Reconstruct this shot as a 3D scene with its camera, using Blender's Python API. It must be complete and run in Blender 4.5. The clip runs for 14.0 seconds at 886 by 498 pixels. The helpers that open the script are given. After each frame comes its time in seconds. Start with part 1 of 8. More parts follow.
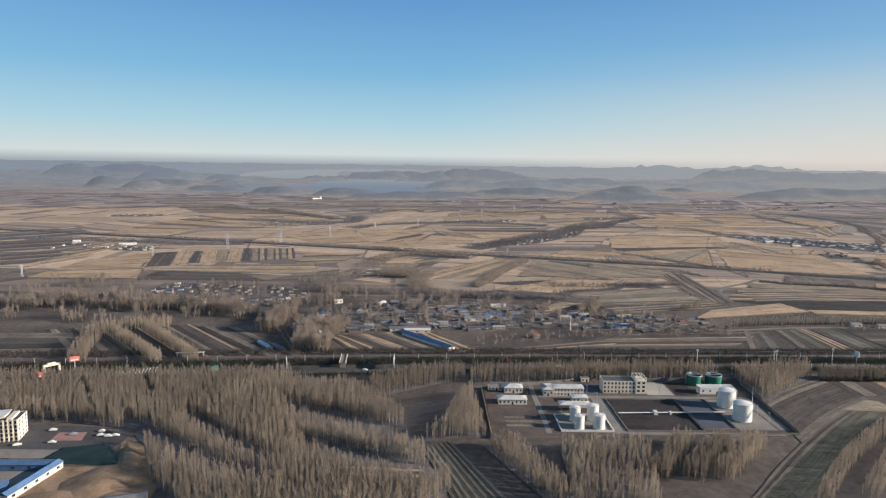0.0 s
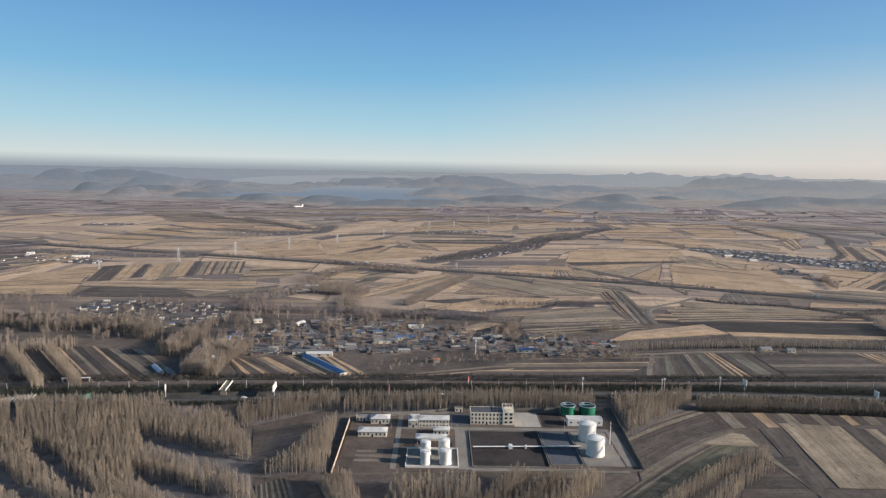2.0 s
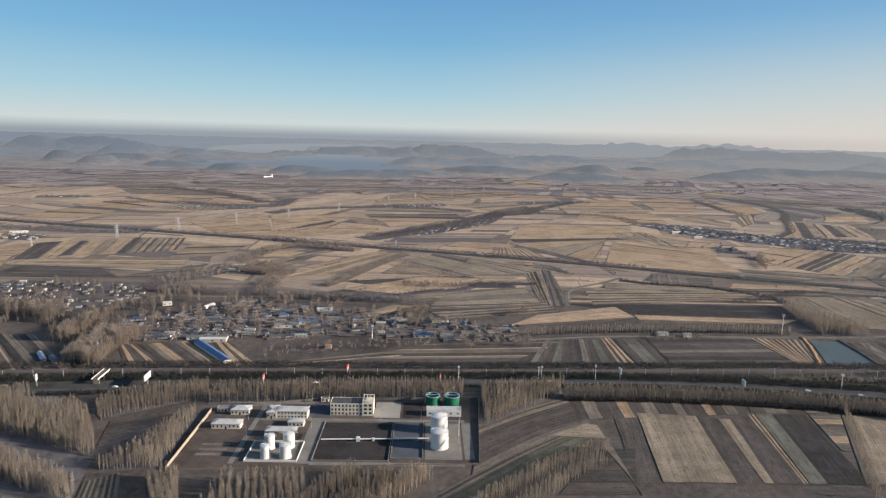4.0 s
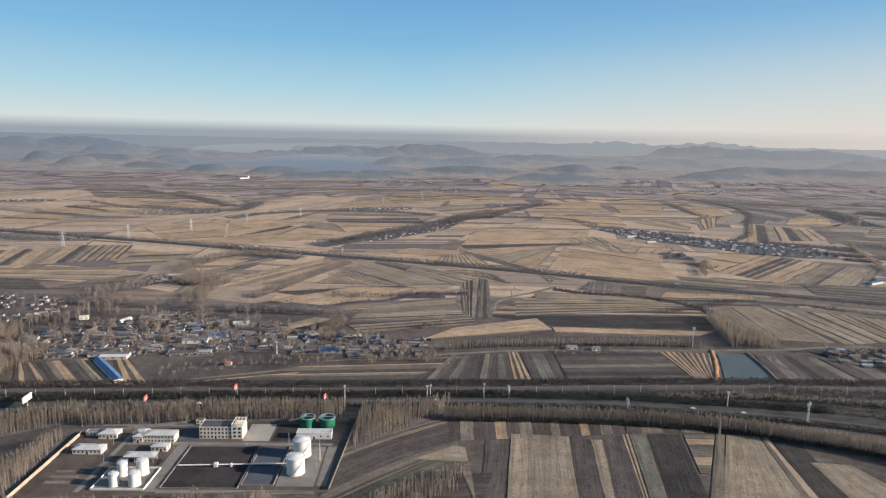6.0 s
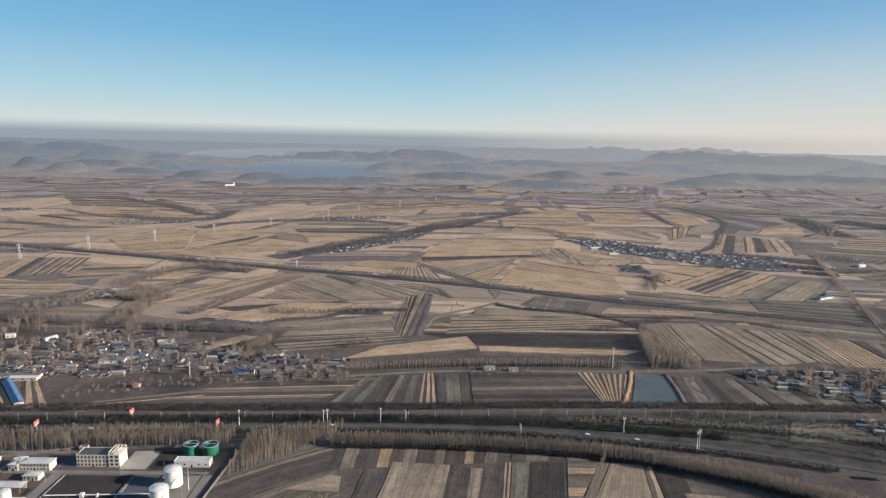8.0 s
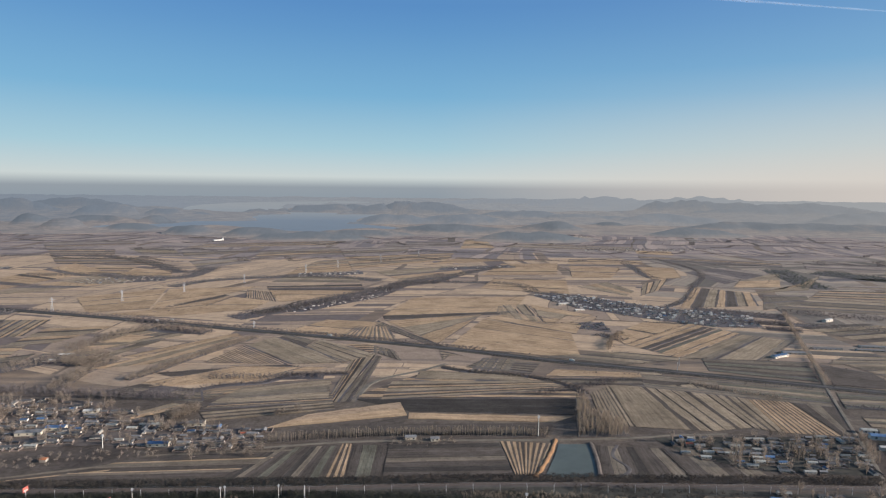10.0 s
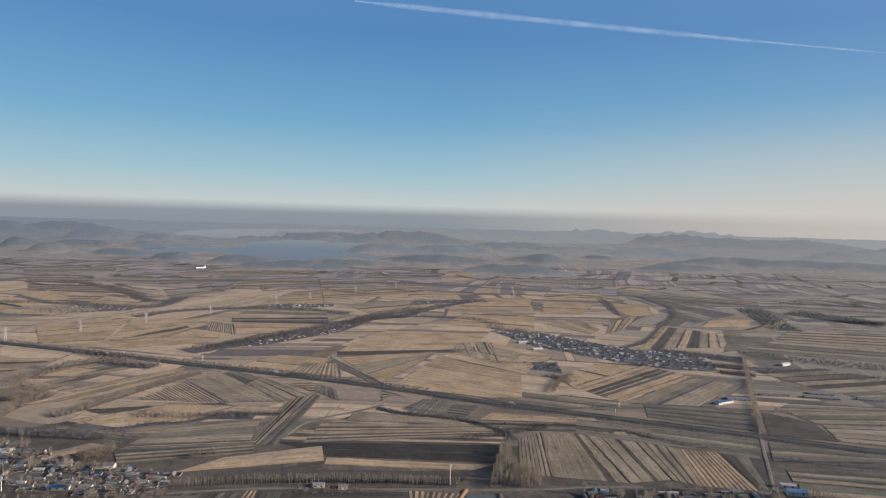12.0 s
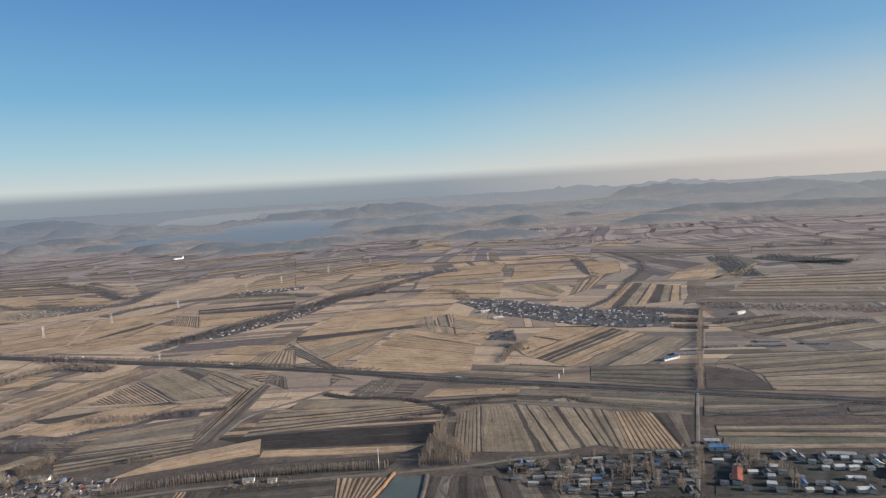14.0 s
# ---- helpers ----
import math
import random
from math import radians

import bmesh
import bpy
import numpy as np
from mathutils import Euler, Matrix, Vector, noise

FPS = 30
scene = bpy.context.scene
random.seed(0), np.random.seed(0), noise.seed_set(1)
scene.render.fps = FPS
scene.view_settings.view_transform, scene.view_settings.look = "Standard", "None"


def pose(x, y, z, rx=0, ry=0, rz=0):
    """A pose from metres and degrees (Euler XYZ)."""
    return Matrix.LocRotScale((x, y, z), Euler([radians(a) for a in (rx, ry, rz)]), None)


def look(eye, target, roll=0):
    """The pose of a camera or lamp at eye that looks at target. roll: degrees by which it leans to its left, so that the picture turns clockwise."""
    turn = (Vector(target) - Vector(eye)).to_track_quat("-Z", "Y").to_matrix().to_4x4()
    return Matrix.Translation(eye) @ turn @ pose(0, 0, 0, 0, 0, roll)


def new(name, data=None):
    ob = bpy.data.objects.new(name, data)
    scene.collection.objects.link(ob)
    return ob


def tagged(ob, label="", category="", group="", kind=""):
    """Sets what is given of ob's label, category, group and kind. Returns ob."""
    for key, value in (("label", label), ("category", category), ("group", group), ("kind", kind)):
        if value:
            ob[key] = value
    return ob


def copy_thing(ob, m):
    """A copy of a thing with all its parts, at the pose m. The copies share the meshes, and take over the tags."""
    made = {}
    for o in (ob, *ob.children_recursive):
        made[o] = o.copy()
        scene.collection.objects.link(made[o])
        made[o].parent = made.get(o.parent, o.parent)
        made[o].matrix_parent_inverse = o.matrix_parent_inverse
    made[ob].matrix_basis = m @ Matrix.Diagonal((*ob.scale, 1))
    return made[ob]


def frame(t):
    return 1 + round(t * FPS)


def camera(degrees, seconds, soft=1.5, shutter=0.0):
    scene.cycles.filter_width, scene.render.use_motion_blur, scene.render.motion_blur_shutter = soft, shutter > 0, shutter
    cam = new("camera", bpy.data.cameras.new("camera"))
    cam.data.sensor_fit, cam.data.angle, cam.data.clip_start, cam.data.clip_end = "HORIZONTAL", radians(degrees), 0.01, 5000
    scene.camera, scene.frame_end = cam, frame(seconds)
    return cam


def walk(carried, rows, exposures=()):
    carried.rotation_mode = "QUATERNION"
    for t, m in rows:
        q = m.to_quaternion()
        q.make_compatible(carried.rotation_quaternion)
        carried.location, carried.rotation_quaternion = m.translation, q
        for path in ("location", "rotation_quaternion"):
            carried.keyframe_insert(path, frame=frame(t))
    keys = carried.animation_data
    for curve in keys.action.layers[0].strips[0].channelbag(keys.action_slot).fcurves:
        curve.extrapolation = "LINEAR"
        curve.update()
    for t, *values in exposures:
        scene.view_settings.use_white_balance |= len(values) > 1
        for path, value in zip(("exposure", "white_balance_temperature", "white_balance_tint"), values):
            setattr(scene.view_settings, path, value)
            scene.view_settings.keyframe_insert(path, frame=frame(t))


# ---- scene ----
cam = camera(68.8, 14.0, 1.25)
PATH = [
    (0, (-0.721, -0.012, 128.158), (-0.603, 19.835, 125.689), 0.76),
    (0.5, (18.580, 0.439, 132.164), (18.643, 20.282, 129.661), 1.00),
    (1, (37.762, 0.883, 136.166), (37.753, 20.752, 133.876), 0.75),
    (1.5, (56.832, 1.320, 140.165), (56.922, 21.183, 137.834), 1.15),
    (2, (75.796, 1.749, 144.160), (75.892, 21.613, 141.829), 1.01),
    (2.5, (94.661, 2.171, 148.151), (94.744, 22.033, 145.809), 1.22),
    (3, (113.432, 2.586, 152.139), (113.648, 22.381, 149.294), 1.07),
    (3.2, (120.916, 2.750, 153.733), (121.191, 22.513, 150.675), 1.13),
    (5.3, (198.753, 4.399, 170.432), (199.337, 24.091, 166.985), 1.20),
    (5.5, (206.105, 4.550, 172.019), (206.679, 24.236, 168.539), 1.09),
    (6, (224.447, 4.921, 175.984), (225.015, 24.623, 172.591), 1.19),
    (6.5, (242.739, 5.284, 179.945), (243.186, 25.019, 176.731), 0.94),
    (7, (260.987, 5.641, 183.902), (261.410, 25.373, 180.669), 1.33),
    (9.5, (351.793, 7.313, 203.633), (352.275, 27.023, 200.274), 0.85),
    (10, (369.911, 7.626, 207.568), (370.162, 27.543, 205.766), 0.56),
    (10.5, (388.028, 7.931, 211.499), (388.273, 27.908, 210.577), 0.75),
    (11, (406.152, 8.229, 215.426), (406.390, 28.204, 214.453), 0.81),
    (11.5, (424.289, 8.519, 219.349), (424.497, 28.491, 218.302), 0.76),
    (12, (442.444, 8.803, 223.269), (442.660, 28.780, 222.331), 1.56),
    (12.5, (460.624, 9.079, 227.185), (460.917, 29.044, 226.032), 0.99),
    (13, (478.835, 9.348, 231.097), (479.263, 29.290, 229.636), -0.68),
    (13.5, (497.084, 9.609, 235.006), (497.415, 29.527, 233.223), -1.78),
    (14, (515.376, 9.863, 238.911), (515.714, 29.760, 236.911), -3.21),
]
walk(cam, [(t, look(eye, target, roll)) for t, eye, target, roll in PATH], [(0.0, 0.88), (2.0, 0.87), (3.0, 0.8), (5.5, 0.88), (6.5, 0.92), (9.5, 0.78), (10.5, 0.7), (11.0, 0.64), (13.0, 0.62), (14.0, 0.74)])

# ---- light ----
SUN_ELEVATION, SUN_HEADING = radians(17.5), radians(-9)  # heading from +x towards +y
world = bpy.data.worlds.new("sky")
scene.world = world
world.use_nodes = True
wn, wl = world.node_tree.nodes, world.node_tree.links
wn.clear()
sky = wn.new("ShaderNodeTexSky")
sky.sky_type = "NISHITA"
sky.sun_disc = False
sky.sun_elevation = SUN_ELEVATION
sky.sun_rotation = radians(90) - SUN_HEADING
sky.altitude = 200
sky.air_density, sky.dust_density, sky.ozone_density = 1.0, 0.4, 1.5
way = wn.new("ShaderNodeTexCoord")
split = wn.new("ShaderNodeSeparateXYZ")
wl.new(way.outputs["Generated"], split.inputs[0])
up = wn.new("ShaderNodeMapRange")
up.inputs["From Min"].default_value, up.inputs["From Max"].default_value = -0.02, 0.82
wl.new(split.outputs["Z"], up.inputs["Value"])
# the thin layer of ground haze, and the paler air above it
haze = wn.new("ShaderNodeValToRGB")
for at, v in ((0.0, 1.0), (0.04, 1.0), (0.3, 0.9), (1.0, 0.0)):
    e = haze.color_ramp.elements.new(at) if 0 < at < 1 else haze.color_ramp.elements[0 if at == 0 else -1]
    e.color = (v, v, v, 1)
wl.new(up.outputs[0], haze.inputs[0])
air = wn.new("ShaderNodeValToRGB")
for at, c in ((0.0, (0.32, 0.38, 0.44)), (0.028, (0.365, 0.415, 0.462)), (0.046, (0.72, 0.79, 0.785)), (0.10, (0.46, 0.705, 0.825)), (0.19, (0.22, 0.51, 0.785)), (0.34, (0.092, 0.297, 0.66)), (1.0, (0.07, 0.24, 0.6))):
    e = air.color_ramp.elements.new(at) if 0 < at < 1 else air.color_ramp.elements[0 if at == 0 else -1]
    e.color = (*c, 1)
wl.new(up.outputs[0], air.inputs[0])
side = wn.new("ShaderNodeMapRange")
side.inputs["From Min"].default_value, side.inputs["From Max"].default_value = 0.0, 0.6
wl.new(split.outputs["X"], side.inputs["Value"])
tone = wn.new("ShaderNodeMix")
tone.data_type, tone.blend_type = "RGBA", "MULTIPLY"
tone.inputs["B"].default_value = (1.1, 1.03, 1.0, 1)
wl.new(side.outputs[0], tone.inputs["Factor"])
wl.new(air.outputs[0], tone.inputs["A"])
# milky air low down towards the sun
low = wn.new("ShaderNodeMapRange")
low.inputs["From Min"].default_value, low.inputs["From Max"].default_value = 0.0, 0.175
low.inputs["To Min"].default_value, low.inputs["To Max"].default_value = 0.85, 0.04
wl.new(split.outputs["Z"], low.inputs["Value"])
both = wn.new("ShaderNodeMath")
both.operation = "MULTIPLY"
wl.new(low.outputs[0], both.inputs[0])
wl.new(side.outputs[0], both.inputs[1])
milk = wn.new("ShaderNodeMix")
milk.data_type = "RGBA"
milk.inputs["B"].default_value = (0.82, 0.74, 0.672, 1)
wl.new(both.outputs[0], milk.inputs["Factor"])
wl.new(tone.outputs["Result"], milk.inputs["A"])
lift = wn.new("ShaderNodeMix")
lift.data_type, lift.blend_type = "RGBA", "MULTIPLY"
lift.inputs["Factor"].default_value = 1.0
lift.inputs["B"].default_value = (4.9, 4.9, 4.9, 1)
wl.new(milk.outputs["Result"], lift.inputs["A"])
sea = wn.new("ShaderNodeMix")
sea.data_type = "RGBA"
wl.new(haze.outputs[0], sea.inputs["Factor"])
wl.new(sky.outputs[0], sea.inputs["A"])
wl.new(lift.outputs["Result"], sea.inputs["B"])
glow = wn.new("ShaderNodeBackground")
glow.inputs["Strength"].default_value = 0.1
wl.new(sea.outputs["Result"], glow.inputs["Color"])
wout = wn.new("ShaderNodeOutputWorld")
wl.new(glow.outputs[0], wout.inputs[0])

sun = new("sun", bpy.data.lights.new("sun", "SUN"))
sun.data.energy = 4.7
sun.data.angle = radians(0.6)
sun.data.color = (1.0, 0.912, 0.855)
sun_way = Vector((math.cos(SUN_HEADING) * math.cos(SUN_ELEVATION), math.sin(SUN_HEADING) * math.cos(SUN_ELEVATION), math.sin(SUN_ELEVATION)))
sun.matrix_world = look(sun_way * 100, (0, 0, 0))

# ---- materials ----
EYE_X, EYE_Z = 330.0, 235.0  # the middle of the flight, in the plan


def nodes_of(name):
    m = bpy.data.materials.new(name)
    m.use_nodes = True
    t = m.node_tree
    return m, t.nodes, t.links, t.nodes["Principled BSDF"]


def noise_at(n, l, coord, scale, detail=3.0, rough=0.6):
    x = n.new("ShaderNodeTexNoise")
    x.inputs["Scale"].default_value, x.inputs["Detail"].default_value, x.inputs["Roughness"].default_value = scale, detail, rough
    l.new(coord, x.inputs["Vector"])
    return x.outputs[0]


def ramp(n, l, value, stops):
    r = n.new("ShaderNodeValToRGB")
    while len(r.color_ramp.elements) < len(stops):
        r.color_ramp.elements.new(0.5)
    for e, (at, c) in zip(r.color_ramp.elements, stops):
        e.position, e.color = at, (*c, 1)
    l.new(value, r.inputs[0])
    return r.outputs[0]


def mixed(n, l, how, fac, a, b):
    x = n.new("ShaderNodeMix")
    x.data_type, x.blend_type = "RGBA", how
    if isinstance(fac, (int, float)):
        x.inputs["Factor"].default_value = fac
    else:
        l.new(fac, x.inputs["Factor"])
    for v, s in ((a, "A"), (b, "B")):
        if isinstance(v, tuple):
            x.inputs[s].default_value = (*v, 1)
        else:
            l.new(v, x.inputs[s])
    return x.outputs["Result"]


def calc(n, l, how, a, b=0.0):
    x = n.new("ShaderNodeMath")
    x.operation = how
    for v, s in ((a, 0), (b, 1)):
        if isinstance(v, (int, float)):
            x.inputs[s].default_value = v
        else:
            l.new(v, x.inputs[s])
    return x.outputs[0]


def bumped(n, l, b, height, strength, distance):
    x = n.new("ShaderNodeBump")
    x.inputs["Strength"].default_value, x.inputs["Distance"].default_value = strength, distance
    l.new(height, x.inputs["Height"])
    l.new(x.outputs[0], b.inputs["Normal"])


def scaled(c, k):
    return tuple(min(1.0, v * k) for v in c)


def surface(name, colour, rough=0.8, metal=0.0, wear=0.35, coarse=0.25, fine=2.5, bump=0.1, spread=0.0, dirt=None, glow=0.0, spec=0.25):
    """A painted, mineral or wooden surface with stains at two scales; spread: how far one piece differs from the next."""
    m, n, l, b = nodes_of(name)
    co = n.new("ShaderNodeTexCoord").outputs["Object"]
    big, small = noise_at(n, l, co, coarse, 4), noise_at(n, l, co, fine, 5, 0.7)
    lo, hi = scaled(dirt or colour, 1 - wear if not dirt else 1.0), scaled(colour, 1 + wear * 0.35)
    c = ramp(n, l, big, [(0.3, lo), (0.55, colour), (0.75, hi)])
    c = mixed(n, l, "OVERLAY", wear, c, ramp(n, l, small, [(0.25, (0.25,) * 3), (0.75, (0.75,) * 3)]))
    if spread:
        info = n.new("ShaderNodeObjectInfo").outputs["Random"]
        hsv = n.new("ShaderNodeHueSaturation")
        l.new(c, hsv.inputs["Color"])
        l.new(calc(n, l, "ADD", calc(n, l, "MULTIPLY", info, 2 * spread), 1 - spread), hsv.inputs["Value"])
        c = hsv.outputs[0]
    l.new(c, b.inputs["Base Color"])
    b.inputs["Roughness"].default_value, b.inputs["Metallic"].default_value = rough, metal
    b.inputs["Specular IOR Level"].default_value = spec
    if bump:
        bumped(n, l, b, small, bump, 0.3)
    if glow:
        l.new(c, b.inputs["Emission Color"])
        b.inputs["Emission Strength"].default_value = glow
    return m


def crop(name, colour, lines, depth, rows=1.6, clods=0.5):
    """Farmland: furrows or stubble rows along the strip, tractor lines further apart, weeds and damp patches."""
    m, n, l, b = nodes_of(name)
    uv = n.new("ShaderNodeTexCoord").outputs["UV"]
    co = n.new("ShaderNodeTexCoord").outputs["Object"]
    xyz = n.new("ShaderNodeSeparateXYZ")
    l.new(uv, xyz.inputs[0])
    patch, mid, clod = noise_at(n, l, co, 0.018, 4), noise_at(n, l, co, 0.11, 4), noise_at(n, l, co, clods, 5, 0.75)
    stretch = n.new("ShaderNodeMapping")
    stretch.inputs["Scale"].default_value = (0.02, 0.7, 1)
    l.new(uv, stretch.inputs[0])
    streak = noise_at(n, l, stretch.outputs[0], 1.0, 3)
    bands = n.new("ShaderNodeMapping")
    bands.inputs["Scale"].default_value = (0.004, 0.13, 1)
    l.new(uv, bands.inputs[0])
    drill = noise_at(n, l, bands.outputs[0], 1.0, 4, 0.7)
    across = calc(n, l, "ADD", xyz.outputs[1], calc(n, l, "MULTIPLY", mid, 1.2))
    furrow = calc(n, l, "ADD", calc(n, l, "MULTIPLY", calc(n, l, "SINE", calc(n, l, "MULTIPLY", across, 2 * math.pi / rows)), 0.5), 0.5)
    track = calc(n, l, "GREATER_THAN", calc(n, l, "SINE", calc(n, l, "MULTIPLY", across, 2 * math.pi / 11.0)), 0.93)
    c = ramp(n, l, patch, [(0.3, scaled(colour, 0.72)), (0.5, colour), (0.72, scaled(colour, 1.18))])
    c = mixed(n, l, "MULTIPLY", 0.8, c, ramp(n, l, mid, [(0.3, (0.7, 0.68, 0.66)), (0.65, (1, 1, 1))]))
    c = mixed(n, l, "MULTIPLY", 0.75, c, ramp(n, l, streak, [(0.3, (0.55, 0.53, 0.5)), (0.6, (1, 1, 1))]))
    c = mixed(n, l, "MULTIPLY", 0.8, c, ramp(n, l, drill, [(0.34, (0.6, 0.57, 0.55)), (0.5, (1, 1, 1)), (0.68, (1.22, 1.2, 1.16))]))
    c = mixed(n, l, "MULTIPLY", 0.75, c, ramp(n, l, clod, [(0.3, (0.5, 0.5, 0.5)), (0.62, (1.05, 1.05, 1.05))]))
    weeds = n.new("ShaderNodeMapping")
    weeds.inputs["Scale"].default_value = (0.09, 0.4, 1)
    l.new(uv, weeds.inputs[0])
    weed = noise_at(n, l, weeds.outputs[0], 1.0, 4, 0.7)
    c = mixed(n, l, "MULTIPLY", 0.85, c, ramp(n, l, weed, [(0.34, (0.55, 0.53, 0.52)), (0.43, (1, 1, 1)), (0.6, (1, 1, 1)), (0.7, (1.2, 1.19, 1.16))]))
    c = mixed(n, l, "MULTIPLY", lines, c, ramp(n, l, furrow, [(0.1, (0.45, 0.42, 0.4)), (0.7, (1, 1, 1))]))
    c = mixed(n, l, "MULTIPLY", calc(n, l, "MULTIPLY", track, 0.22), c, (0.5, 0.47, 0.44))
    hsv = n.new("ShaderNodeHueSaturation")
    l.new(c, hsv.inputs["Color"])
    l.new(calc(n, l, "ADD", calc(n, l, "MULTIPLY", n.new("ShaderNodeObjectInfo").outputs["Random"], 0.24), 0.86), hsv.inputs["Value"])
    l.new(hsv.outputs[0], b.inputs["Base Color"])
    b.inputs["Roughness"].default_value = 0.95
    b.inputs["Specular IOR Level"].default_value = 0.15
    bumped(n, l, b, calc(n, l, "ADD", calc(n, l, "MULTIPLY", furrow, lines), clod), depth, 0.5)
    return m


CROPS = {
    "straw": crop("maize_stubble", (0.56, 0.397, 0.244), 0.09, 0.35),
    "pale": crop("pale_straw", (0.555, 0.405, 0.268), 0.09, 0.35),
    "tan": crop("tan_stubble", (0.39, 0.31, 0.214), 0.09, 0.3),
    "stub": crop("weedy_stubble", (0.26, 0.216, 0.163), 0.09, 0.4),
    "grey": crop("grey_stubble", (0.2, 0.188, 0.142), 0.09, 0.4),
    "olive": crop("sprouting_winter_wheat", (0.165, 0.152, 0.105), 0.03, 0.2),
    # haze of distance put into two crop colours: greyer stubble, mauve soil
    "far": crop("hazed_stubble", (0.385, 0.32, 0.262), 0.09, 0.3),
    "mauve": crop("hazed_ploughed_soil", (0.2, 0.17, 0.158), 0.09, 0.4),
    "soil": crop("ploughed_soil", (0.138, 0.115, 0.096), 0.09, 0.6),
    "dark": crop("dark_ploughed_soil", (0.086, 0.075, 0.064), 0.09, 0.6),
}


def ground_material():
    m, n, l, b = nodes_of("dry_winter_ground")
    co = n.new("ShaderNodeTexCoord").outputs["Object"]
    a, c2, c3, c4 = (noise_at(n, l, co, s, 4, 0.65) for s in (0.006, 0.03, 0.2, 1.3))
    c = ramp(n, l, a, [(0.3, (0.1, 0.083, 0.072)), (0.48, (0.15, 0.122, 0.1)), (0.62, (0.21, 0.168, 0.13)), (0.75, (0.29, 0.22, 0.147))])
    c = mixed(n, l, "MULTIPLY", 0.85, c, ramp(n, l, c2, [(0.32, (0.6, 0.58, 0.56)), (0.6, (1, 1, 1))]))
    c = mixed(n, l, "MULTIPLY", 0.8, c, ramp(n, l, c3, [(0.3, (0.5, 0.5, 0.48)), (0.62, (1, 1, 1))]))
    c = mixed(n, l, "MULTIPLY", 0.6, c, ramp(n, l, c4, [(0.3, (0.5, 0.5, 0.5)), (0.65, (1, 1, 1))]))
    l.new(c, b.inputs["Base Color"])
    b.inputs["Roughness"].default_value = 0.95
    b.inputs["Specular IOR Level"].default_value = 0.15
    bumped(n, l, b, calc(n, l, "ADD", c3, c4), 0.5, 0.6)
    return m


def island_material(name, stops, grain=0.4, rough=0.95):
    """Many small pieces in one mesh, each with a tone of its own."""
    m, n, l, b = nodes_of(name)
    co = n.new("ShaderNodeTexCoord").outputs["Object"]
    g = n.new("ShaderNodeNewGeometry").outputs["Random Per Island"]
    c = ramp(n, l, g, stops)
    c = mixed(n, l, "MULTIPLY", 0.7, c, ramp(n, l, noise_at(n, l, co, 0.05, 4), [(0.3, (0.7, 0.68, 0.66)), (0.65, (1.05, 1.05, 1.05))]))
    c = mixed(n, l, "MULTIPLY", 0.6, c, ramp(n, l, noise_at(n, l, co, grain, 4), [(0.3, (0.62, 0.62, 0.62)), (0.65, (1, 1, 1))]))
    l.new(c, b.inputs["Base Color"])
    b.inputs["Roughness"].default_value = rough
    b.inputs["Specular IOR Level"].default_value = 0.15
    return m


def water_material(name, colour, rough):
    m, n, l, b = nodes_of(name)
    co = n.new("ShaderNodeTexCoord").outputs["Object"]
    l.new(ramp(n, l, noise_at(n, l, co, 0.03), [(0.3, scaled(colour, 0.8)), (0.7, scaled(colour, 1.2))]), b.inputs["Base Color"])
    b.inputs["Roughness"].default_value = rough
    b.inputs["IOR"].default_value = 1.33
    b.inputs["Specular IOR Level"].default_value = 0.12
    bumped(n, l, b, noise_at(n, l, co, 0.6, 4), 0.06, 0.2)
    return m


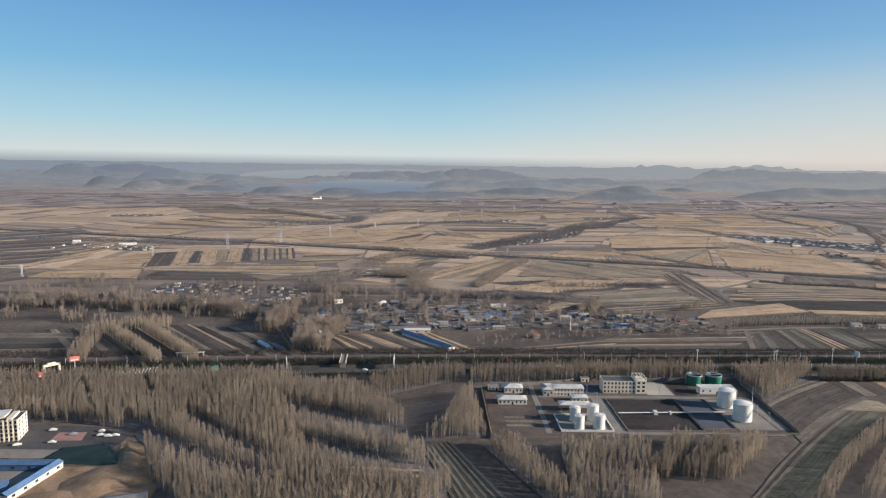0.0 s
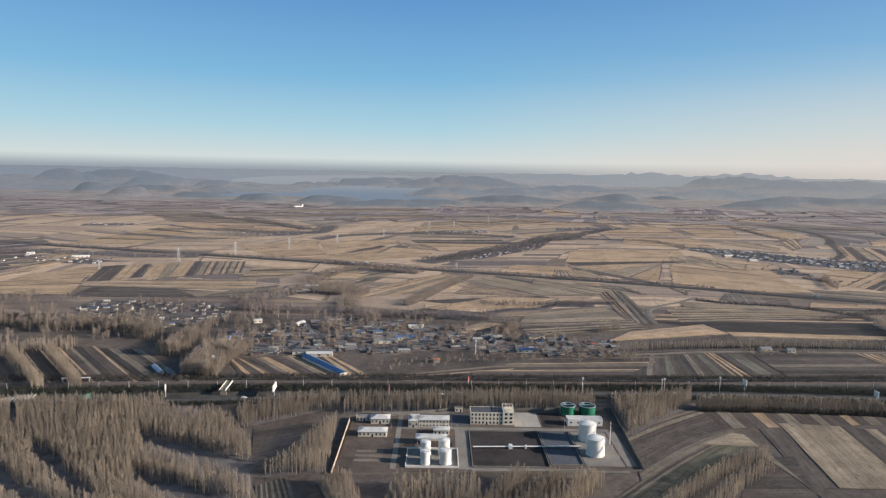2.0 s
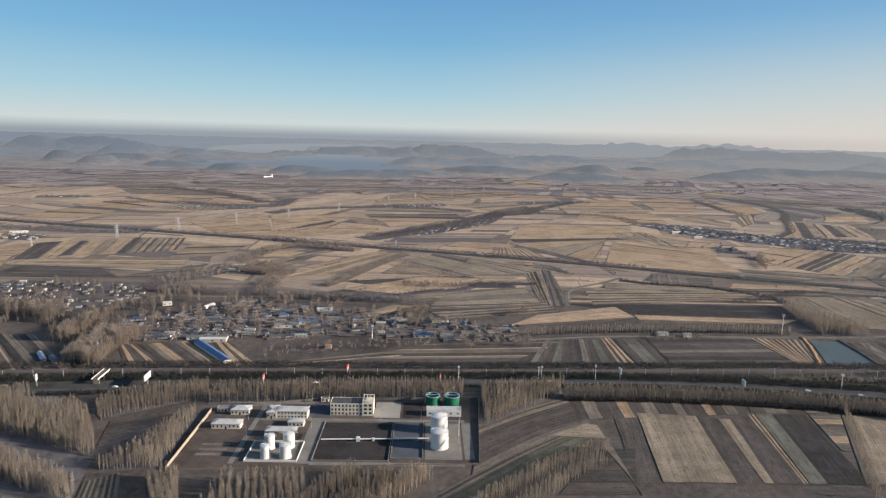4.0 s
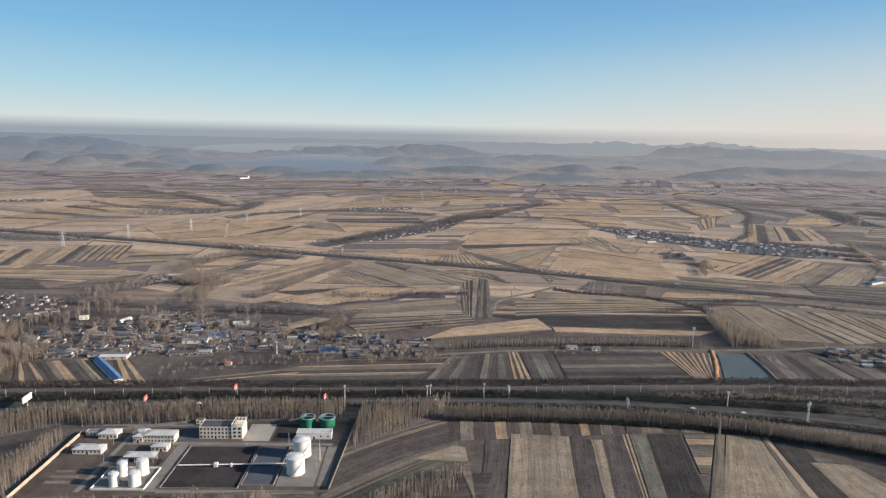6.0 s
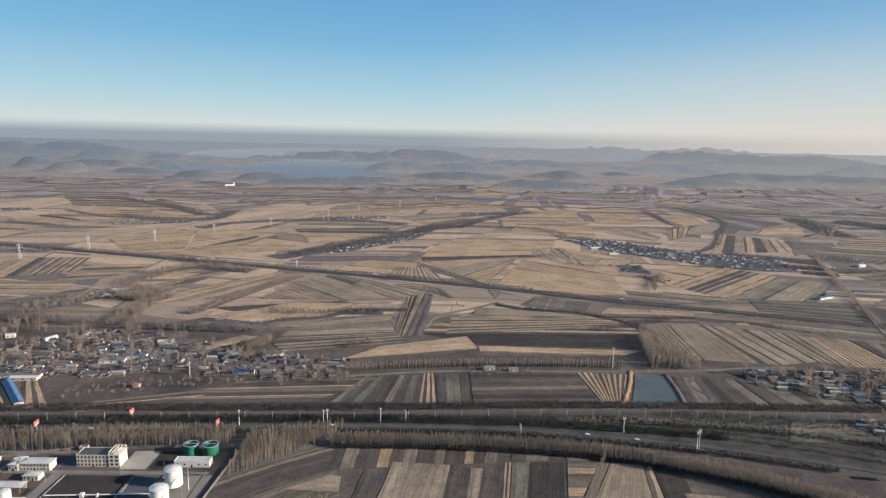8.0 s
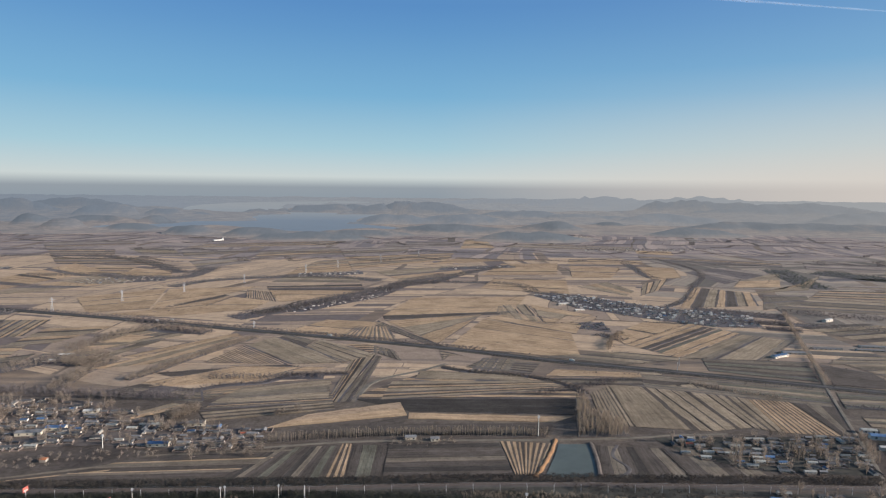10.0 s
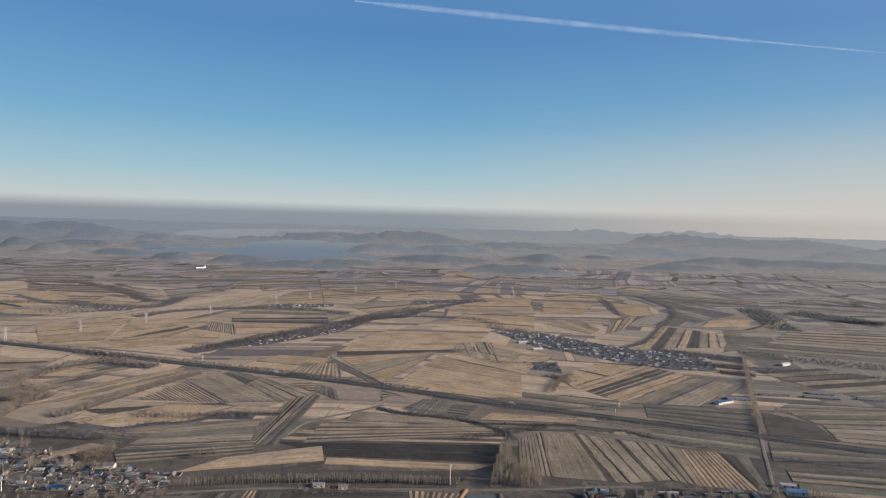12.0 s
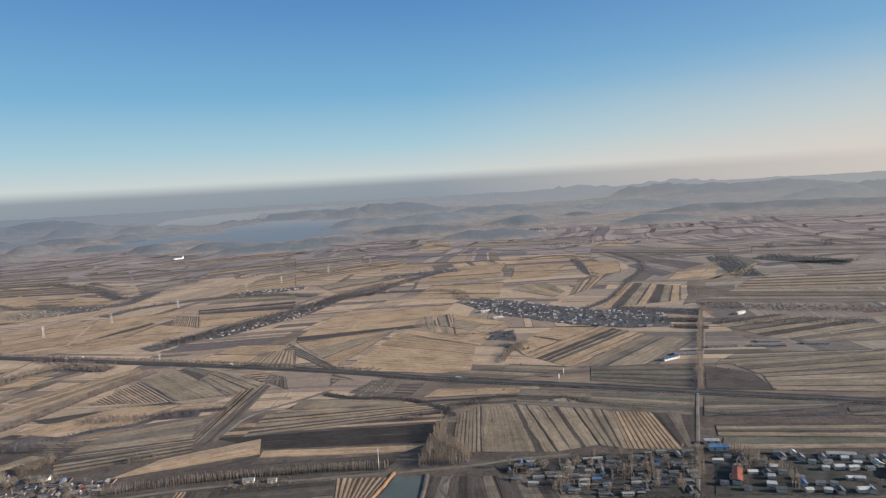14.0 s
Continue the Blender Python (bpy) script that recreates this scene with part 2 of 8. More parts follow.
def hazed_land_material(name, wood, land, haze_colour, thick, glow):
    """Far country with haze put into its colour and glow, thicker and paler towards the sun: woods on the heights,
    fields between.
    """
    m, n, l, b = nodes_of(name)
    co = n.new("ShaderNodeTexCoord").outputs["Object"]
    wooded = n.new("ShaderNodeAttribute")
    wooded.attribute_name = "wooded"
    st = n.new("ShaderNodeMapping")
    st.inputs["Scale"].default_value = (1.0, 0.4, 1)
    l.new(co, st.inputs[0])
    small, fine = noise_at(n, l, st.outputs[0], 0.011, 4, 0.65), noise_at(n, l, st.outputs[0], 0.05, 4, 0.7)
    where = calc(n, l, "ADD", wooded.outputs["Fac"], calc(n, l, "MULTIPLY", calc(n, l, "SUBTRACT", small, 0.5), 0.8))
    fields_ = land
    for turn, scale in ((0.12, (0.005, 0.045, 1)), (-0.5, (0.006, 0.03, 1))):
        strips = n.new("ShaderNodeMapping")
        strips.inputs["Scale"].default_value = scale
        strips.inputs["Rotation"].default_value = (0, 0, turn)
        l.new(co, strips.inputs[0])
        fields_ = mixed(n, l, "MULTIPLY", 0.9, fields_, ramp(n, l, noise_at(n, l, strips.outputs[0], 1.0, 3, 0.6), [(0.36, (0.6, 0.6, 0.66)), (0.5, (0.95, 0.94, 0.94)), (0.66, (1.3, 1.24, 1.14))]))
    c = mixed(n, l, "MIX", ramp(n, l, where, [(0.22, (0, 0, 0)), (0.8, (1, 1, 1))]), fields_, wood)
    c = mixed(n, l, "OVERLAY", 0.45, c, ramp(n, l, fine, [(0.3, (0.36,) * 3), (0.7, (0.64,) * 3)]))
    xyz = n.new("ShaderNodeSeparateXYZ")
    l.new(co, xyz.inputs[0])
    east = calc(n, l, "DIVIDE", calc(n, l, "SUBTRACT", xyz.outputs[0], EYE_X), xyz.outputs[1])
    # haze tint mixed over the land's own colour, by direction
    veil = ramp(n, l, calc(n, l, "ADD", calc(n, l, "MULTIPLY", east, 0.7), 0.5), [(0.1, (haze_colour[0] * 0.78, haze_colour[1] * 0.84, haze_colour[2] * 0.9)), (0.45, haze_colour), (1.0, (haze_colour[0] * 1.22, haze_colour[1] * 1.13, haze_colour[2] * 1.02))])
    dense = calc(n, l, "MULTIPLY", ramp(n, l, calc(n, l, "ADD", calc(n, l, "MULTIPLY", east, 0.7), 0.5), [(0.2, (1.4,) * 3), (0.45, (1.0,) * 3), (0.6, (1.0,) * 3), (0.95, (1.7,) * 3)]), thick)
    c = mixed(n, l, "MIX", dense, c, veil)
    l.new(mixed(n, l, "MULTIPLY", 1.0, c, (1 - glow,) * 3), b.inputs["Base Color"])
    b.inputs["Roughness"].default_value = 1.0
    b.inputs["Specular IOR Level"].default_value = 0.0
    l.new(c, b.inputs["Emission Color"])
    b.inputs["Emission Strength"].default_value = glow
    return m


def bark(name, colour, spread=0.5):
    """Twigs and bark: thin stuff that takes light on one side and passes some to the other."""
    m, n, l, b = nodes_of(name)
    n.remove(b)
    g = n.new("ShaderNodeNewGeometry").outputs["Random Per Island"]
    info = n.new("ShaderNodeObjectInfo").outputs["Random"]
    c = ramp(n, l, g, [(0.0, scaled(colour, 1 - spread)), (0.5, colour), (1.0, scaled(colour, 1 + spread))])
    co = n.new("ShaderNodeTexCoord").outputs["Object"]
    c = mixed(n, l, "MULTIPLY", 0.7, c, ramp(n, l, noise_at(n, l, co, 0.035, 3), [(0.3, (0.62, 0.6, 0.6)), (0.7, (1.1, 1.08, 1.02))]))
    hsv = n.new("ShaderNodeHueSaturation")
    l.new(c, hsv.inputs["Color"])
    l.new(calc(n, l, "ADD", calc(n, l, "MULTIPLY", info, 0.3), 0.85), hsv.inputs["Value"])
    lit, passed, both_ = n.new("ShaderNodeBsdfDiffuse"), n.new("ShaderNodeBsdfTranslucent"), n.new("ShaderNodeMixShader")
    both_.inputs["Fac"].default_value = 0.42
    l.new(hsv.outputs[0], lit.inputs["Color"])
    l.new(hsv.outputs[0], passed.inputs["Color"])
    l.new(lit.outputs[0], both_.inputs[1])
    l.new(passed.outputs[0], both_.inputs[2])
    l.new(both_.outputs[0], n["Material Output"].inputs["Surface"])
    return m


GROUND = ground_material()
THICKET = surface("dark_scrubby_hollow", (0.118, 0.104, 0.102), 0.95, coarse=0.03, fine=0.25, wear=0.45, bump=0.4)
LITTER = surface("leaf_litter", (0.13, 0.114, 0.104), 0.95, coarse=0.08, fine=0.6, wear=0.5, bump=0.4)
YARD = surface("trodden_yard_earth", (0.122, 0.1, 0.085), 0.95, coarse=0.06, fine=0.6, wear=0.45, bump=0.3)
POPLAR = bark("poplar_twigs", (0.385, 0.318, 0.243), 0.28)
WILLOW = bark("willow_twigs", (0.35, 0.288, 0.23), 0.28)
FARWOODS = bark("far_leafless_woods", (0.222, 0.2, 0.186), 0.4)
TRUNK = bark("poplar_bark", (0.30, 0.25, 0.19), 0.2)
SHRUB = bark("dark_shrub_twigs", (0.115, 0.1, 0.087), 0.4)
WOODS = bark("leafless_woods", (0.195, 0.17, 0.163), 0.35)
CONIFER = bark("far_conifers", (0.16, 0.168, 0.15), 0.3)
EVERGREEN = bark("dark_evergreen", (0.062, 0.065, 0.052), 0.4)
ASPHALT = surface("asphalt", (0.085, 0.08, 0.076), 1.0, spec=0.05, coarse=0.05, fine=0.8)
MOTORWAY = surface("worn_motorway_asphalt", (0.088, 0.084, 0.082), 0.95, spec=0.05, coarse=0.03, fine=0.5)
CONCRETE = surface("pale_concrete", (0.205, 0.183, 0.15), 0.9, coarse=0.06, fine=0.6, wear=0.3)
DUST = surface("dusty_track", (0.165, 0.143, 0.112), 0.95, coarse=0.05, fine=0.7)
GRAVEL = surface("railway_ballast", (0.085, 0.075, 0.068), 0.95, coarse=0.05, fine=1.5)
RUST = surface("rusty_rail_steel", (0.12, 0.09, 0.07), 0.8)
STEEL = surface("galvanised_steel", (0.45, 0.46, 0.47), 0.5, 0.6, wear=0.2)
PYLON = surface("pale_galvanised_lattice", (0.5, 0.49, 0.47), 0.7, wear=0.15)
WHITE = surface("white_paint", (0.71, 0.672, 0.585), 0.45, wear=0.12, coarse=0.12, fine=1.2, bump=0.03)
FENCE = surface("ochre_fence_wall", (0.42, 0.33, 0.23), 0.9, wear=0.3)
DRYGRASS = surface("dark_dry_grass", (0.08, 0.075, 0.062), 0.95, coarse=0.05, fine=0.6, wear=0.5, bump=0.4, spec=0.05)
CREAM = surface("cream_render", (0.66, 0.58, 0.44), 0.85, wear=0.18, coarse=0.15, fine=1.5)
LIGHTROOF = surface("weathered_white_sheet_roof", (0.53, 0.5, 0.44), 0.6, wear=0.2)
DARKROOF = surface("dark_roof_tiles", (0.105, 0.104, 0.104), 0.9, wear=0.4, spread=0.35)
PALEROOF = surface("pale_grey_cement_tiles", (0.3, 0.295, 0.26), 0.85, wear=0.3, spread=0.3)
GREYROOF = surface("grey_roof_tiles", (0.16, 0.157, 0.152), 0.85, wear=0.35, spread=0.4)
BLUEROOF = surface("blue_sheet_roof", (0.085, 0.15, 0.25), 0.5, wear=0.3, spread=0.3)
REDROOF = surface("red_sheet_roof", (0.36, 0.12, 0.07), 0.6, wear=0.3, spread=0.2)
WALL = surface("village_wall", (0.56, 0.49, 0.4), 0.9, wear=0.3, spread=0.35)
GREYWALL = surface("stained_grey_wall", (0.16, 0.145, 0.125), 0.9, wear=0.35)
BRICKWALL = surface("brick_yard_wall", (0.2, 0.155, 0.128), 0.9, wear=0.3, spread=0.3)
GLASS = surface("dark_window_glass", (0.03, 0.035, 0.045), 0.15, wear=0.2, bump=0)
GREENTANK = surface("green_tank_paint", (0.025, 0.16, 0.085), 0.5, wear=0.3, coarse=0.12, fine=1.0, bump=0.03)
NET = surface("green_dust_netting", (0.012, 0.03, 0.03), 0.9, wear=0.4, coarse=0.1, fine=0.9, bump=0.4)
RED = surface("red_sign_paint", (0.5, 0.13, 0.1), 0.5, wear=0.2)
SIGNGREEN = surface("green_sign_paint", (0.03, 0.22, 0.17), 0.5, wear=0.1)
EARTH = surface("bare_yellow_earth", (0.25, 0.165, 0.1), 0.95, coarse=0.08, fine=0.5, wear=0.45, bump=0.5)
ORANGE = surface("orange_clay_bank", (0.34, 0.19, 0.095), 0.95, coarse=0.1, fine=0.6, wear=0.3, bump=0.5)
POOL = surface("dark_settling_pond_liner", (0.055, 0.047, 0.043), 0.95, spec=0.05, coarse=0.05, fine=0.4, wear=0.4)
SLATE = surface("grey_blue_paving", (0.085, 0.087, 0.095), 0.95, coarse=0.06, fine=0.5, wear=0.3)
PINK = surface("red_paving", (0.30, 0.17, 0.14), 0.9, wear=0.25)
FOIL = surface("greenhouse_foil", (0.5, 0.52, 0.55), 0.35, wear=0.2)


def vapour_material():
    m, n, l, b = nodes_of("ice_cloud")
    co = n.new("ShaderNodeTexCoord").outputs["Object"]
    b.inputs["Base Color"].default_value = (0.9, 0.9, 0.92, 1)
    b.inputs["Roughness"].default_value = 1.0
    l.new(ramp(n, l, noise_at(n, l, co, 0.006, 5), [(0.3, (0.01,) * 3), (0.7, (0.046,) * 3)]), b.inputs["Alpha"])
    # added glow stands in for sunlight scattered by the ice
    b.inputs["Emission Color"].default_value = (0.8, 0.88, 1.0, 1)
    b.inputs["Emission Strength"].default_value = 0.35
    return m


def lake_material():
    """Still water with sky light and haze put into its colour and glow, paler farther off."""
    m, n, l, b = nodes_of("lake_water")
    co = n.new("ShaderNodeTexCoord").outputs["Object"]
    xyz = n.new("ShaderNodeSeparateXYZ")
    l.new(co, xyz.inputs[0])
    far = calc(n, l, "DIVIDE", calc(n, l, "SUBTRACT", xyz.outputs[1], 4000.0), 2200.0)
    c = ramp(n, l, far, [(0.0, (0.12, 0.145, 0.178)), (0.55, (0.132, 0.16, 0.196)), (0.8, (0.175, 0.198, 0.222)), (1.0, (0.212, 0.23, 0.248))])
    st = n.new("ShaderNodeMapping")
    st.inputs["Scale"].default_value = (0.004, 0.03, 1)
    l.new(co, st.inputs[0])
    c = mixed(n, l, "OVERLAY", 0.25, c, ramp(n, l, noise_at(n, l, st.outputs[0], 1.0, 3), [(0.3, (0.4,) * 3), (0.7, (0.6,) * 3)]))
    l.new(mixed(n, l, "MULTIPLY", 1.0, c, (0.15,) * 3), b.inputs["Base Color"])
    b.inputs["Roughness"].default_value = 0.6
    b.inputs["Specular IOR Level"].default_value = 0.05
    # the water glows by the same haze-graded colour
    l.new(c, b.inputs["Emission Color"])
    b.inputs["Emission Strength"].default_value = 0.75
    return m

# ---- building tools ----
K = 0.78  # metres in one unit of the plan
SCALE = Matrix.Scale(K, 4)


class Shape:
    """Collects corners and faces of one part."""

    def __init__(self):
        self.v, self.f = [], []

    def add(self, v, f):
        k = len(self.v)
        self.v += [tuple(p) for p in v]
        self.f += [tuple(i + k for i in face) for face in f]
        return self

    def box(self, x0, x1, y0, y1, z0, z1):
        return self.add([(x, y, z) for z in (z0, z1) for x, y in ((x0, y0), (x1, y0), (x1, y1), (x0, y1))],
                        [(3, 2, 1, 0), (4, 5, 6, 7), (0, 1, 5, 4), (1, 2, 6, 5), (2, 3, 7, 6), (3, 0, 4, 7)])

    def lathe(self, x, y, rings, n=24, cap=True):
        """rings: (radius, height) from bottom to top."""
        v = [(x + r * math.cos(2 * math.pi * i / n), y + r * math.sin(2 * math.pi * i / n), z) for r, z in rings for i in range(n)]
        f = [(k * n + i, k * n + (i + 1) % n, (k + 1) * n + (i + 1) % n, (k + 1) * n + i) for k in range(len(rings) - 1) for i in range(n)]
        if cap:
            f += [tuple(range(n))[::-1], tuple((len(rings) - 1) * n + i for i in range(n))]
        return self.add(v, f)

    def beam(self, p, q, r, n=5, r2=None):
        p, q = Vector(p), Vector(q)
        a = (q - p).normalized()
        s = a.cross(Vector((0, 0, 1)) if abs(a.z) < 0.9 else Vector((1, 0, 0))).normalized()
        t = a.cross(s)
        r2 = r if r2 is None else r2
        v = [c + k * (s * math.cos(2 * math.pi * i / n) + t * math.sin(2 * math.pi * i / n)) for c, k in ((p, r), (q, r2)) for i in range(n)]
        return self.add(v, [(i, (i + 1) % n, n + (i + 1) % n, n + i) for i in range(n)] + [tuple(range(n))[::-1], tuple(range(n, 2 * n))])

    def gable(self, x0, x1, y0, y1, z, rise, thick=0.18):
        """A pitched roof with its ridge along x, with overhangs inside the given size."""
        m = (y0 + y1) / 2
        v = [(x, y, h) for x in (x0, x1) for y, h in ((y0, z), (m, z + rise), (y1, z), (y1, z + thick), (m, z + rise + thick), (y0, z + thick))]
        return self.add(v, [(5, 4, 3, 2, 1, 0), (6, 7, 8, 9, 10, 11), (5, 11, 10, 4), (4, 10, 9, 3), (0, 1, 7, 6), (1, 2, 8, 7), (0, 6, 11, 5), (2, 3, 9, 8)])

    def hip(self, x0, x1, y0, y1, z, rise, thick=0.2):
        m, k = (y0 + y1) / 2, (y1 - y0) / 2
        v = [(x, y, h) for h in (z, z + thick) for x, y in ((x0, y0), (x1, y0), (x1, y1), (x0, y1))] + [(x0 + k, m, z + rise), (x1 - k, m, z + rise)]
        return self.add(v, [(3, 2, 1, 0), (0, 1, 5, 4), (1, 2, 6, 5), (2, 3, 7, 6), (3, 0, 4, 7), (4, 5, 9, 8), (6, 7, 8, 9), (5, 6, 9), (7, 4, 8)])

    def turn(self, m):
        self.v = [tuple(m @ Vector(p)) for p in self.v]
        return self

    def mesh(self, name):
        me = bpy.data.meshes.new(name)
        me.from_pydata(self.v, [], self.f)
        me.update()
        return me


def part(name, shape, material, parent=None, label=""):
    me = shape.mesh(name) if isinstance(shape, Shape) else shape
    if not me.materials:
        me.materials.append(material)
    ob = new(name, me)
    ob.parent = parent
    if parent is None:
        ob.matrix_world = SCALE
    if label:
        ob["label"] = label
    return ob


def thing(name, label, category, group="", at=(0, 0, 0), rz=0.0, kind=""):
    ob = new(name)
    ob.empty_display_size = 1
    ob.matrix_world = SCALE @ pose(*at, 0, 0, rz)
    return tagged(ob, label, category, group, kind)


def smooth(ob):
    ob.data.shade_smooth()
    return ob


KIDS = {}


def again(ob, x, y, z=0.0, rz=0.0, scale=1.0, label=""):
    """A copy of a thing and its parts on the same meshes."""
    kids = KIDS.setdefault(ob.name, [c for c in ob.children])
    twin = ob.copy()
    scene.collection.objects.link(twin)
    twin.matrix_world = SCALE @ pose(x, y, z, 0, 0, rz) @ Matrix.Scale(scale, 4)
    for c in kids:
        k = c.copy()
        scene.collection.objects.link(k)
        k.parent = twin
        grand = KIDS.setdefault(c.name, [g for g in c.children])
        for g in grand:
            e = g.copy()
            scene.collection.objects.link(e)
            e.parent = k
    if label:
        twin["label"] = label
    return twin


def soup(name, verts, loops, sizes, material, uv=None):
    """One mesh from arrays: corners, corner numbers of all faces in a row, faces' sizes."""
    me = bpy.data.meshes.new(name)
    me.vertices.add(len(verts))
    me.vertices.foreach_set("co", np.asarray(verts, np.float32).ravel())
    me.loops.add(len(loops))
    me.loops.foreach_set("vertex_index", np.asarray(loops, np.int32))
    me.polygons.add(len(sizes))
    starts = np.concatenate([[0], np.cumsum(sizes)[:-1]]).astype(np.int32)
    me.polygons.foreach_set("loop_start", starts)
    me.update(calc_edges=True)
    me.validate()
    me.materials.append(material)
    return me


def inside(poly, x, y):
    hit = False
    for (ax, ay), (bx, by) in zip(poly, poly[1:] + poly[:1]):
        if (ay > y) != (by > y) and x < (bx - ax) * (y - ay) / (by - ay) + ax:
            hit = not hit
    return hit


def along(line, step):
    """Places at even steps along a bent line, with the heading there."""
    out, left = [], 0.0
    for (ax, ay), (bx, by) in zip(line, line[1:]):
        d = math.hypot(bx - ax, by - ay)
        while left < d:
            out.append((ax + (bx - ax) * left / d, ay + (by - ay) * left / d, math.atan2(by - ay, bx - ax)))
            left += step
        left -= d
    return out


def curve_through(points, n=6):
    """A smooth line through a few places."""
    p = [points[0]] + list(points) + [points[-1]]
    out = []
    for a, b, c, d in zip(p, p[1:], p[2:], p[3:]):
        for k in range(n):
            t = k / n
            out.append(tuple(0.5 * (2 * b[i] + (c[i] - a[i]) * t + (2 * a[i] - 5 * b[i] + 4 * c[i] - d[i]) * t * t + (3 * b[i] - a[i] - 3 * c[i] + d[i]) * t ** 3) for i in (0, 1)))
    return out + [tuple(points[-1])]


def ribbon(points, width, z0, z1, crown=0.0):
    """A bank or road bed along a bent line: flat top, sloping sides."""
    s, n = Shape(), len(points)
    v = []
    for i, (x, y) in enumerate(points):
        ax, ay = points[max(i - 1, 0)]
        bx, by = points[min(i + 1, n - 1)]
        d = math.hypot(bx - ax, by - ay)
        nx, ny = -(by - ay) / d, (bx - ax) / d
        slope = max(0.2, (z1 - z0) * 1.5)
        for off, z in ((-width / 2 - slope, z0), (-width / 2, z1), (width / 2, z1), (width / 2 + slope, z0)):
            v.append((x + nx * off, y + ny * off, z))
    f = [(4 * i + k, 4 * i + 4 + k, 4 * i + 5 + k, 4 * i + 1 + k) for i in range(n - 1) for k in range(3)]
    return s.add(v, f)

# ---- the land ----
ground = Shape()
for i in range(56):
    for j in range(44):
        ground.v.append((-5200 + i * 200.0, -2600 + j * 150.0, 0.0))
ground.f = [(i * 44 + j, (i + 1) * 44 + j, (i + 1) * 44 + j + 1, i * 44 + j + 1) for i in range(55) for j in range(43)]
tagged(part("ground", ground, GROUND), "dry brown winter farmland ground reaching to the hills", "ground", kind="structure")



def meadow_material():
    """Rough grazing and weedy headlands between the fields, streaked along the plough's way."""
    m, n, l, b = nodes_of("weedy_headland")
    co = n.new("ShaderNodeTexCoord").outputs["Object"]
    st = n.new("ShaderNodeMapping")
    st.inputs["Scale"].default_value = (0.006, 0.035, 1)
    st.inputs["Rotation"].default_value = (0, 0, -0.1)
    l.new(co, st.inputs[0])
    streak, broad_, clod = noise_at(n, l, st.outputs[0], 1.0, 5, 0.65), noise_at(n, l, co, 0.008, 4), noise_at(n, l, co, 0.3, 4, 0.7)
    c = ramp(n, l, streak, [(0.3, (0.12, 0.098, 0.084)), (0.45, (0.195, 0.152, 0.118)), (0.58, (0.265, 0.2, 0.145)), (0.72, (0.37, 0.27, 0.175))])
    c = mixed(n, l, "MULTIPLY", 0.8, c, ramp(n, l, broad_, [(0.32, (0.62, 0.6, 0.6)), (0.6, (1, 1, 1))]))
    c = mixed(n, l, "MULTIPLY", 0.6, c, ramp(n, l, clod, [(0.3, (0.6, 0.6, 0.6)), (0.65, (1, 1, 1))]))
    l.new(c, b.inputs["Base Color"])
    b.inputs["Roughness"].default_value = 0.95
    b.inputs["Specular IOR Level"].default_value = 0.15
    bumped(n, l, b, clod, 0.4, 0.5)
    return m


meadow = Shape()
for i in range(31):
    for j in range(23):
        meadow.v.append((-1700 + i * 160.0, 820 + j * 110.0 + 25 * noise.noise((i * 0.8, j * 0.8, 2.0)), 0.06))
meadow.f = [(i * 23 + j, (i + 1) * 23 + j, (i + 1) * 23 + j + 1, i * 23 + j + 1) for i in range(30) for j in range(22)]
tagged(part("ground_headlands", meadow, meadow_material()), "weedy tan grassland between the strip fields", "ground", kind="structure")

LAYER = [0.2]
HEDGES = []


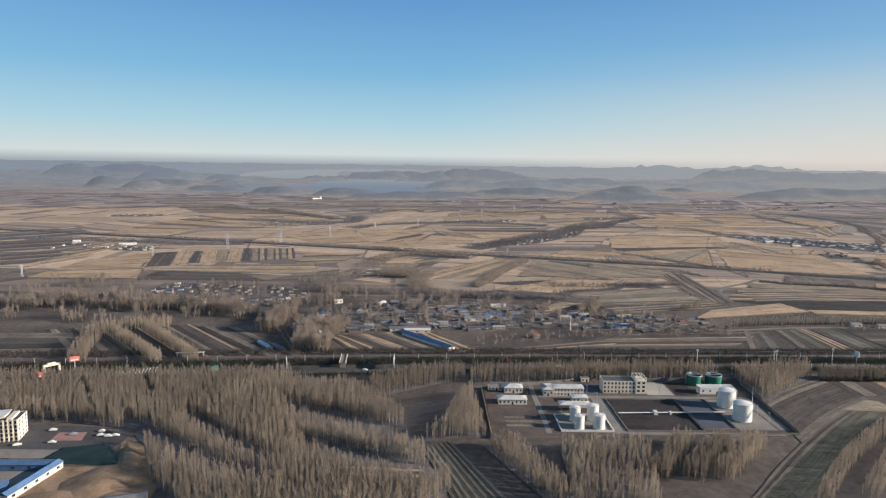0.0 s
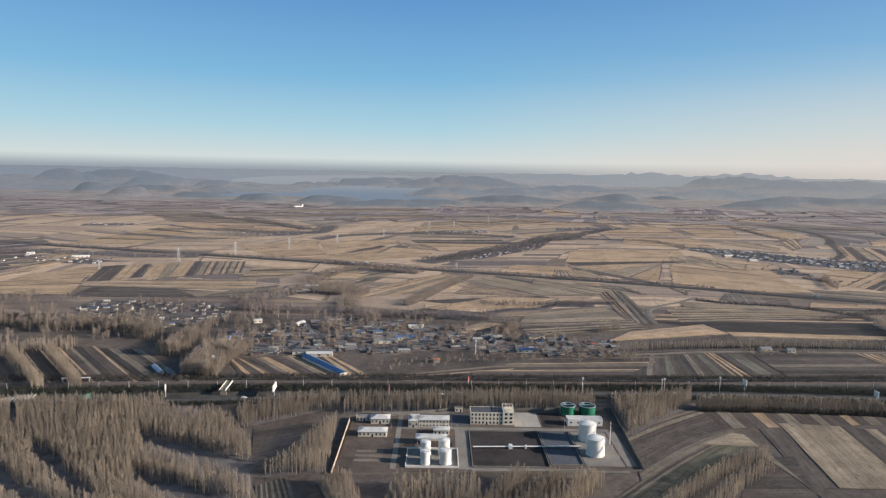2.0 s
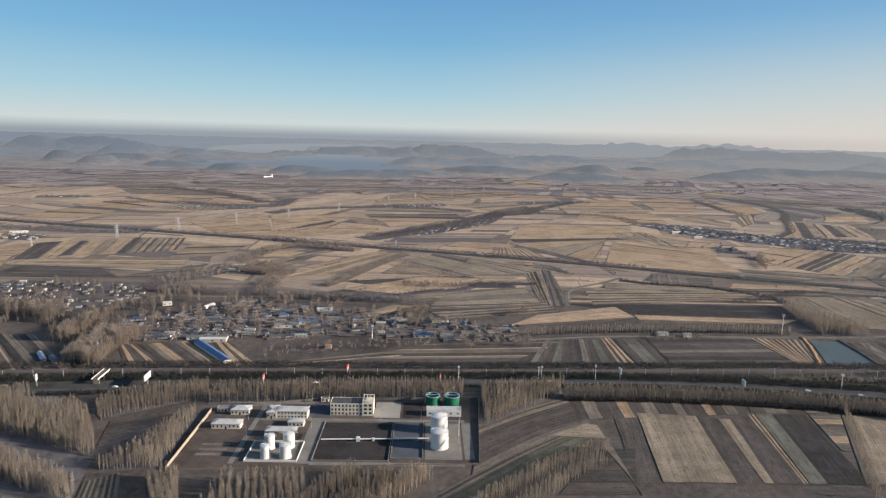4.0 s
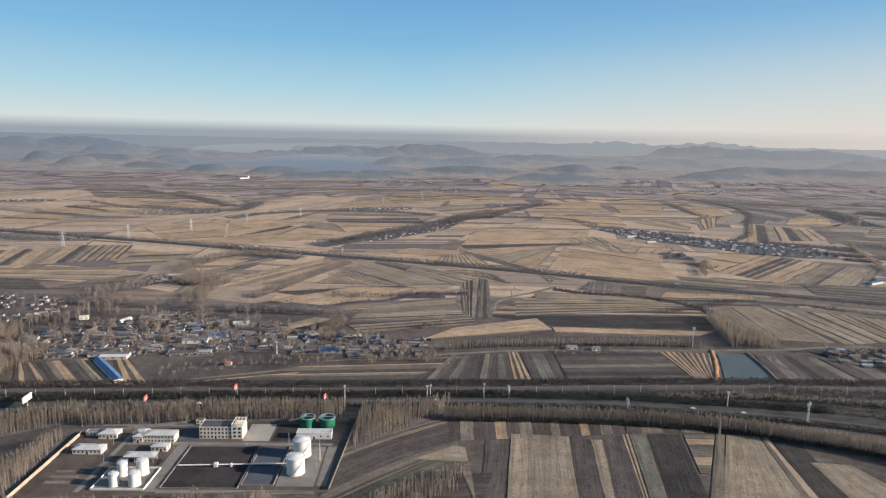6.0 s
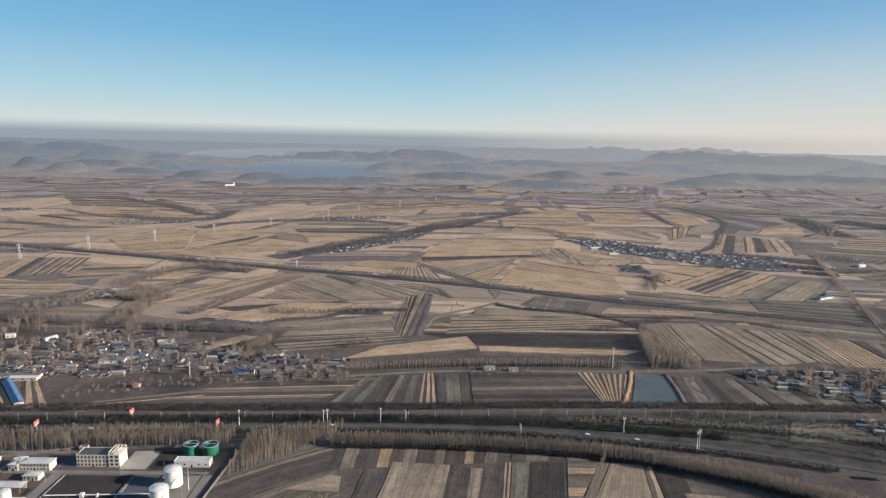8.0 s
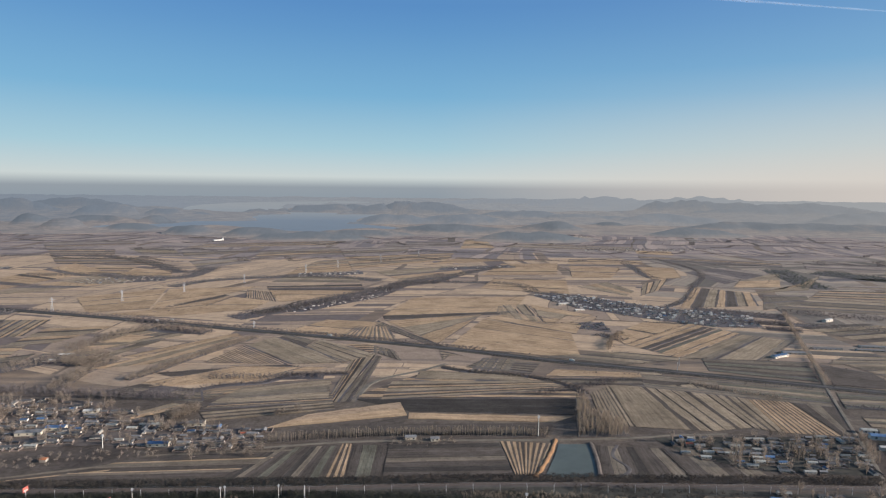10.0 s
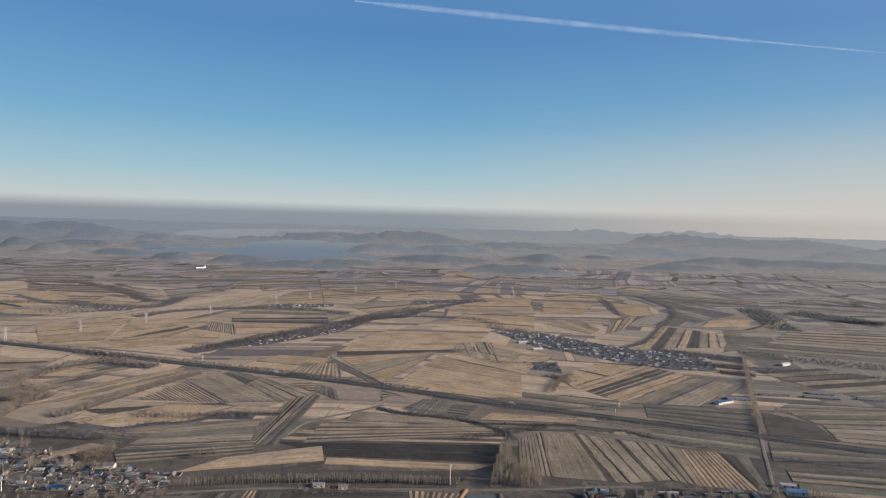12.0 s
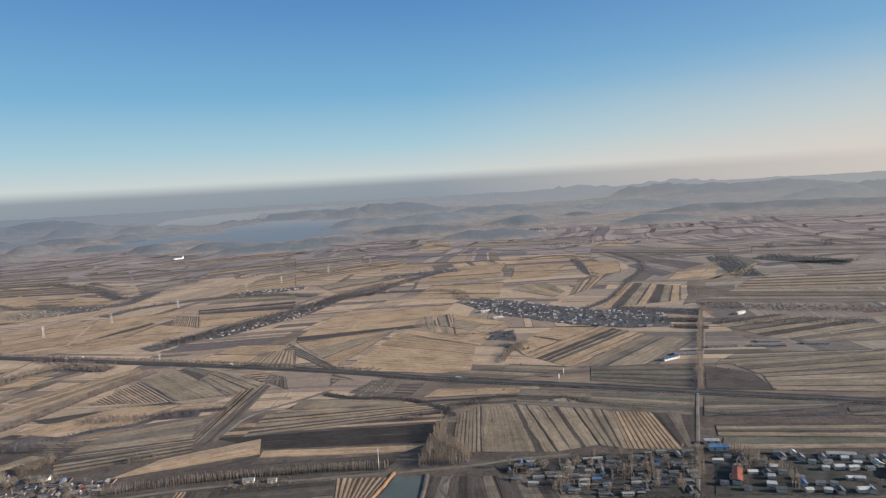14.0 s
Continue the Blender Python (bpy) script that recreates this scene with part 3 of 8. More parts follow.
def field(a, b, c, d, way_, count, crops):
    """A piece of farmland between four corners, cut into strips; u: strips lie along ab, v: along ad."""
    crops = crops.split()
    LAYER[0] += 0.0015
    a, b, c, d = (Vector((*p, 0)) for p in (a, b, c, d))
    if way_ == "v":
        a, b, c, d = a, d, c, b
    pairs = [(w.split(":") + ["1"])[:2] for w in crops]
    kinds = [pairs[i % len(pairs)][0] for i in range(count)]
    share = [float(pairs[i % len(pairs)][1]) for i in range(count)]
    words = {"straw": "straw-coloured stubble", "pale": "pale straw", "stub": "weedy brown stubble", "tan": "tan stubble", "grey": "grey stubble", "far": "tan stubble", "mauve": "haze-tinted mauve ploughed soil", "soil": "brown ploughed soil", "dark": "dark ploughed soil"}
    seen = list(dict.fromkeys(kinds))[:2]
    ob = thing("field", "winter field of " + " and ".join(words[k] for k in seen) + " strips beside other fields", "field", "fields", at=(0, 0, LAYER[0]))
    rnd = random.Random(int(a.x * 7 + a.y * 13))
    share = [s * rnd.uniform(0.8, 1.2) for s in share]
    cuts = [sum(share[:i]) / sum(share) for i in range(count)] + [1.0]
    if a.y > 830:
        for p, q in ((a, b), (a, d), (d, c), (b, c)):
            if rnd.random() < 0.75:
                lo_, hi_ = sorted((rnd.uniform(-0.1, 0.6), rnd.uniform(0.4, 1.1)))
                HEDGES.append((p.lerp(q, lo_), p.lerp(q, hi_)))
    long = ((b - a).length + (c - d).length) / 2
    n = max(4, min(16, int(long / 14)))
    wob = min(0.35 if a.y < 700 else 1.2, 0.05 * ((d - a).length + (c - b).length) / count)
    phase = rnd.uniform(0, 900)
    edge = []
    for u in cuts:
        p, q = a.lerp(d, u), b.lerp(c, u)
        side_ = (d - a).normalized()
        edge.append([p.lerp(q, k / n) + side_ * wob * 2 * (noise.noise((phase + u * 31, k * 0.7, 3.1))) for k in range(n + 1)])
    wide = ((d - a).length + (c - b).length) / 2
    if a.y > 760:
        balk, side_ = Shape(), (d - a).normalized()
        cap = min(2.2, 0.22 * wide / count)
        for k, row in enumerate([edge[0], edge[-1]] + [e for e in edge[1:-1] if rnd.random() < 0.3]):
            top = 0.19 + 0.0037 * k
            for p, q in zip(row, row[1:]):
                w0, w1 = (min(cap, max(0.0, 0.9 + 2.6 * noise.noise((v.x * 0.021, v.y * 0.021, 5.0)))) for v in (p, q))
                if w0 + w1 > 0.3:
                    balk.add([tuple(p - side_ * w0)[:2] + (top,), tuple(q - side_ * w1)[:2] + (top,), tuple(q + side_ * w1)[:2] + (top,), tuple(p + side_ * w0)[:2] + (top,)], [(0, 1, 2, 3)])
        if balk.f:
            part("balk", balk, THICKET, ob, "dark overgrown ditch and balk along the strips")
    for i, kind in enumerate(kinds):
        lo, hi = edge[i], edge[i + 1]
        h = 0.06 if kind in ("soil", "dark") else 0.16
        s = Shape()
        s.v = [(p.x, p.y, z) for row, z in ((lo, -0.3), (lo, h), (hi, h), (hi, -0.3)) for p in row]
        m = n + 1
        s.f = [(r * m + k, r * m + k + 1, (r + 1) * m + k + 1, (r + 1) * m + k) for r in range(3) for k in range(n)]
        me = s.mesh("strip")
        uvs = me.uv_layers.new(name="UVMap")
        for poly in me.polygons:
            for li in poly.loop_indices:
                vi = me.loops[li].vertex_index
                r, k = divmod(vi, m)
                uvs.data[li].uv = (k / n * long, wide * (cuts[i] if r < 2 else cuts[i + 1]))
        part("strip", me, CROPS[kind], ob)


def sweep(a, b, count, crops):
    """Farmland that bends between two lines, cut into strips along them."""
    crops = crops.split()
    LAYER[0] += 0.0015
    words = {"straw": "straw-coloured stubble", "stub": "weedy brown stubble", "grey": "smooth grey stubble", "olive": "thin winter wheat", "soil": "brown ploughed soil", "dark": "dark ploughed soil"}
    seen = list(dict.fromkeys(crops))[:2]
    ob = thing("field", "curved winter field of " + " and ".join(words[k] for k in seen) + " beside the depot", "field", "fields", at=(0, 0, LAYER[0]))
    lines = []
    for line in (a, b):
        fine = curve_through(line, 8)
        long = sum(math.dist(p, q) for p, q in zip(fine, fine[1:]))
        lines.append([(x, y) for x, y, _ in along(fine, long / 16.01)][:17])
    rnd = random.Random(count)
    cuts = [0.0] + [(k + rnd.uniform(-0.15, 0.15)) / count for k in range(1, count)] + [1.0]
    n = 16
    for i in range(count):
        kind = crops[i % len(crops)]
        h = 0.06 if kind in ("soil", "dark") else 0.16
        rows_ = [[(p[0] + (q[0] - p[0]) * u, p[1] + (q[1] - p[1]) * u) for p, q in zip(*lines)] for u in (cuts[i], cuts[i + 1])]
        s = Shape()
        s.v = [(x, y, z) for row, z in ((rows_[0], -0.3), (rows_[0], h), (rows_[1], h), (rows_[1], -0.3)) for x, y in row]
        m = n + 1
        s.f = [(r * m + k, r * m + k + 1, (r + 1) * m + k + 1, (r + 1) * m + k) for r in range(3) for k in range(n)]
        me = s.mesh("strip")
        wide = math.dist(lines[0][8], lines[1][8])
        uvs = me.uv_layers.new(name="UVMap")
        for poly in me.polygons:
            for li in poly.loop_indices:
                r, k = divmod(me.loops[li].vertex_index, m)
                uvs.data[li].uv = (k / n * 150, wide * (cuts[i] if r < 2 else cuts[i + 1]))
        part("strip", me, CROPS[kind], ob)


BANK_A = [(157, 307), (169, 320), (190, 344), (223, 378), (259, 412), (294, 440), (315, 455)]
BANK_B = [(163, 307), (175, 320), (194, 339), (224, 370), (261, 406), (297, 437), (317, 453)]
SIDE_A, SIDE_B, SIDE_C = [(226, 445), (263, 476), (305, 503)], [(223, 424), (262, 457), (310, 491)], [(226, 399), (272, 443), (315, 470)]
sweep(BANK_B, [(182, 302), (200, 321), (225, 348), (263, 387), (301, 420), (324, 434)], 1, "olive")
sweep(BANK_A, BANK_B, 3, "stub soil stub")
sweep(SIDE_A, SIDE_B, 4, "stub soil stub soil")
sweep(SIDE_B, SIDE_C, 1, "soil")
sweep(SIDE_C, [(223, 378), (259, 412), (294, 440), (315, 455)], 2, "soil stub")
field((282, 434), (321, 431), (320, 452), (313, 455), "u", 1, "tan")
field((42, 543), (123, 546), (186, 623), (73, 584), "u", 8, "soil stub soil stub soil:2 straw:0.4")
# --- near column fields right of depot (rows run away from the viewer)
field((324, 372), (339, 372), (356, 475), (338, 475), "v", 1, "soil")
field((341, 372), (387, 372), (401, 471), (357, 475), "v", 7, "tan tan tan tan")
field((387, 372), (404, 372), (417, 466), (401, 471), "v", 1, "soil")
field((404, 372), (410, 372), (426, 466), (417, 466), "v", 1, "tan")
field((410, 372), (429, 372), (444, 475), (426, 466), "v", 2, "soil")
field((429, 372), (432, 372), (449, 476), (444, 475), "v", 3, "pale soil straw")
field((433, 372), (444, 372), (463, 476), (450, 476), "v", 2, "grey")
field((444, 372), (471, 372), (490, 477), (463, 476), "v", 2, "dark")
field((481, 416), (488, 416), (518, 477), (493, 477), "u", 6, "stub straw stub")
field((468, 372), (477, 372), (526, 477), (519, 477), "v", 1, "stub")
field((477, 372), (533, 373), (551, 473), (527, 477), "v", 6, "tan tan tan")
field((533, 373), (544, 373), (557, 473), (552, 473), "v", 2, "stub pale")
field((544, 373), (565, 373), (578, 462), (558, 470), "v", 2, "dark")
field((566, 373), (613, 373), (595, 429), (568, 433), "v", 3, "tan")
# short plots between belt and columns
field((308, 462), (445, 476), (449, 496), (309, 499), "v", 16, "soil stub soil soil straw soil stub soil")
field((448, 478), (511, 479), (510, 487), (452, 491), "v", 4, "soil stub")
# curved pale field beside depot and its dirt
field((273, 356), (320, 357), (337, 416), (311, 415), "u", 4, "soil dark")
field((322, 377), (323, 356), (322, 429), (315, 424), "u", 1, "stub")
# dark small plots in grove
field((-18, 386), (30, 431), (24, 467), (-34, 448), "u", 3, "soil")
field((11, 292), (40, 293), (7, 376), (-9, 364), "v", 13, "grey dark")
field((-53, 328), (-9, 326), (-9, 337), (-58, 341), "u", 5, "soil straw soil")
# plots west of village along highway
field((-255, 529), (-151, 533), (-259, 658), (-353, 641), "v", 17, "soil stub:0.6 dark soil:1.4 straw:0.3 soil dark:0.7 straw:0.25 soil stub:0.5 soil straw:0.3")
field((-320, 526), (-257, 529), (-355, 641), (-401, 627), "v", 8, "soil dark stub soil")
field((-151, 540), (-116, 548), (-207, 648), (-251, 651), "v", 5, "dark stub soil")
field((-80, 567), (-43, 568), (-93, 622), (-110, 621), "v", 6, "soil straw soil")
field((-40, 561), (15, 571), (-42, 638), (-91, 622), "v", 8, "soil stub straw soil")
field((17, 563), (43, 572), (-9, 640), (-25, 639), "v", 5, "soil straw soil straw")
field((-400, 508), (-310, 527), (-357, 618), (-458, 613), "u", 5, "soil stub dark")
# plots between village and pond
field((111, 577), (274, 588), (336, 655), (191, 638), "u", 9, "soil:2 stub:1 straw:0.4 soil:2 stub:2 straw:0.5 soil:1")
field((279, 588), (375, 589), (378, 664), (309, 658), "v", 14, "soil dark stub soil soil grey soil")
field((375, 589), (391, 589), (389, 669), (379, 669), "v", 5, "straw soil straw soil straw")
field((393, 589), (425, 589), (426, 666), (392, 666), "v", 4, "soil grey grey soil")
field((427, 589), (550, 594), (544, 674), (428, 666), "u", 7, "soil dark soil stub soil")
field((690, 516), (771, 514), (777, 552), (713, 554), "u", 2, "grey stub")
field((552, 597), (573, 595), (602, 672), (546, 678), "v", 18, "straw soil")
field((631, 591), (714, 592), (709, 661), (647, 668), "v", 7, "soil stub soil dark soil")
field((717, 592), (808, 597), (801, 662), (712, 661), "v", 5, "soil stub")
# fields above the lane
field((288, 713), (443, 757), (432, 804), (326, 758), "u", 2, "straw pale")
field((445, 771), (644, 761), (666, 821), (369, 816), "u", 2, "dark")
field((445, 745), (615, 736), (639, 754), (445, 765), "u", 1, "straw")
field((298, 667), (596, 689), (614, 732), (376, 728), "u", 4, "soil dark soil")
field((368, 823), (668, 826), (654, 904), (459, 937), "u", 9, "straw soil straw soil stub soil")
# square block of ploughland with a deep ditch
field((340, 802), (354, 802), (381, 1044), (346, 1074), "v", 9, "tan soil:0.7 straw:0.7 soil straw:0.5 dark:1.2 tan")
field((356, 802), (376, 803), (391, 1026), (382, 1036), "v", 18, "stub:0.41 stub:0.06 stub:0.33 stub:0.06 stub:0.42 stub:0.09 soil:0.35 soil:0.08 soil:0.39 stub:0.05 soil:0.30 stub:0.09 stub:0.22 stub:0.09 stub:0.17 stub:0.09 stub:0.43 stub:0.06")
# strip fields above the pond
field((670, 728), (704, 723), (715, 877), (682, 845), "v", 14, "tan:2 soil:1")
field((704, 723), (787, 710), (774, 880), (717, 877), "v", 3, "tan:9 soil:1 tan:2")
field((788, 710), (838, 722), (834, 886), (774, 880), "v", 6, "soil:1 tan:6 soil:1 tan:5 soil:2 tan:5")
field((839, 721), (867, 706), (881, 821), (835, 885), "v", 8, "soil:1 tan:3 soil:1 tan:3 soil:2 tan:3")
field((868, 706), (926, 697), (931, 823), (881, 821), "v", 20, "straw:2 soil:1")
field((927, 697), (942, 702), (977, 794), (932, 822), "v", 3, "soil stub")
field((716, 891), (975, 794), (1009, 877), (761, 937), "u", 16, "stub:0.27 stub:0.03 stub:0.28 stub:0.05 stub:0.32 stub:0.09 soil:0.37 stub:0.03 soil:0.55 stub:0.04 stub:0.45 stub:0.04 stub:0.42 stub:0.03 stub:0.26 soil:0.08")
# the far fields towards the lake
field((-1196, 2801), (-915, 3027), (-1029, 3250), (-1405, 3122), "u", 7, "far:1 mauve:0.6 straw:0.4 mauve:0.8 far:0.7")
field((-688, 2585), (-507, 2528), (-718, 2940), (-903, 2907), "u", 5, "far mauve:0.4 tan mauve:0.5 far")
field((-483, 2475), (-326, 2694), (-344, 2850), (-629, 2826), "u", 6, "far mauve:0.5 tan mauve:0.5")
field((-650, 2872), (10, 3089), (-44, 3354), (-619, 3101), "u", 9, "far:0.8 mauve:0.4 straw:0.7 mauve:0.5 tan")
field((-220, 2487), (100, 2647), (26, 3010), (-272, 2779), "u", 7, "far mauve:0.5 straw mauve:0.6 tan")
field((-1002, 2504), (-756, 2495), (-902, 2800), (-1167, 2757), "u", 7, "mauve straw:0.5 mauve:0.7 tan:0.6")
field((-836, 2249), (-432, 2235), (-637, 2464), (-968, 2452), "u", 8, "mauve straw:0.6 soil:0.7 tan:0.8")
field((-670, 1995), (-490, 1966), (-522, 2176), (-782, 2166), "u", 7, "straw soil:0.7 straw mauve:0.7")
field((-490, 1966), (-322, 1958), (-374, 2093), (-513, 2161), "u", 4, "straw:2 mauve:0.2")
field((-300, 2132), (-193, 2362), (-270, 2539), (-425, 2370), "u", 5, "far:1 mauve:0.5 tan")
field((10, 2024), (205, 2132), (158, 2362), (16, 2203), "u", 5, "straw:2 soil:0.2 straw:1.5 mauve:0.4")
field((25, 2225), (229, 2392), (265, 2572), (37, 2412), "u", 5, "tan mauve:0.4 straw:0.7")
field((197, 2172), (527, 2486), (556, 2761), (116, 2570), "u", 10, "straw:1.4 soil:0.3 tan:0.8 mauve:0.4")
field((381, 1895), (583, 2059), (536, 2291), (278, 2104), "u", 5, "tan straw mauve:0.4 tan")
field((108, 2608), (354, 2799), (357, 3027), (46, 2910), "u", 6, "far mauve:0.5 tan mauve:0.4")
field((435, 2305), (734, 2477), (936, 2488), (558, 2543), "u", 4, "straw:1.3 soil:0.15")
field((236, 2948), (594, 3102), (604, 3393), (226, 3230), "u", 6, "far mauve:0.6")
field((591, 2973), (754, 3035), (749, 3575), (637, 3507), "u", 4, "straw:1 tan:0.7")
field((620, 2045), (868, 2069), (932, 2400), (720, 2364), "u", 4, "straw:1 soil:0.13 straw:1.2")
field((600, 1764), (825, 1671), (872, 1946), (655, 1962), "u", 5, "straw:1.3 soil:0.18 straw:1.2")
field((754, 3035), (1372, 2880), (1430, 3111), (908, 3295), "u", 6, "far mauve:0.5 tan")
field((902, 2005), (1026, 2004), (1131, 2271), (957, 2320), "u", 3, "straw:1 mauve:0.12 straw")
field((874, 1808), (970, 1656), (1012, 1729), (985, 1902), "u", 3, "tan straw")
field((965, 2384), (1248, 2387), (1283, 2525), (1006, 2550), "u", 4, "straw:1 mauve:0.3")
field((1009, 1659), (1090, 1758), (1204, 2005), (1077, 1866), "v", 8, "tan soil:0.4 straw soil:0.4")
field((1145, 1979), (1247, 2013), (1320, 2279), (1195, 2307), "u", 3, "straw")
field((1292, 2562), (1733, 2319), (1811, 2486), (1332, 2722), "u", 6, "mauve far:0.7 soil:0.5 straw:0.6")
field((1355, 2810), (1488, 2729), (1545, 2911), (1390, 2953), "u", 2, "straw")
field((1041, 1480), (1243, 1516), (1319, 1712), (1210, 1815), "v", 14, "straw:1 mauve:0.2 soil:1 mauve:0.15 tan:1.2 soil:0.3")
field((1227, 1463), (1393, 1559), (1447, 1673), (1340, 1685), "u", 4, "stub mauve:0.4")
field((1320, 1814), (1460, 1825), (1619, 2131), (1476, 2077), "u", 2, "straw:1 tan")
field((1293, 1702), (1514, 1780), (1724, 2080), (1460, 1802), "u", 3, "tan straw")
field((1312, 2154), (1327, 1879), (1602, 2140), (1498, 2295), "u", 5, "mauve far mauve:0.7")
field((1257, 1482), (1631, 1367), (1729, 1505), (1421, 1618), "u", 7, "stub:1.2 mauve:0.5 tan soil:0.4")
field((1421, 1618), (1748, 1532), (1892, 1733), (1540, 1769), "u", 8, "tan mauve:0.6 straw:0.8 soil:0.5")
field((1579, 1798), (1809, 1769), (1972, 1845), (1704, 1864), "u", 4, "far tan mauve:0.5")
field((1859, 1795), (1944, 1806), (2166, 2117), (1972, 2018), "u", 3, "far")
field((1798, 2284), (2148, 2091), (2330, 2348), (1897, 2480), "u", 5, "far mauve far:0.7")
# fields above the motorway
field((-263, 1371), (-154, 1427), (-236, 1720), (-391, 1568), "u", 5, "straw:1.3 stub:0.08 straw:1 stub:0.06")
field((-148, 1421), (-56, 1614), (-5, 1765), (-225, 1710), "u", 5, "straw:1.3 stub:0.05")
field((-229, 1354), (-61, 1343), (-25, 1606), (-139, 1413), "u", 3, "straw:1 stub:0.06")
field((-64, 1352), (71, 1428), (85, 1544), (-19, 1591), "u", 3, "straw:1 stub:0.06")
field((-138, 1399), (-110, 1377), (-37, 1609), (-60, 1635), "u", 1, "soil")
field((15, 1575), (100, 1527), (49, 1674), (-20, 1709), "v", 24, "pale soil:0.6")
field((105, 1526), (195, 1570), (292, 1706), (40, 1698), "u", 3, "straw stub:0.06")
field((37, 1706), (290, 1714), (268, 1821), (16, 1767), "u", 4, "soil:1 mauve straw:0.3")
field((7, 1853), (260, 1860), (239, 1965), (24, 1978), "u", 3, "stub tan")
field((196, 1205), (303, 1162), (375, 1298), (257, 1322), "u", 4, "straw:1 stub:0.06")
field((304, 1177), (413, 1110), (383, 1256), (324, 1253), "v", 22, "straw:1 stub:0.7")
field((364, 1364), (648, 1424), (706, 1630), (421, 1599), "u", 5, "straw:1.5 stub:0.05")
field((371, 1327), (645, 1396), (653, 1423), (364, 1364), "u", 1, "soil")
field((481, 1116), (562, 1343), (578, 1392), (373, 1317), "u", 5, "straw:1 stub:0.06 tan:1")
field((355, 1271), (472, 1101), (486, 1108), (360, 1311), "u", 7, "soil tan:0.7")
field((497, 1092), (710, 1022), (733, 1211), (577, 1339), "u", 6, "straw:2 stub:0.06 straw:2.2 stub:0.05")
field((580, 1349), (741, 1204), (774, 1298), (648, 1413), "u", 4, "straw:1.2 stub:0.05")
field((611, 1406), (643, 1343), (635, 1496), (622, 1487), "v", 12, "tan soil:0.6")
field((643, 1343), (698, 1308), (692, 1518), (635, 1496), "v", 7, "tan:1.2 soil:0.3 pale:0.3 soil:0.3")
field((701, 1307), (739, 1297), (819, 1388), (699, 1516), "u", 3, "straw tan")
field((716, 1298), (798, 1312), (822, 1370), (757, 1377), "u", 1, "pale")
field((799, 1190), (810, 1120), (995, 1306), (909, 1324), "u", 4, "straw:1.5 soil:0.15")
field((810, 1120), (995, 1306), (1057, 1214), (870, 1032), "u", 11, "straw:1.6 soil:0.14 straw:1.1 soil:1.1 pale:0.3 soil:0.9 pale:0.4 grey:0.8")
field((871, 1029), (1054, 1206), (1126, 1156), (1012, 1018), "u", 6, "tan:1.4 stub:0.8 soil:0.2 tan:1.2")
field((645, 1035), (771, 985), (900, 1026), (782, 1068), "u", 6, "stub tan:0.8 soil:0.4")
field((888, 956), (1022, 902), (1063, 1003), (905, 1025), "u", 7, "grey soil:0.6 stub soil:0.5")
field((1207, 1274), (1363, 1318), (1499, 1182), (1265, 1117), "u", 8, "soil:1 tan:1.2 soil:0.3 stub:1 soil:0.5 tan:1")
field((1281, 1113), (1487, 1166), (1424, 1077), (1316, 1088), "u", 3, "stub tan")
field((1095, 999), (1296, 997), (1387, 1025), (1151, 1051), "u", 6, "stub tan:0.8 soil:0.4")
field((1133, 942), (1330, 945), (1382, 1019), (1118, 1001), "u", 5, "tan:1.3 soil:0.2 stub:1.3")
field((1119, 865), (1250, 833), (1322, 934), (1138, 938), "u", 7, "tan:1.3 soil:0.3 tan:1.2 stub:0.7")
field((1033, 887), (1119, 865), (1129, 946), (1077, 994), "u", 2, "soil")
# fields below the motorway
field((23, 1013), (138, 1151), (109, 1190), (-18, 1016), "u", 2, "straw")
field((-66, 1069), (19, 1173), (-48, 1239), (-121, 1154), "u", 6, "tan soil:0.5 stub straw:0.6")
field((120, 988), (132, 981), (258, 978), (152, 1099), "u", 36, "pale soil:0.8")
field((157, 1094), (260, 978), (341, 991), (188, 1162), "u", 3, "tan:1.3 stub:0.06")
field((196, 1157), (256, 1084), (264, 1135), (203, 1177), "u", 2, "soil stub")
field((258, 1090), (333, 987), (381, 1040), (273, 1144), "u", 7, "tan:1.4 soil:0.2 tan:1.3 soil:0.4")
field((323, 1109), (368, 1055), (402, 1061), (362, 1108), "v", 8, "straw soil:0.6")
field((92, 861), (245, 897), (316, 962), (174, 966), "u", 4, "straw:1.4 straw:1.3 tan:0.5")
field((71, 927), (251, 977), (264, 969), (102, 909), "u", 1, "soil")
field((137, 824), (334, 857), (332, 900), (223, 862), "u", 8, "straw:1.2 soil:0.3 tan:1 soil:0.3")
field((194, 773), (348, 802), (337, 853), (211, 820), "u", 12, "stub:1 soil:0.5 straw:0.5 soil:0.6")
field((99, 816), (190, 806), (205, 832), (70, 861), "u", 8, "stub soil:0.6 tan:0.5")
field((376, 1053), (423, 1003), (404, 1073), (372, 1099), "v", 9, "stub soil:0.6")
field((489, 1007), (498, 1041), (521, 1036), (483, 1069), "u", 6, "tan soil:0.6")
field((528, 943), (586, 945), (604, 1013), (554, 1023), "v", 10, "stub soil:0.3 tan:0.7")
field((653, 945), (810, 928), (804, 945), (662, 962), "u", 2, "tan")
field((407, 813), (675, 864), (661, 901), (416, 892), "u", 9, "tan:1 soil:0.4 straw:0.5 soil:0.5")
field((865, 863), (983, 807), (1005, 861), (874, 900), "u", 5, "grey stub tan:0.8")
field((988, 788), (1139, 792), (1187, 804), (1016, 854), "u", 6, "grey:1 stub:0.5 tan:0.7 soil:0.3")
field((1159, 762), (1194, 754), (1214, 782), (1168, 786), "u", 2, "stub grey")
field((978, 726), (1151, 694), (1179, 734), (989, 759), "u", 5, "tan:1.3 soil:0.8 grey:0.6")
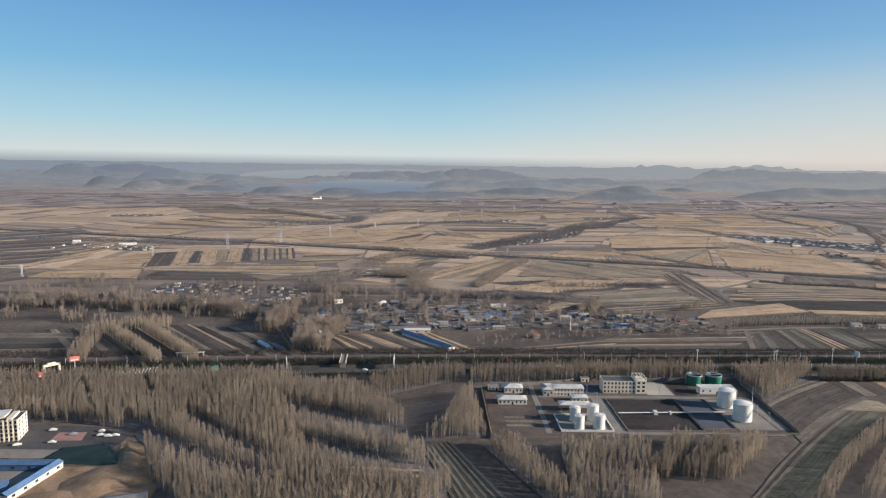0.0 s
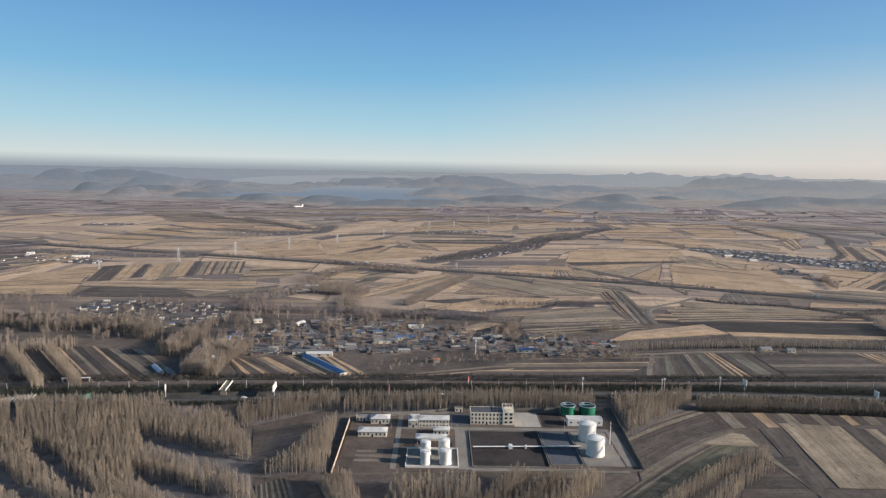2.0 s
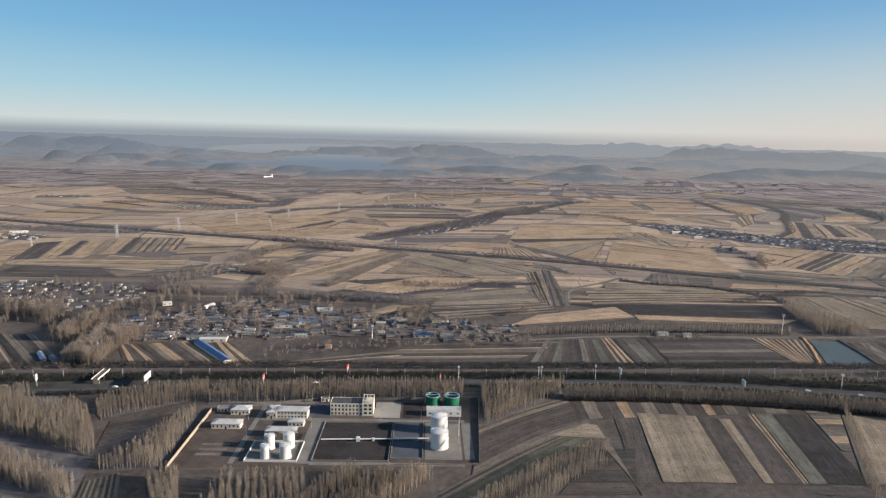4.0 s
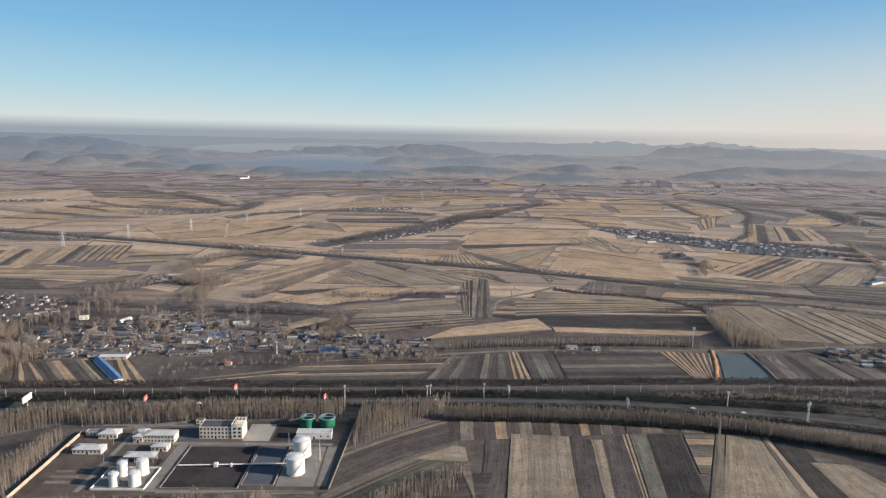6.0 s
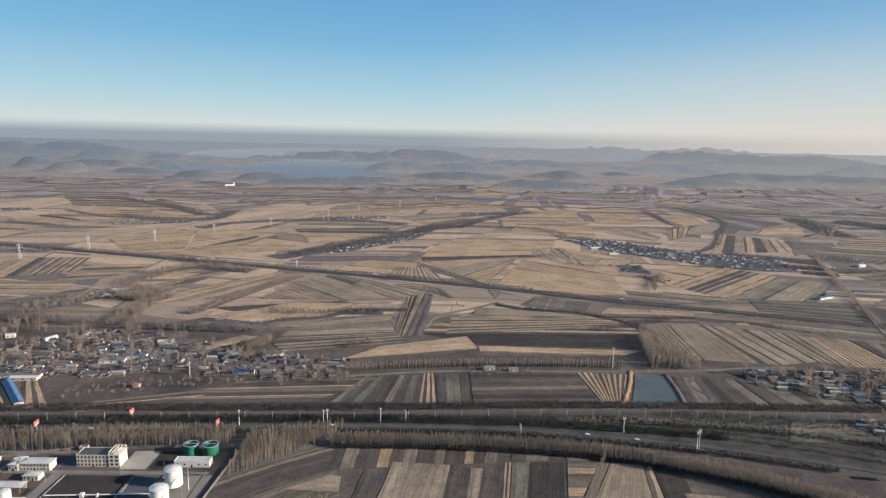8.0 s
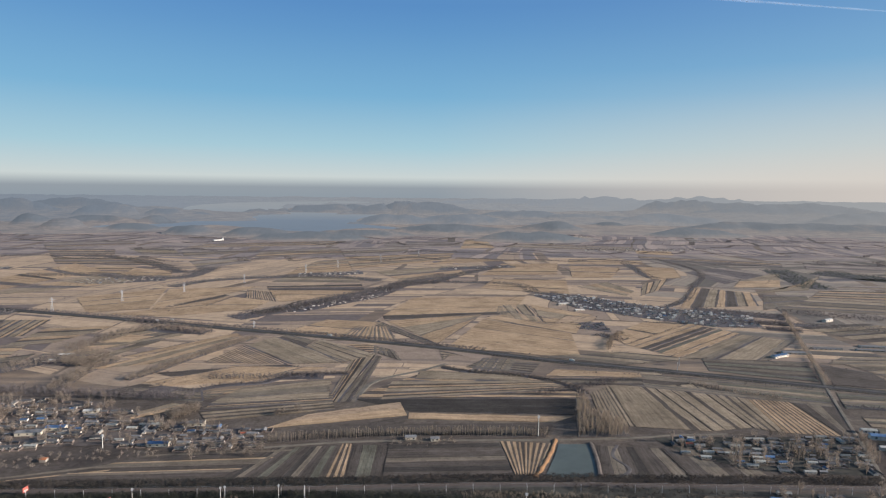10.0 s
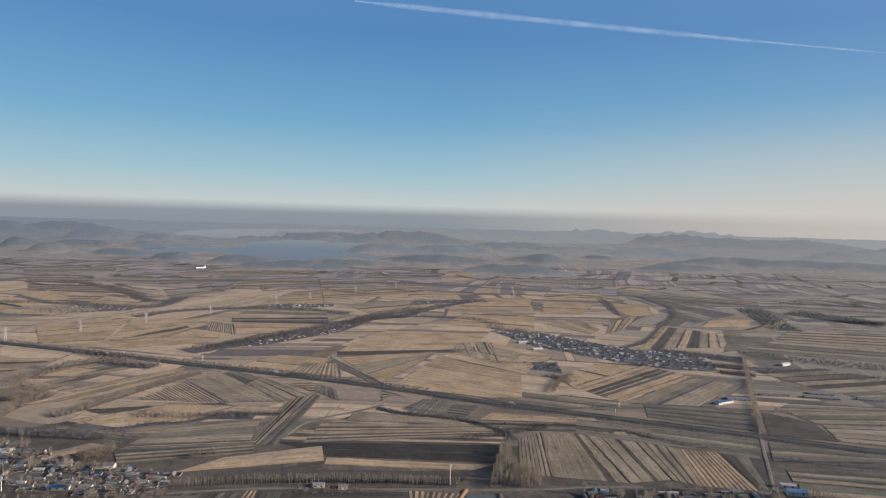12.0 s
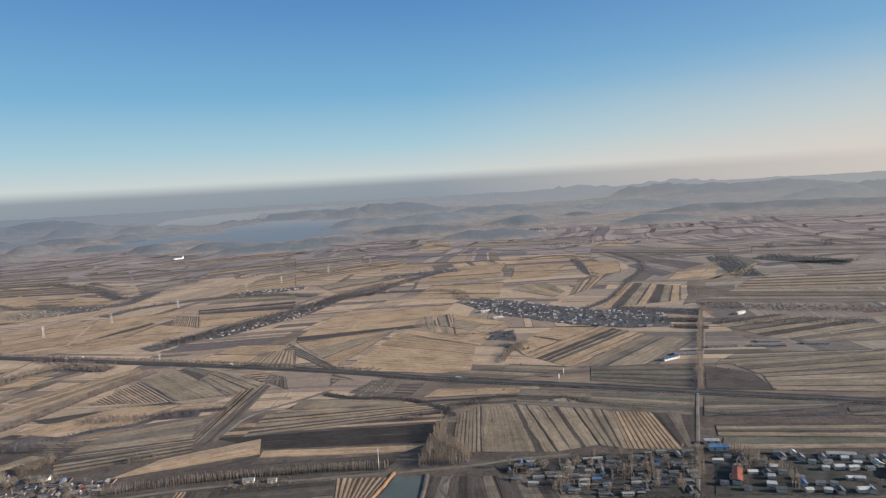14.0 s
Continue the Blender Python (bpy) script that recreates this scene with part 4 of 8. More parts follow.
field((965, 689), (1132, 668), (1149, 692), (981, 719), "u", 2, "tan grey")
# western fields
field((-597, 923), (-439, 925), (-532, 1206), (-607, 1102), "u", 9, "straw:1.3 stub:0.06 straw:1 soil:0.12")
field((-482, 1035), (-443, 1050), (-501, 1226), (-531, 1206), "v", 3, "soil stub:0.08")
field((-442, 1051), (-422, 1071), (-470, 1237), (-500, 1226), "v", 3, "straw:1 stub:0.07")
field((-423, 1078), (-413, 1085), (-459, 1239), (-469, 1238), "v", 1, "soil")
field((-409, 1085), (-343, 1104), (-392, 1290), (-454, 1231), "v", 4, "straw:1.2 stub:0.06 tan")
field((-343, 1111), (-331, 1112), (-380, 1291), (-390, 1290), "v", 1, "soil")
field((-328, 1112), (-260, 1154), (-295, 1300), (-377, 1291), "v", 12, "tan:1.2 soil:0.3 straw:0.8 soil:0.5")
field((-435, 916), (-251, 924), (-307, 986), (-438, 987), "u", 5, "soil:1 stub:0.15")
field((-464, 996), (-189, 984), (-209, 1089), (-418, 1059), "u", 7, "tan:1 straw:1.4 soil:0.2")
field((-251, 924), (-150, 956), (-162, 1031), (-224, 982), "u", 4, "stub soil:0.4")
field((-648, 1004), (-620, 1122), (-631, 1181), (-663, 1104), "u", 3, "pale:1 stub:0.3")
field((-646, 1134), (-625, 1323), (-713, 1419), (-741, 1236), "u", 6, "straw:1 soil:0.4 tan")
field((-708, 1035), (-673, 1069), (-682, 1260), (-796, 1165), "u", 8, "soil mauve straw:0.3")
field((-816, 1195), (-746, 1254), (-759, 1461), (-921, 1351), "u", 7, "mauve straw:0.3 soil")
field((-803, 1559), (-654, 1579), (-595, 2087), (-778, 2267), "u", 9, "straw:1.2 soil:0.25 straw:0.8 mauve:0.4")
field((-935, 1371), (-821, 1530), (-927, 1662), (-1041, 1529), "u", 6, "mauve far:0.5 soil:0.6")
field((-635, 1581), (-519, 1655), (-360, 1885), (-546, 2025), "u", 5, "tan mauve:0.5 straw:0.6")
field((-242, 1074), (-173, 1106), (-140, 1244), (-255, 1217), "u", 6, "tan soil:0.4 straw:0.7")
field((-124, 1023), (-80, 1050), (-27, 1160), (-78, 1171), "u", 3, "straw stub:0.3")
field((-33, 940), (95, 1150), (161, 1162), (67, 982), "u", 6, "straw:1.2 stub:0.08 tan:1")
field((-66, 962), (-34, 1018), (2, 1134), (-32, 1118), "u", 3, "stub tan")
field((-608, 885), (-587, 914), (-659, 1015), (-678, 990), "u", 4, "mauve stub")

# ---- far country: patchwork, hills, lake ----# stubble and ploughland between the village and the motorway
field((75, 877), (179, 960), (277, 961), (213, 879), "u", 1, "straw")
field((216, 854), (330, 902), (340, 817), (197, 793), "u", 3, "tan stub tan")
field((194, 766), (347, 808), (355, 776), (213, 734), "u", 6, "soil tan")
field((34, 831), (77, 874), (166, 851), (185, 804), "u", 3, "soil mauve soil")
field((119, 757), (151, 795), (177, 787), (125, 737), "u", 2, "tan straw")
field((522, 968), (553, 1016), (639, 991), (616, 934), "v", 9, "stub soil")
field((657, 959), (779, 943), (774, 918), (635, 923), "u", 1, "straw")
field((623, 910), (772, 912), (765, 880), (632, 885), "u", 3, "dark stub soil")
field((454, 947), (597, 929), (615, 898), (448, 905), "u", 1, "tan")
field((401, 730), (444, 754), (438, 709), (406, 708), "u", 1, "soil")


def bent(u, v):
    """The lie of the far fields: a grid of farmland pulled about by gentle relief."""
    a = noise.noise((u * 0.0011, v * 0.0011, 7.0))
    b = noise.noise((u * 0.0014, v * 0.0014, 17.0))
    c = noise.noise((u * 0.004, v * 0.004, 27.0))
    return u + 0.16 * v + 190 * a + 22 * c, v - 0.10 * u + 150 * b + 18 * c


def patchwork():
    """The farmland beyond the railway, as blocks of strip fields."""
    rnd = random.Random(5)
    sheets = ([], [], []), ([], [], []), ([], [], [])

    def strip(u0, u1, v0, v1):
        n = max(2, int(max(u1 - u0, v1 - v0) / 45))
        long = u1 - u0 >= v1 - v0
        row = []
        for s in (0, 1):
            for k in range(n + 1):
                t = k / n
                row.append(bent(u0 + (u1 - u0) * t, (v0, v1)[s]) if long else bent((u0, u1)[s], v0 + (v1 - v0) * t))
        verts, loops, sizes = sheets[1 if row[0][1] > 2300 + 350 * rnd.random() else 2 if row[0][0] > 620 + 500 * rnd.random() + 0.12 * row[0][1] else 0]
        k0 = len(verts)
        z = 0.12 + 0.02 * rnd.random()
        verts.extend((x, y, z) for x, y in row)
        loops.extend([k0 + k for k in range(n + 1)] + [k0 + n + 1 + k for k in range(n, -1, -1)])
        sizes.append(2 * n + 2)

    for bi in range(-13, 17):
        for bj in range(14):
            u0, v0 = bi * 260.0 + rnd.uniform(-25, 25), 900.0 + bj * 250
            cx, cy = bent(u0 + 130, v0 + 125)
            if abs(cx - 330) > 0.85 * cy + 600 or cy < 960 or cy > 4300:
                continue
            w, h = 254.0, 244.0
            style = rnd.random()
            if style < 0.55:
                at = 0.0
                while at < h - 4:
                    t = min(h - at, rnd.choice((8, 12, 16, 24, 40, 64)) * rnd.uniform(0.8, 1.2))
                    cut = rnd.uniform(0.3, 0.7) * w if rnd.random() < 0.5 else w
                    strip(u0, u0 + cut - 1.5, v0 + at, v0 + at + t - 1.5)
                    if cut < w:
                        strip(u0 + cut, u0 + w, v0 + at, v0 + at + t - 1.5)
                    at += t
            else:
                at = 0.0
                while at < w - 4:
                    t = min(w - at, rnd.choice((9, 14, 20, 34, 60)) * rnd.uniform(0.8, 1.2))
                    strip(u0 + at, u0 + at + t - 1.5, v0, v0 + h)
                    at += t
    near_, far_, dull_ = sheets
    mat = island_material("middle_strip_fields", [(0.0, (0.167, 0.135, 0.121)), (0.1, (0.205, 0.162, 0.14)), (0.15, (0.308, 0.235, 0.178)), (0.42, (0.41, 0.306, 0.211)), (0.5, (0.481, 0.352, 0.234)), (1.0, (0.556, 0.403, 0.262))], 0.25)
    tagged(part("middle_fields", soup("middle_fields", *near_, mat), mat), "patchwork of straw and brown strip fields", "fields", kind="stuff")
    # greyer, mauve tones carry the haze over the farther strips
    mat = island_material("hazed_strip_fields", [(0.0, (0.18, 0.157, 0.152)), (0.25, (0.225, 0.19, 0.178)), (0.5, (0.31, 0.255, 0.222)), (1.0, (0.42, 0.335, 0.278))], 0.25)
    tagged(part("far_fields", soup("far_fields", *far_, mat), mat), "patchwork of far brown and straw fields greyed by painted haze", "fields", kind="stuff")
    mat = island_material("dull_strip_fields", [(0.0, (0.13, 0.114, 0.096)), (0.15, (0.175, 0.152, 0.126)), (0.3, (0.25, 0.212, 0.172)), (0.6, (0.32, 0.265, 0.205)), (1.0, (0.395, 0.32, 0.24))], 0.25)
    tagged(part("eastern_fields", soup("eastern_fields", *dull_, mat), mat), "patchwork of dull brown and weedy strip fields", "fields", kind="stuff")


patchwork()


def hedge_lines():
    """Scrub along the edges of the far fields."""
    rnd = random.Random(8)
    out = []
    for bi in range(-13, 17):
        for bj in range(14):
            u0, v0 = bi * 260.0, 900.0 + bj * 250
            for along_u in (True, False):
                if rnd.random() < 0.45:
                    continue
                a, b = sorted((rnd.random(), rnd.random()))
                n = int((b - a) * 250 / 6.5)
                for k in range(n):
                    t = (a + (b - a) * k / max(1, n)) * 255
                    x, y = bent(u0 + t, v0 - 3) if along_u else bent(u0 - 3, v0 + t)
                    if y > 1500 and abs(x - 330) < 0.8 * y + 300:
                        out.append((x + rnd.uniform(-3, 3), y + rnd.uniform(-3, 3)))
    return out


def drawn_in(x, y, z):
    """Brings far land nearer along the line of sight, so that the country ends some kilometres off."""
    if y <= 4200:
        return x, y, z
    near = 4200 + 2050 * (1 - math.exp(-(y - 4200) / 2050))
    k = near / y
    return EYE_X + (x - EYE_X) * k, near, EYE_Z + (z - EYE_Z) * k


def ease(a, b, v):
    t = min(1.0, max(0.0, (v - a) / (b - a)))
    return t * t * (3 - 2 * t)


# the reservoir's two waters
SHORES = (
    [(-1803, 4231), (-1655, 4364), (-1335, 4490), (-1148, 4821), (-726, 4401), (-426, 4122), (-207, 4101), (-115, 4392), (9, 4605), (387, 4315), (-35, 4926), (-194, 5251), (-202, 5778), (-55, 6794), (239, 6815), (-129, 7516), (-938, 8344), (-1338, 8511), (-1083, 7095), (-1290, 6786), (-1233, 6208), (-997, 5506), (-1273, 5283), (-1433, 5227), (-1583, 4775), (-1804, 4650)],
    [(-2461, 7657), (-2307, 7953), (-1679, 7688), (-1180, 7417), (-1471, 8818), (-1942, 10711), (-1395, 14839), (-482, 16563), (-1933, 18761), (-3222, 16024), (-3654, 13849), (-3567, 11913), (-3234, 9994)],
)
# wooded hills: middle x and y, half width, half depth, height
HILLS = (
    (-4054, 8361, 601, 270, 162), (-4099, 7284, 373, 168, 168), (-2610, 6211, 212, 130, 122), (-2068, 6366, 191, 130, 81), (-1651, 4914, 115, 130, 64), (-2047, 4887, 208, 130, 67), (-1908, 4182, 106, 130, 80), (-2376, 4597, 137, 130, 90), (-1461, 4174, 124, 130, 41), (-943, 3835, 162, 130, 56), (-537, 3679, 178, 130, 65), (-201, 3499, 235, 130, 43), (21, 3809, 225, 130, 36), (-1399, 7510, 219, 130, 66), (-737, 8028, 550, 248, 122), (277, 7431, 624, 281, 162),
    (118, 5177, 264, 130, 84), (588, 4254, 314, 141, 49), (727, 5294, 337, 152, 80), (999, 3511, 229, 130, 58), (1318, 4398, 196, 130, 79), (1419, 6563, 404, 182, 82), (1938, 6225, 345, 155, 72), (2544, 5660, 407, 183, 88), (1793, 4985, 89, 130, 40), (2062, 3962, 201, 130, 52), (2690, 4752, 332, 149, 62), (3078, 4589, 303, 130, 52), (3568, 4600, 560, 262, 55),
    (2385, 14507, 1394, 627, 162), (3383, 10878, 1045, 470, 241), (4279, 9259, 963, 434, 251), (5079, 8102, 939, 423, 174), (4892, 5782, 805, 362, 147),
)


def lake_depth(x, y):
    """Positive inside the reservoir, by the distance from its shore."""
    if x < -4200 or x > 900 or y < 3600 or y > 20500:
        return -999.0
    x += 45 * noise.noise((x * 0.004, y * 0.003, 1.0))
    y += 60 * noise.noise((x * 0.004, y * 0.003, 6.0))
    deepest = -999.0
    for shore in SHORES:
        best, odd = 1e9, False
        for k in range(len(shore)):
            (ax, ay), (bx, by) = shore[k - 1], shore[k]
            if (ay > y) != (by > y) and x < ax + (y - ay) / (by - ay) * (bx - ax):
                odd = not odd
            dx, dy = bx - ax, by - ay
            t = min(1.0, max(0.0, ((x - ax) * dx + (y - ay) * dy) / (dx * dx + dy * dy)))
            best = min(best, (x - ax - t * dx) ** 2 + (y - ay - t * dy) ** 2)
        deepest = max(deepest, math.sqrt(best) * (1 if odd else -1))
    return deepest


def hill(x, y):
    """How high the wooded hills stand, and how far up a hill this place is."""
    top, part_up = 0.0, 0.0
    k = min(1.0, y / 6000)
    wx = x + k * (190 * noise.noise((x * 0.003, y * 0.0024, 11.0)) + 55 * noise.noise((x * 0.009, y * 0.007, 12.0)))
    wy = y + k * (130 * noise.noise((x * 0.003, y * 0.0024, 13.0)) + 50 * noise.noise((x * 0.009, y * 0.007, 14.0)))
    for cx, cy, r, deep, h in HILLS:
        d = ((wx - cx) / (r * 1.5)) ** 2 + ((wy - cy) / (deep * 1.3)) ** 2
        if d < 1:
            up_ = (1 - d) ** 1.15
            top += (0.9 * h * up_) ** 2
            part_up = max(part_up, min(1.0, up_ * 2.2))
    return math.sqrt(top), part_up


def height(x, y):
    top, up_ = hill(x, y)
    rough = noise.noise((x * 0.0013, y * 0.0011, 2.0)) * 0.6 + noise.noise((x * 0.003, y * 0.0026, 5.0)) * 0.32 + noise.noise((x * 0.008, y * 0.007, 9.0)) * 0.14
    roll = (12 * ease(3300, 4200, y) + 26 * ease(4400, 6500, y) + 34 * ease(7000, 10500, y)) * max(0.0, 0.2 + 1.5 * rough)
    crags = 1 - abs(noise.noise((x * 0.0045, y * 0.0036, 21.0))) * 1.4 + 0.25 * noise.noise((x * 0.014, y * 0.011, 22.0))
    z = max(roll, top * (0.74 + 0.32 * crags)) - 1.2 + 3.2 * ease(3900, 4200, y)
    wet = lake_depth(x, y)
    if wet > -500:
        z = max(z, 1.5) * ease(0, 90, -wet) if wet < 0 else top - 10 if top > 14 else -6.0
    return z - 4 * (1 - ease(2900, 3100, y))


def far_land(name, y0, y1, rows, cols, material, label):
    s, wooded = Shape(), []
    for j in range(rows + 1):
        y = y0 * (y1 / y0) ** (j / rows)
        for i in range(cols + 1):
            x = EYE_X + (i / cols * 2 - 1) * (0.95 * y + 350)
            h = height(x, y)
            wooded.append(min(1.0, max(0.0, 0.2 + 0.5 * noise.noise((x * 0.0034, y * 0.003, 4.0)) + 0.3 * noise.noise((x * 0.011, y * 0.008, 8.0)) + 0.62 * hill(x, y)[1])))
            s.v.append(drawn_in(x, y, h))
    m = cols + 1
    s.f = [(j * m + i, j * m + i + 1, (j + 1) * m + i + 1, (j + 1) * m + i) for j in range(rows) for i in range(cols)]
    ob = smooth(part(name, s, material))
    ob.data.attributes.new("wooded", "FLOAT", "POINT").data.foreach_set("value", wooded)
    tagged(ob, label, "hills", kind="structure")


# tint of the haze that is put into the hills' colour and emission
HAZE_COLOUR = (0.155, 0.172, 0.196)
far_land("backdrop_hills", 2850, 5000, 100, 260, hazed_land_material("near_hills", (0.098, 0.108, 0.12), (0.222, 0.192, 0.172), HAZE_COLOUR, 0.26, 0.66), "low hazy wooded hills with small fields")
far_land("backdrop_ridges", 5000, 9000, 70, 260, hazed_land_material("haze_blue_hills", (0.1, 0.115, 0.136), (0.2, 0.186, 0.178), HAZE_COLOUR, 0.45, 0.8), "blue-grey hazy hills round the lake")
far_land("backdrop_range", 9000, 30000, 50, 240, hazed_land_material("far_range", (0.14, 0.156, 0.18), (0.18, 0.182, 0.186), scaled(HAZE_COLOUR, 1.12), 0.62, 0.92), "pale distant mountain range in haze")

lake = Shape()
wet_ = []
for j in range(91):
    y = 3900 * (19500 / 3900) ** (j / 90)
    for i in range(91):
        x = -4000 + i * 50
        wet_.append(lake_depth(x, y))
        lake.v.append(drawn_in(x, y, 0.3))
for j in range(90):
    for i in range(90):
        f_ = (j * 91 + i, j * 91 + i + 1, (j + 1) * 91 + i + 1, (j + 1) * 91 + i)
        if max(wet_[k] for k in f_) > -40:
            lake.f.append(f_)
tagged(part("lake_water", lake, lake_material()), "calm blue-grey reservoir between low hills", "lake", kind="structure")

# a contrail high over the far hills
trail = Shape()
for soft_ in (1.7, 1.25, 0.85, 0.45):
    ring = []
    for k in range(61):
        u = k / 60
        x, z = -231 + 4870 * u, 2240 - 30 * u - 335 * u + 44 * u * u
        r = soft_ * 0.62 * (17 + 9 * noise.noise((u * 14, 0, soft_)) + 14 * (1 - u)) * (1 - 0.55 * ease(0.66, 0.8, u)) * (0.25 + 0.75 * ease(0, 0.15, u)) * (1 - ease(0.95, 1.0, u) * 0.8)
        ring.append([(x, 6000 + r * math.cos(a) * 0.8, z + r * math.sin(a)) for a in (i * math.pi / 4 for i in range(8))])
    k0_ = len(trail.v)
    trail.v += [p for r in ring for p in r]
    trail.f += [(k0_ + k * 8 + i, k0_ + k * 8 + (i + 1) % 8, k0_ + k * 8 + 8 + (i + 1) % 8, k0_ + k * 8 + 8 + i) for k in range(60) for i in range(8)]
tagged(smooth(part("contrail", trail, vapour_material())), "thin white contrail across the clear blue sky", "cloud")

# ---- roads and railway ----
def road(name, points, width, material, label, z=0.55, category="road", n=6):
    ob = part(name, ribbon(curve_through(points, n), width, -0.2, z), material)
    return tagged(ob, label, category, kind="structure")


HIGHWAY = [(-700, 462), (-316, 491), (-166, 497), (-40, 512), (109, 528), (260, 537), (383, 538), (466, 533), (549, 520), (614, 506), (696, 480), (752, 458), (860, 405)]
RAIL = [(-700, 505), (-316, 528), (-70, 549), (133, 557), (334, 564), (547, 575), (742, 572), (882, 569), (1200, 560)]
MIDRAIL = [(-1250, 1650), (-469, 1408), (-187, 1320), (74, 1232), (292, 1160), (494, 1085), (672, 1006), (840, 946), (1060, 862), (1224, 800), (1500, 700)]
DIRT = [(880, 560), (906, 612), (963, 749), (1031, 910), (1144, 1156), (1251, 1421), (1330, 1640)]
LANE = [(300, 658), (402, 676), (601, 683), (700, 691), (731, 697), (800, 702)]
tagged(part("ground_verge", ribbon(curve_through([(-700, 492), (-316, 517), (-70, 540), (133, 548), (334, 553), (466, 551), (600, 545), (740, 530), (880, 505)], 6), 74, -0.2, 0.12), DRYGRASS), "dark dry grass along road and railway", "ground", kind="structure")
tagged(part("ground_verge", ribbon(curve_through([(540, 552), (640, 532), (740, 500), (880, 438)], 6), 62, -0.2, 0.13), DRYGRASS), "dark dry grass between road and railway", "ground", kind="structure")
road("road_highway", HIGHWAY, 6.5, ASPHALT, "grey asphalt road between rows of trees")
road("road_rail", RAIL, 5, GRAVEL, "railway ballast bed beside the road", 0.9)
road("road_midrail", MIDRAIL, 24, DRYGRASS, "dry grassy verge of the motorway", 0.5, "verge")
road("road_motorway", MIDRAIL, 10, MOTORWAY, "grey motorway crossing the farmland", 1.1)
road("trim_median", MIDRAIL, 0.8, DUST, "dry grassy strip between the lanes", 1.14, "verge")
road("road_dirt", DIRT, 3, DUST, "straight dusty farm road between fields", 0.6)
road("road_track", [(377, 829), (387, 881), (413, 915), (454, 947), (493, 986)], 6, DUST, "pale farm track curving between fields", 0.62)
road("road_path", [(34, 827), (110, 816), (186, 802)], 2.4, DUST, "pale earth path beside ploughland", 0.62)
road("road_path", [(59, 839), (167, 820), (208, 848)], 2.0, DUST, "pale earth path beside ploughland", 0.62)
road("road_lane", LANE, 2.6, DUST, "narrow pale dusty lane by the pond", 0.6)

# ---- trees ----
def bare_tree(seed, tall, spread, limbs, twigs, upright=0.75, broad=0.2, low=0.12, trunk_r=0.16):
    """A leafless tree: tapered trunk, limbs and many twigs. Returns corners and triangles of the trunk and of the crown."""
    rnd = random.Random(seed)
    tv, tf = [], []
    for k in range(3):
        z, r = tall * 0.46 * k, trunk_r * (1 - 0.45 * k)
        tv += [(r * math.cos(a) + 0.1 * math.sin(seed + k), r * math.sin(a), z) for a in (i * 2 * math.pi / 4 for i in range(4))]
    for k in range(2):
        for i in range(4):
            a, b = k * 4 + i, k * 4 + (i + 1) % 4
            tf += [(a, b, b + 4), (a, b + 4, a + 4)]
    cv, cf = [], []

    def blade(p, q, w):
        d = (q - p).normalized()
        s = d.cross(Vector((rnd.uniform(-1, 1), rnd.uniform(-1, 1), rnd.uniform(-0.4, 0.4)))).normalized() * w
        k = len(cv)
        cv.extend((tuple(p - s), tuple(p + s), tuple(q)))
        cf.append((k, k + 1, k + 2))

    for k in range(limbs):
        u = low + (0.92 - low) * (k + rnd.random()) / limbs
        a = k * 2.4 + rnd.uniform(-0.5, 0.5)
        out = spread * (0.35 + 0.65 * math.sin(math.pi * min(1.0, (u - low) / (1 - low) * 0.85 + 0.18))) * rnd.uniform(0.7, 1.15)
        p = Vector((0, 0, u * tall * 0.9))
        rise = out * (0.6 + 2.2 * upright)
        q = p + Vector((math.cos(a) * out, math.sin(a) * out, min(rise, tall * 1.03 - p.z)))
        blade(p, q, broad * 0.55)
        for j in range(twigs):
            v = rnd.uniform(0.2, 1.0)
            s = p.lerp(q, v)
            lean = 0.16 + 0.5 * (1 - upright)
            e = s + Vector((rnd.uniform(-1, 1) * spread * lean, rnd.uniform(-1, 1) * spread * lean, rnd.uniform(0.35, 1.0) * spread * (0.3 + 1.35 * upright)))
            blade(s, e, broad * rnd.uniform(0.4, 0.8))
    return np.array(tv), np.array(tf), np.array(cv), np.array(cf)


